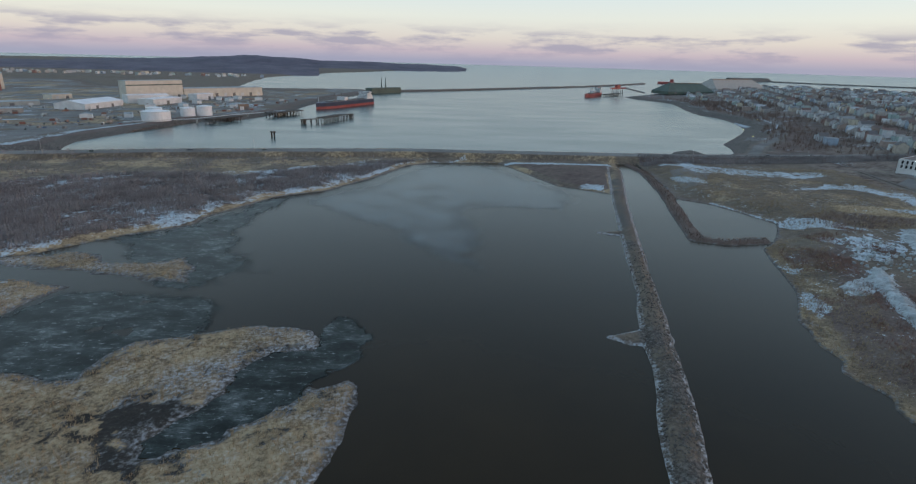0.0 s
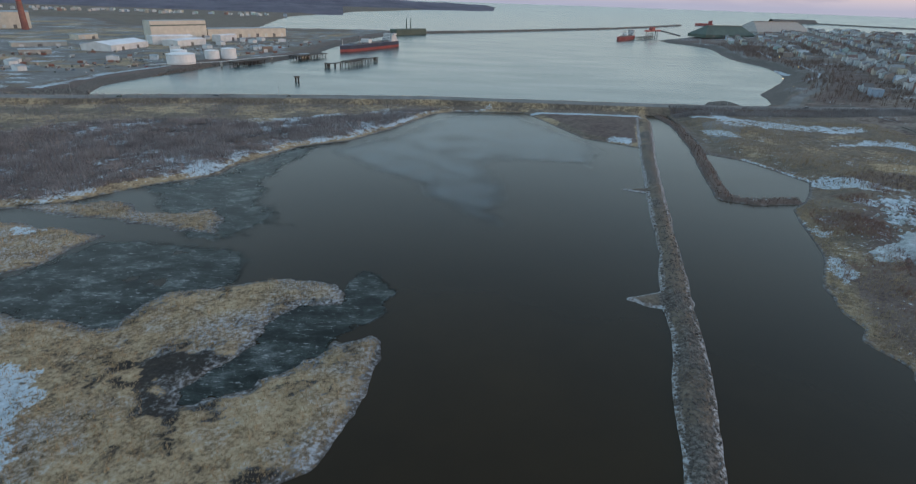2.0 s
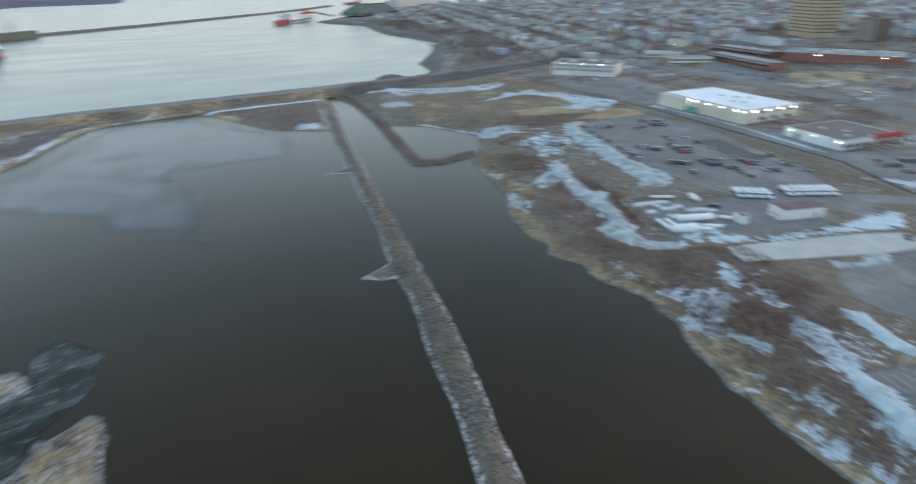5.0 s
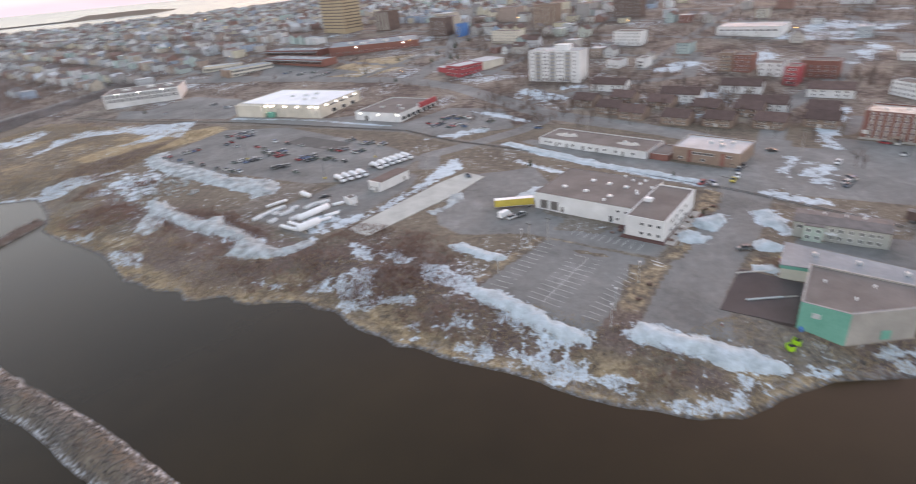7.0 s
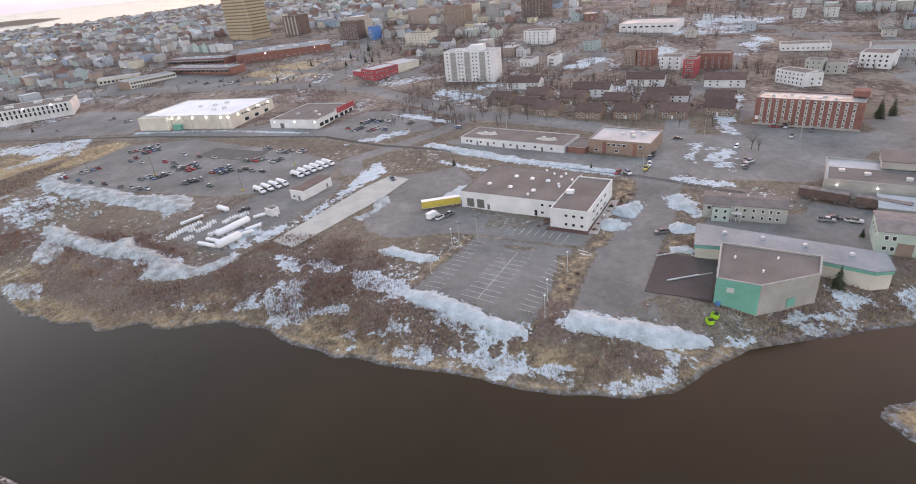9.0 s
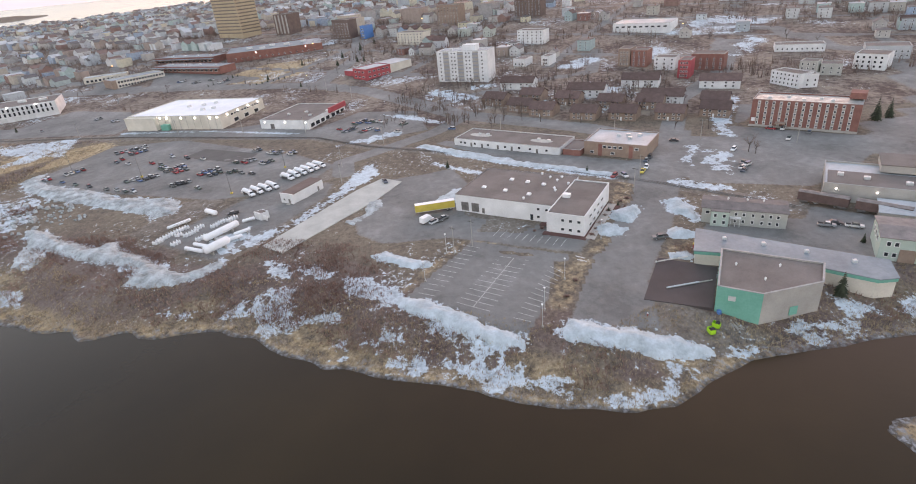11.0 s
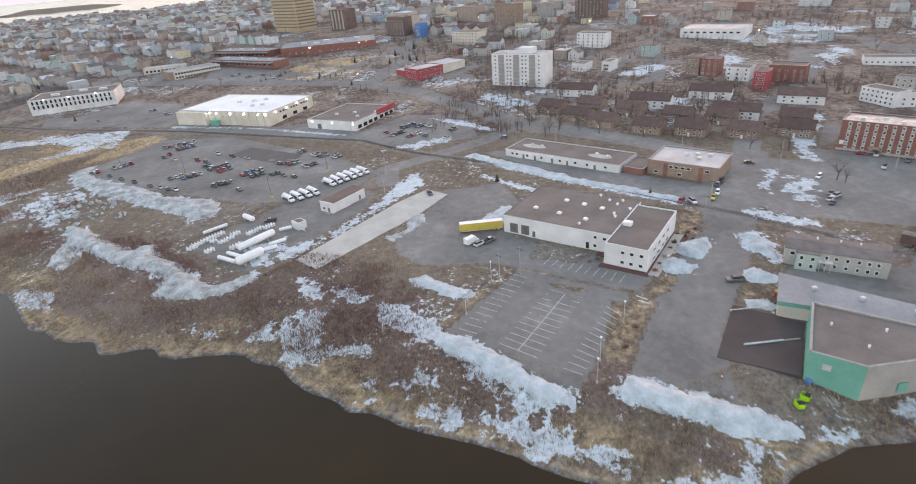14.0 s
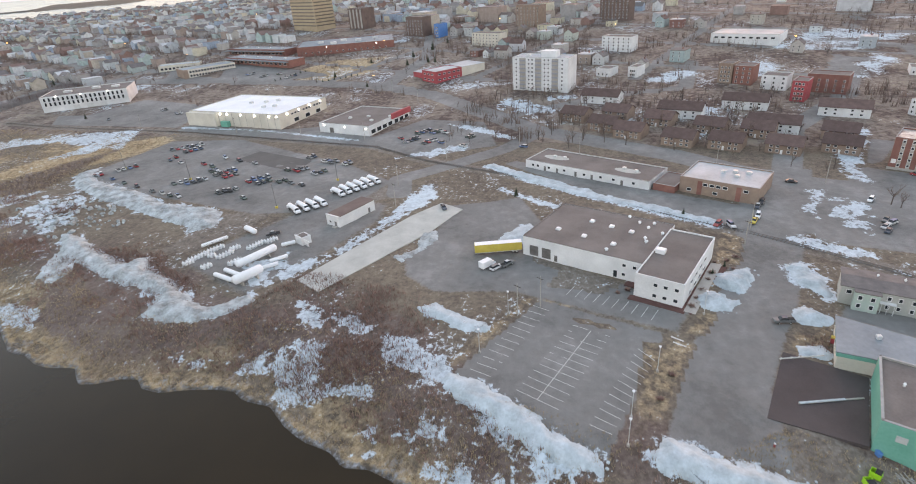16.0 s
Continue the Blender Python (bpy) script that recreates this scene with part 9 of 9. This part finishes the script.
def make_hills():
    """Wooded hills behind the harbour."""
    def ridge(label, line, seed):
        bm = bmesh.new()
        rows = []
        n = 90
        xs, ys, hs = ([p[i] for p in line] for i in range(3))
        for i in range(n + 1):
            t = i / n * (len(line) - 1)
            x, y, h = (float(np.interp(t, range(len(line)), v)) for v in (xs, ys, hs))
            r = math.hypot(x, y)
            ux, uy = x / r, y / r
            base = height_at(x - ux * 600, y - uy * 600)
            rowv = []
            for k in range(12):
                q = k / 11
                back = -700 + 900 * q
                shape = math.sin(min(1.0, q * 1.25) * math.pi / 2) ** 1.5
                lump = noise.noise(Vector((x * 0.004, (y + back) * 0.004, seed))) * 7 + noise.noise(Vector((x * 0.02, (y + back) * 0.02, seed))) * 3 + noise.noise(Vector((x * 0.09, (y + back) * 0.09, seed))) * 1.2
                rowv.append(bm.verts.new((x + ux * back, y + uy * back, base - 6 + (h - base + 6) * shape + lump * shape)))
            rows.append(rowv)
        for ra, rb in zip(rows, rows[1:]):
            for k in range(11):
                bm.faces.new((ra[k], ra[k + 1], rb[k + 1], rb[k]))
        bmesh.ops.recalc_face_normals(bm, faces=bm.faces[:])
        ob = new("backdrop_hill", finish(bm, "backdrop_hill", HAZY_WOODS, True))
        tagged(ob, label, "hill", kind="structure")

    ridge("long wooded hill behind the harbour, coloured pale blue for haze", [(-3000, 3300, 26), (-2500, 3500, 34), (-2100, 3700, 46), (-1700, 3850, 60), (-1400, 3990, 84), (-1080, 4080, 76), (-900, 4130, 62), (-560, 4180, 60), (-230, 4220, 54), (40, 4240, 46), (120, 4250, 36)], 3.0)
    ridge("low wooded point in front of the hill, coloured pale blue for haze", [(-3000, 2700, 30), (-2300, 2900, 34), (-1700, 3050, 36), (-1300, 3100, 36), (-950, 3150, 34), (-720, 3200, 24)], 5.0)
    rng = random.Random(5)
    store = ([], [])
    for _ in range(130):
        t = rng.random()
        x, y = -2300 + 1500 * t + rng.uniform(-60, 60), 1960 + 260 * t + rng.uniform(-40, 160)
        m = pose(x, y, height_at(x, y), 0, 0, rng.uniform(0, 90))
        box_arrays(store, m, rng.uniform(9, 16), rng.uniform(9, 14), -2, rng.uniform(5, 8), 3)
    village = thing("far_village", "scattered small white houses along the far shore", "village", pose(0, 0, 0), kind="stuff")
    part("walls", joined("walls", "", "", store, FAR_WALL), None, village)


make_hills()


def berm(name, label, line, half, high):
    """A stone mole with sloping sides."""
    bm = bmesh.new()
    rows = []
    pts = []
    for (ax, ay), (bx, by) in zip(line, line[1:]):
        n = max(1, int(math.hypot(bx - ax, by - ay) / 40))
        pts += [(ax + (bx - ax) * i / n, ay + (by - ay) * i / n) for i in range(n)]
    pts.append(line[-1])
    rng = random.Random(4)
    for i, p in enumerate(pts):
        a, b = Vector(pts[max(0, i - 1)]), Vector(pts[min(len(pts) - 1, i + 1)])
        side = Vector((-(b - a).y, (b - a).x)).normalized()
        base = float(bowl(np.array([float(p[0])]), np.array([float(p[1])]))[0])
        rows.append([bm.verts.new((p[0] + side.x * q * half, p[1] + side.y * q * half, base + z + rng.uniform(-0.4, 0.4))) for q, z in ((-2.2, -2), (-1, high), (0, high + 0.3), (1, high), (2.2, -2))])
    for ra, rb in zip(rows, rows[1:]):
        for k in range(4):
            bm.faces.new((ra[k], ra[k + 1], rb[k + 1], rb[k]))
    bmesh.ops.recalc_face_normals(bm, faces=bm.faces[:])
    tagged(new(name, finish(bm, name, STONE)), label, "breakwater", kind="structure")


berm("breakwater_stone", "long low grey stone breakwater across the harbour mouth", BREAKWATER, 7, 5.0)
berm("breakwater_island", "low dark wooded island out at sea", [(1622, 3345), (1660, 3335), (1720, 3328), (1790, 3330), (1830, 3340)], 34, 17.0)
berm("breakwater_far", "thin dark stone bar to the far island", FAR_BAR, 6, 5.0)


def make_quay_clutter():
    """Containers, small sheds and gear strewn over the tank quay."""
    rng = random.Random(14)
    box_ob = thing("container", "weathered steel freight container on the quay", "container", pose(0, 0, -50), "quay containers")
    part("body", box(-1.25, 1.25, -3.0, 3.0, 0, 2.6, 0.05), BLOCK_PAINT, box_ob)
    part("door", box(-1.1, 1.1, -3.06, -3.0, 0.2, 2.4), STEEL, box_ob)
    shed = thing("quay_shed", "small pale quay shed with shallow roof", "shed", pose(0, 0, -50), "quay sheds")
    part("wall", gable_walls(9, 14, 5, 0.2), WHITE_WALL, shed)
    part("roof", gable_roof(9, 14, 5, 0.2), PALE_ROOF, shed)
    used = set()
    for _ in range(200):
        t = rng.random()
        x, y = -300 - 330 * rng.random() ** 1.2, 610 + 520 * t
        if inside(np.array([x]), np.array([y]), INDUSTRY)[0] < 40 or any(abs(x - a) < 34 and abs(y - b) < 34 for a, b in ((-374, 728), (-355, 800), (-550, 1080), (-530, 880), (-510, 985), (-480, 980))):
            continue
        ob = box_ob if rng.random() < 0.9 else shed
        m = pose(x, y, height_at(x, y), 0, 0, rng.choice((20, 58, 110)) + rng.uniform(-5, 5))
        if ob.name in used:
            copy_thing(ob, m)
        else:
            used.add(ob.name)
            ob.matrix_basis = m
    for x, y, kind in [(-420 + rng.uniform(-60, 40), 600 + rng.uniform(0, 160), rng.choice(("sedan", "suv", "pickup"))) for _ in range(26)]:
        place_car(x, y, rng.choice((40, 130)), kind)
    line = thing("pipe_rack", "long pale pipe rack along the quay edge", "pipe rack", pose(0, 0, 0))
    for (ax, ay), (bx, by) in (((-395, 690), (-330, 742)), ((-330, 742), (-312, 792)), ((-312, 792), (-272, 858))):
        for k in range(3):
            bm = bmesh.new()
            rod(bm, (ax + k * 0.8, ay, 6.2), (bx + k * 0.8, by, 6.2), 0.35)
            part("pipe", bm, TRIM, line)
    for x, y in ((-380, 702), (-350, 726), (-330, 742), (-320, 770), (-312, 792), (-292, 824)):
        part("support", box(x - 0.4, x + 2.2, y - 0.3, y + 0.3, 0, 6.0), CONCRETE, line)


make_quay_clutter()


def make_lit_lamps():
    ob = thing("street_lamp", "lit amber street lamp on a steel pole", "street lamp", pose(0, 0, -50), "lit street lamps")
    bm = bmesh.new()
    rod(bm, (0, 0, -0.5), (0, 0, 8.5), 0.12, 0.08)
    rod(bm, (0, 0, 8.5), (1.6, 0, 8.9), 0.06)
    part("post", bm, STEEL, ob)
    part("lamp_head", box(1.2, 2.1, -0.3, 0.3, 8.7, 9.0), LAMP_AMBER, ob, "lit amber lamp")
    spots = [(350, 640), (395, 745), (470, 850), (520, 1010), (560, 1180), (700, 900), (640, 620), (560, 460), (600, 250), (460, 205), (700, 150), (640, 20), (560, -120), (820, 420), (900, 600), (1000, 300), (880, 60), (620, 760), (1050, 900), (-560, 860), (-640, 920), (-470, 1120)]
    for i, (x, y) in enumerate(spots):
        m = pose(x, y, height_at(x, y), 0, 0, 70 * i)
        if i:
            copy_thing(ob, m)
        else:
            ob.matrix_basis = m


make_lit_lamps()
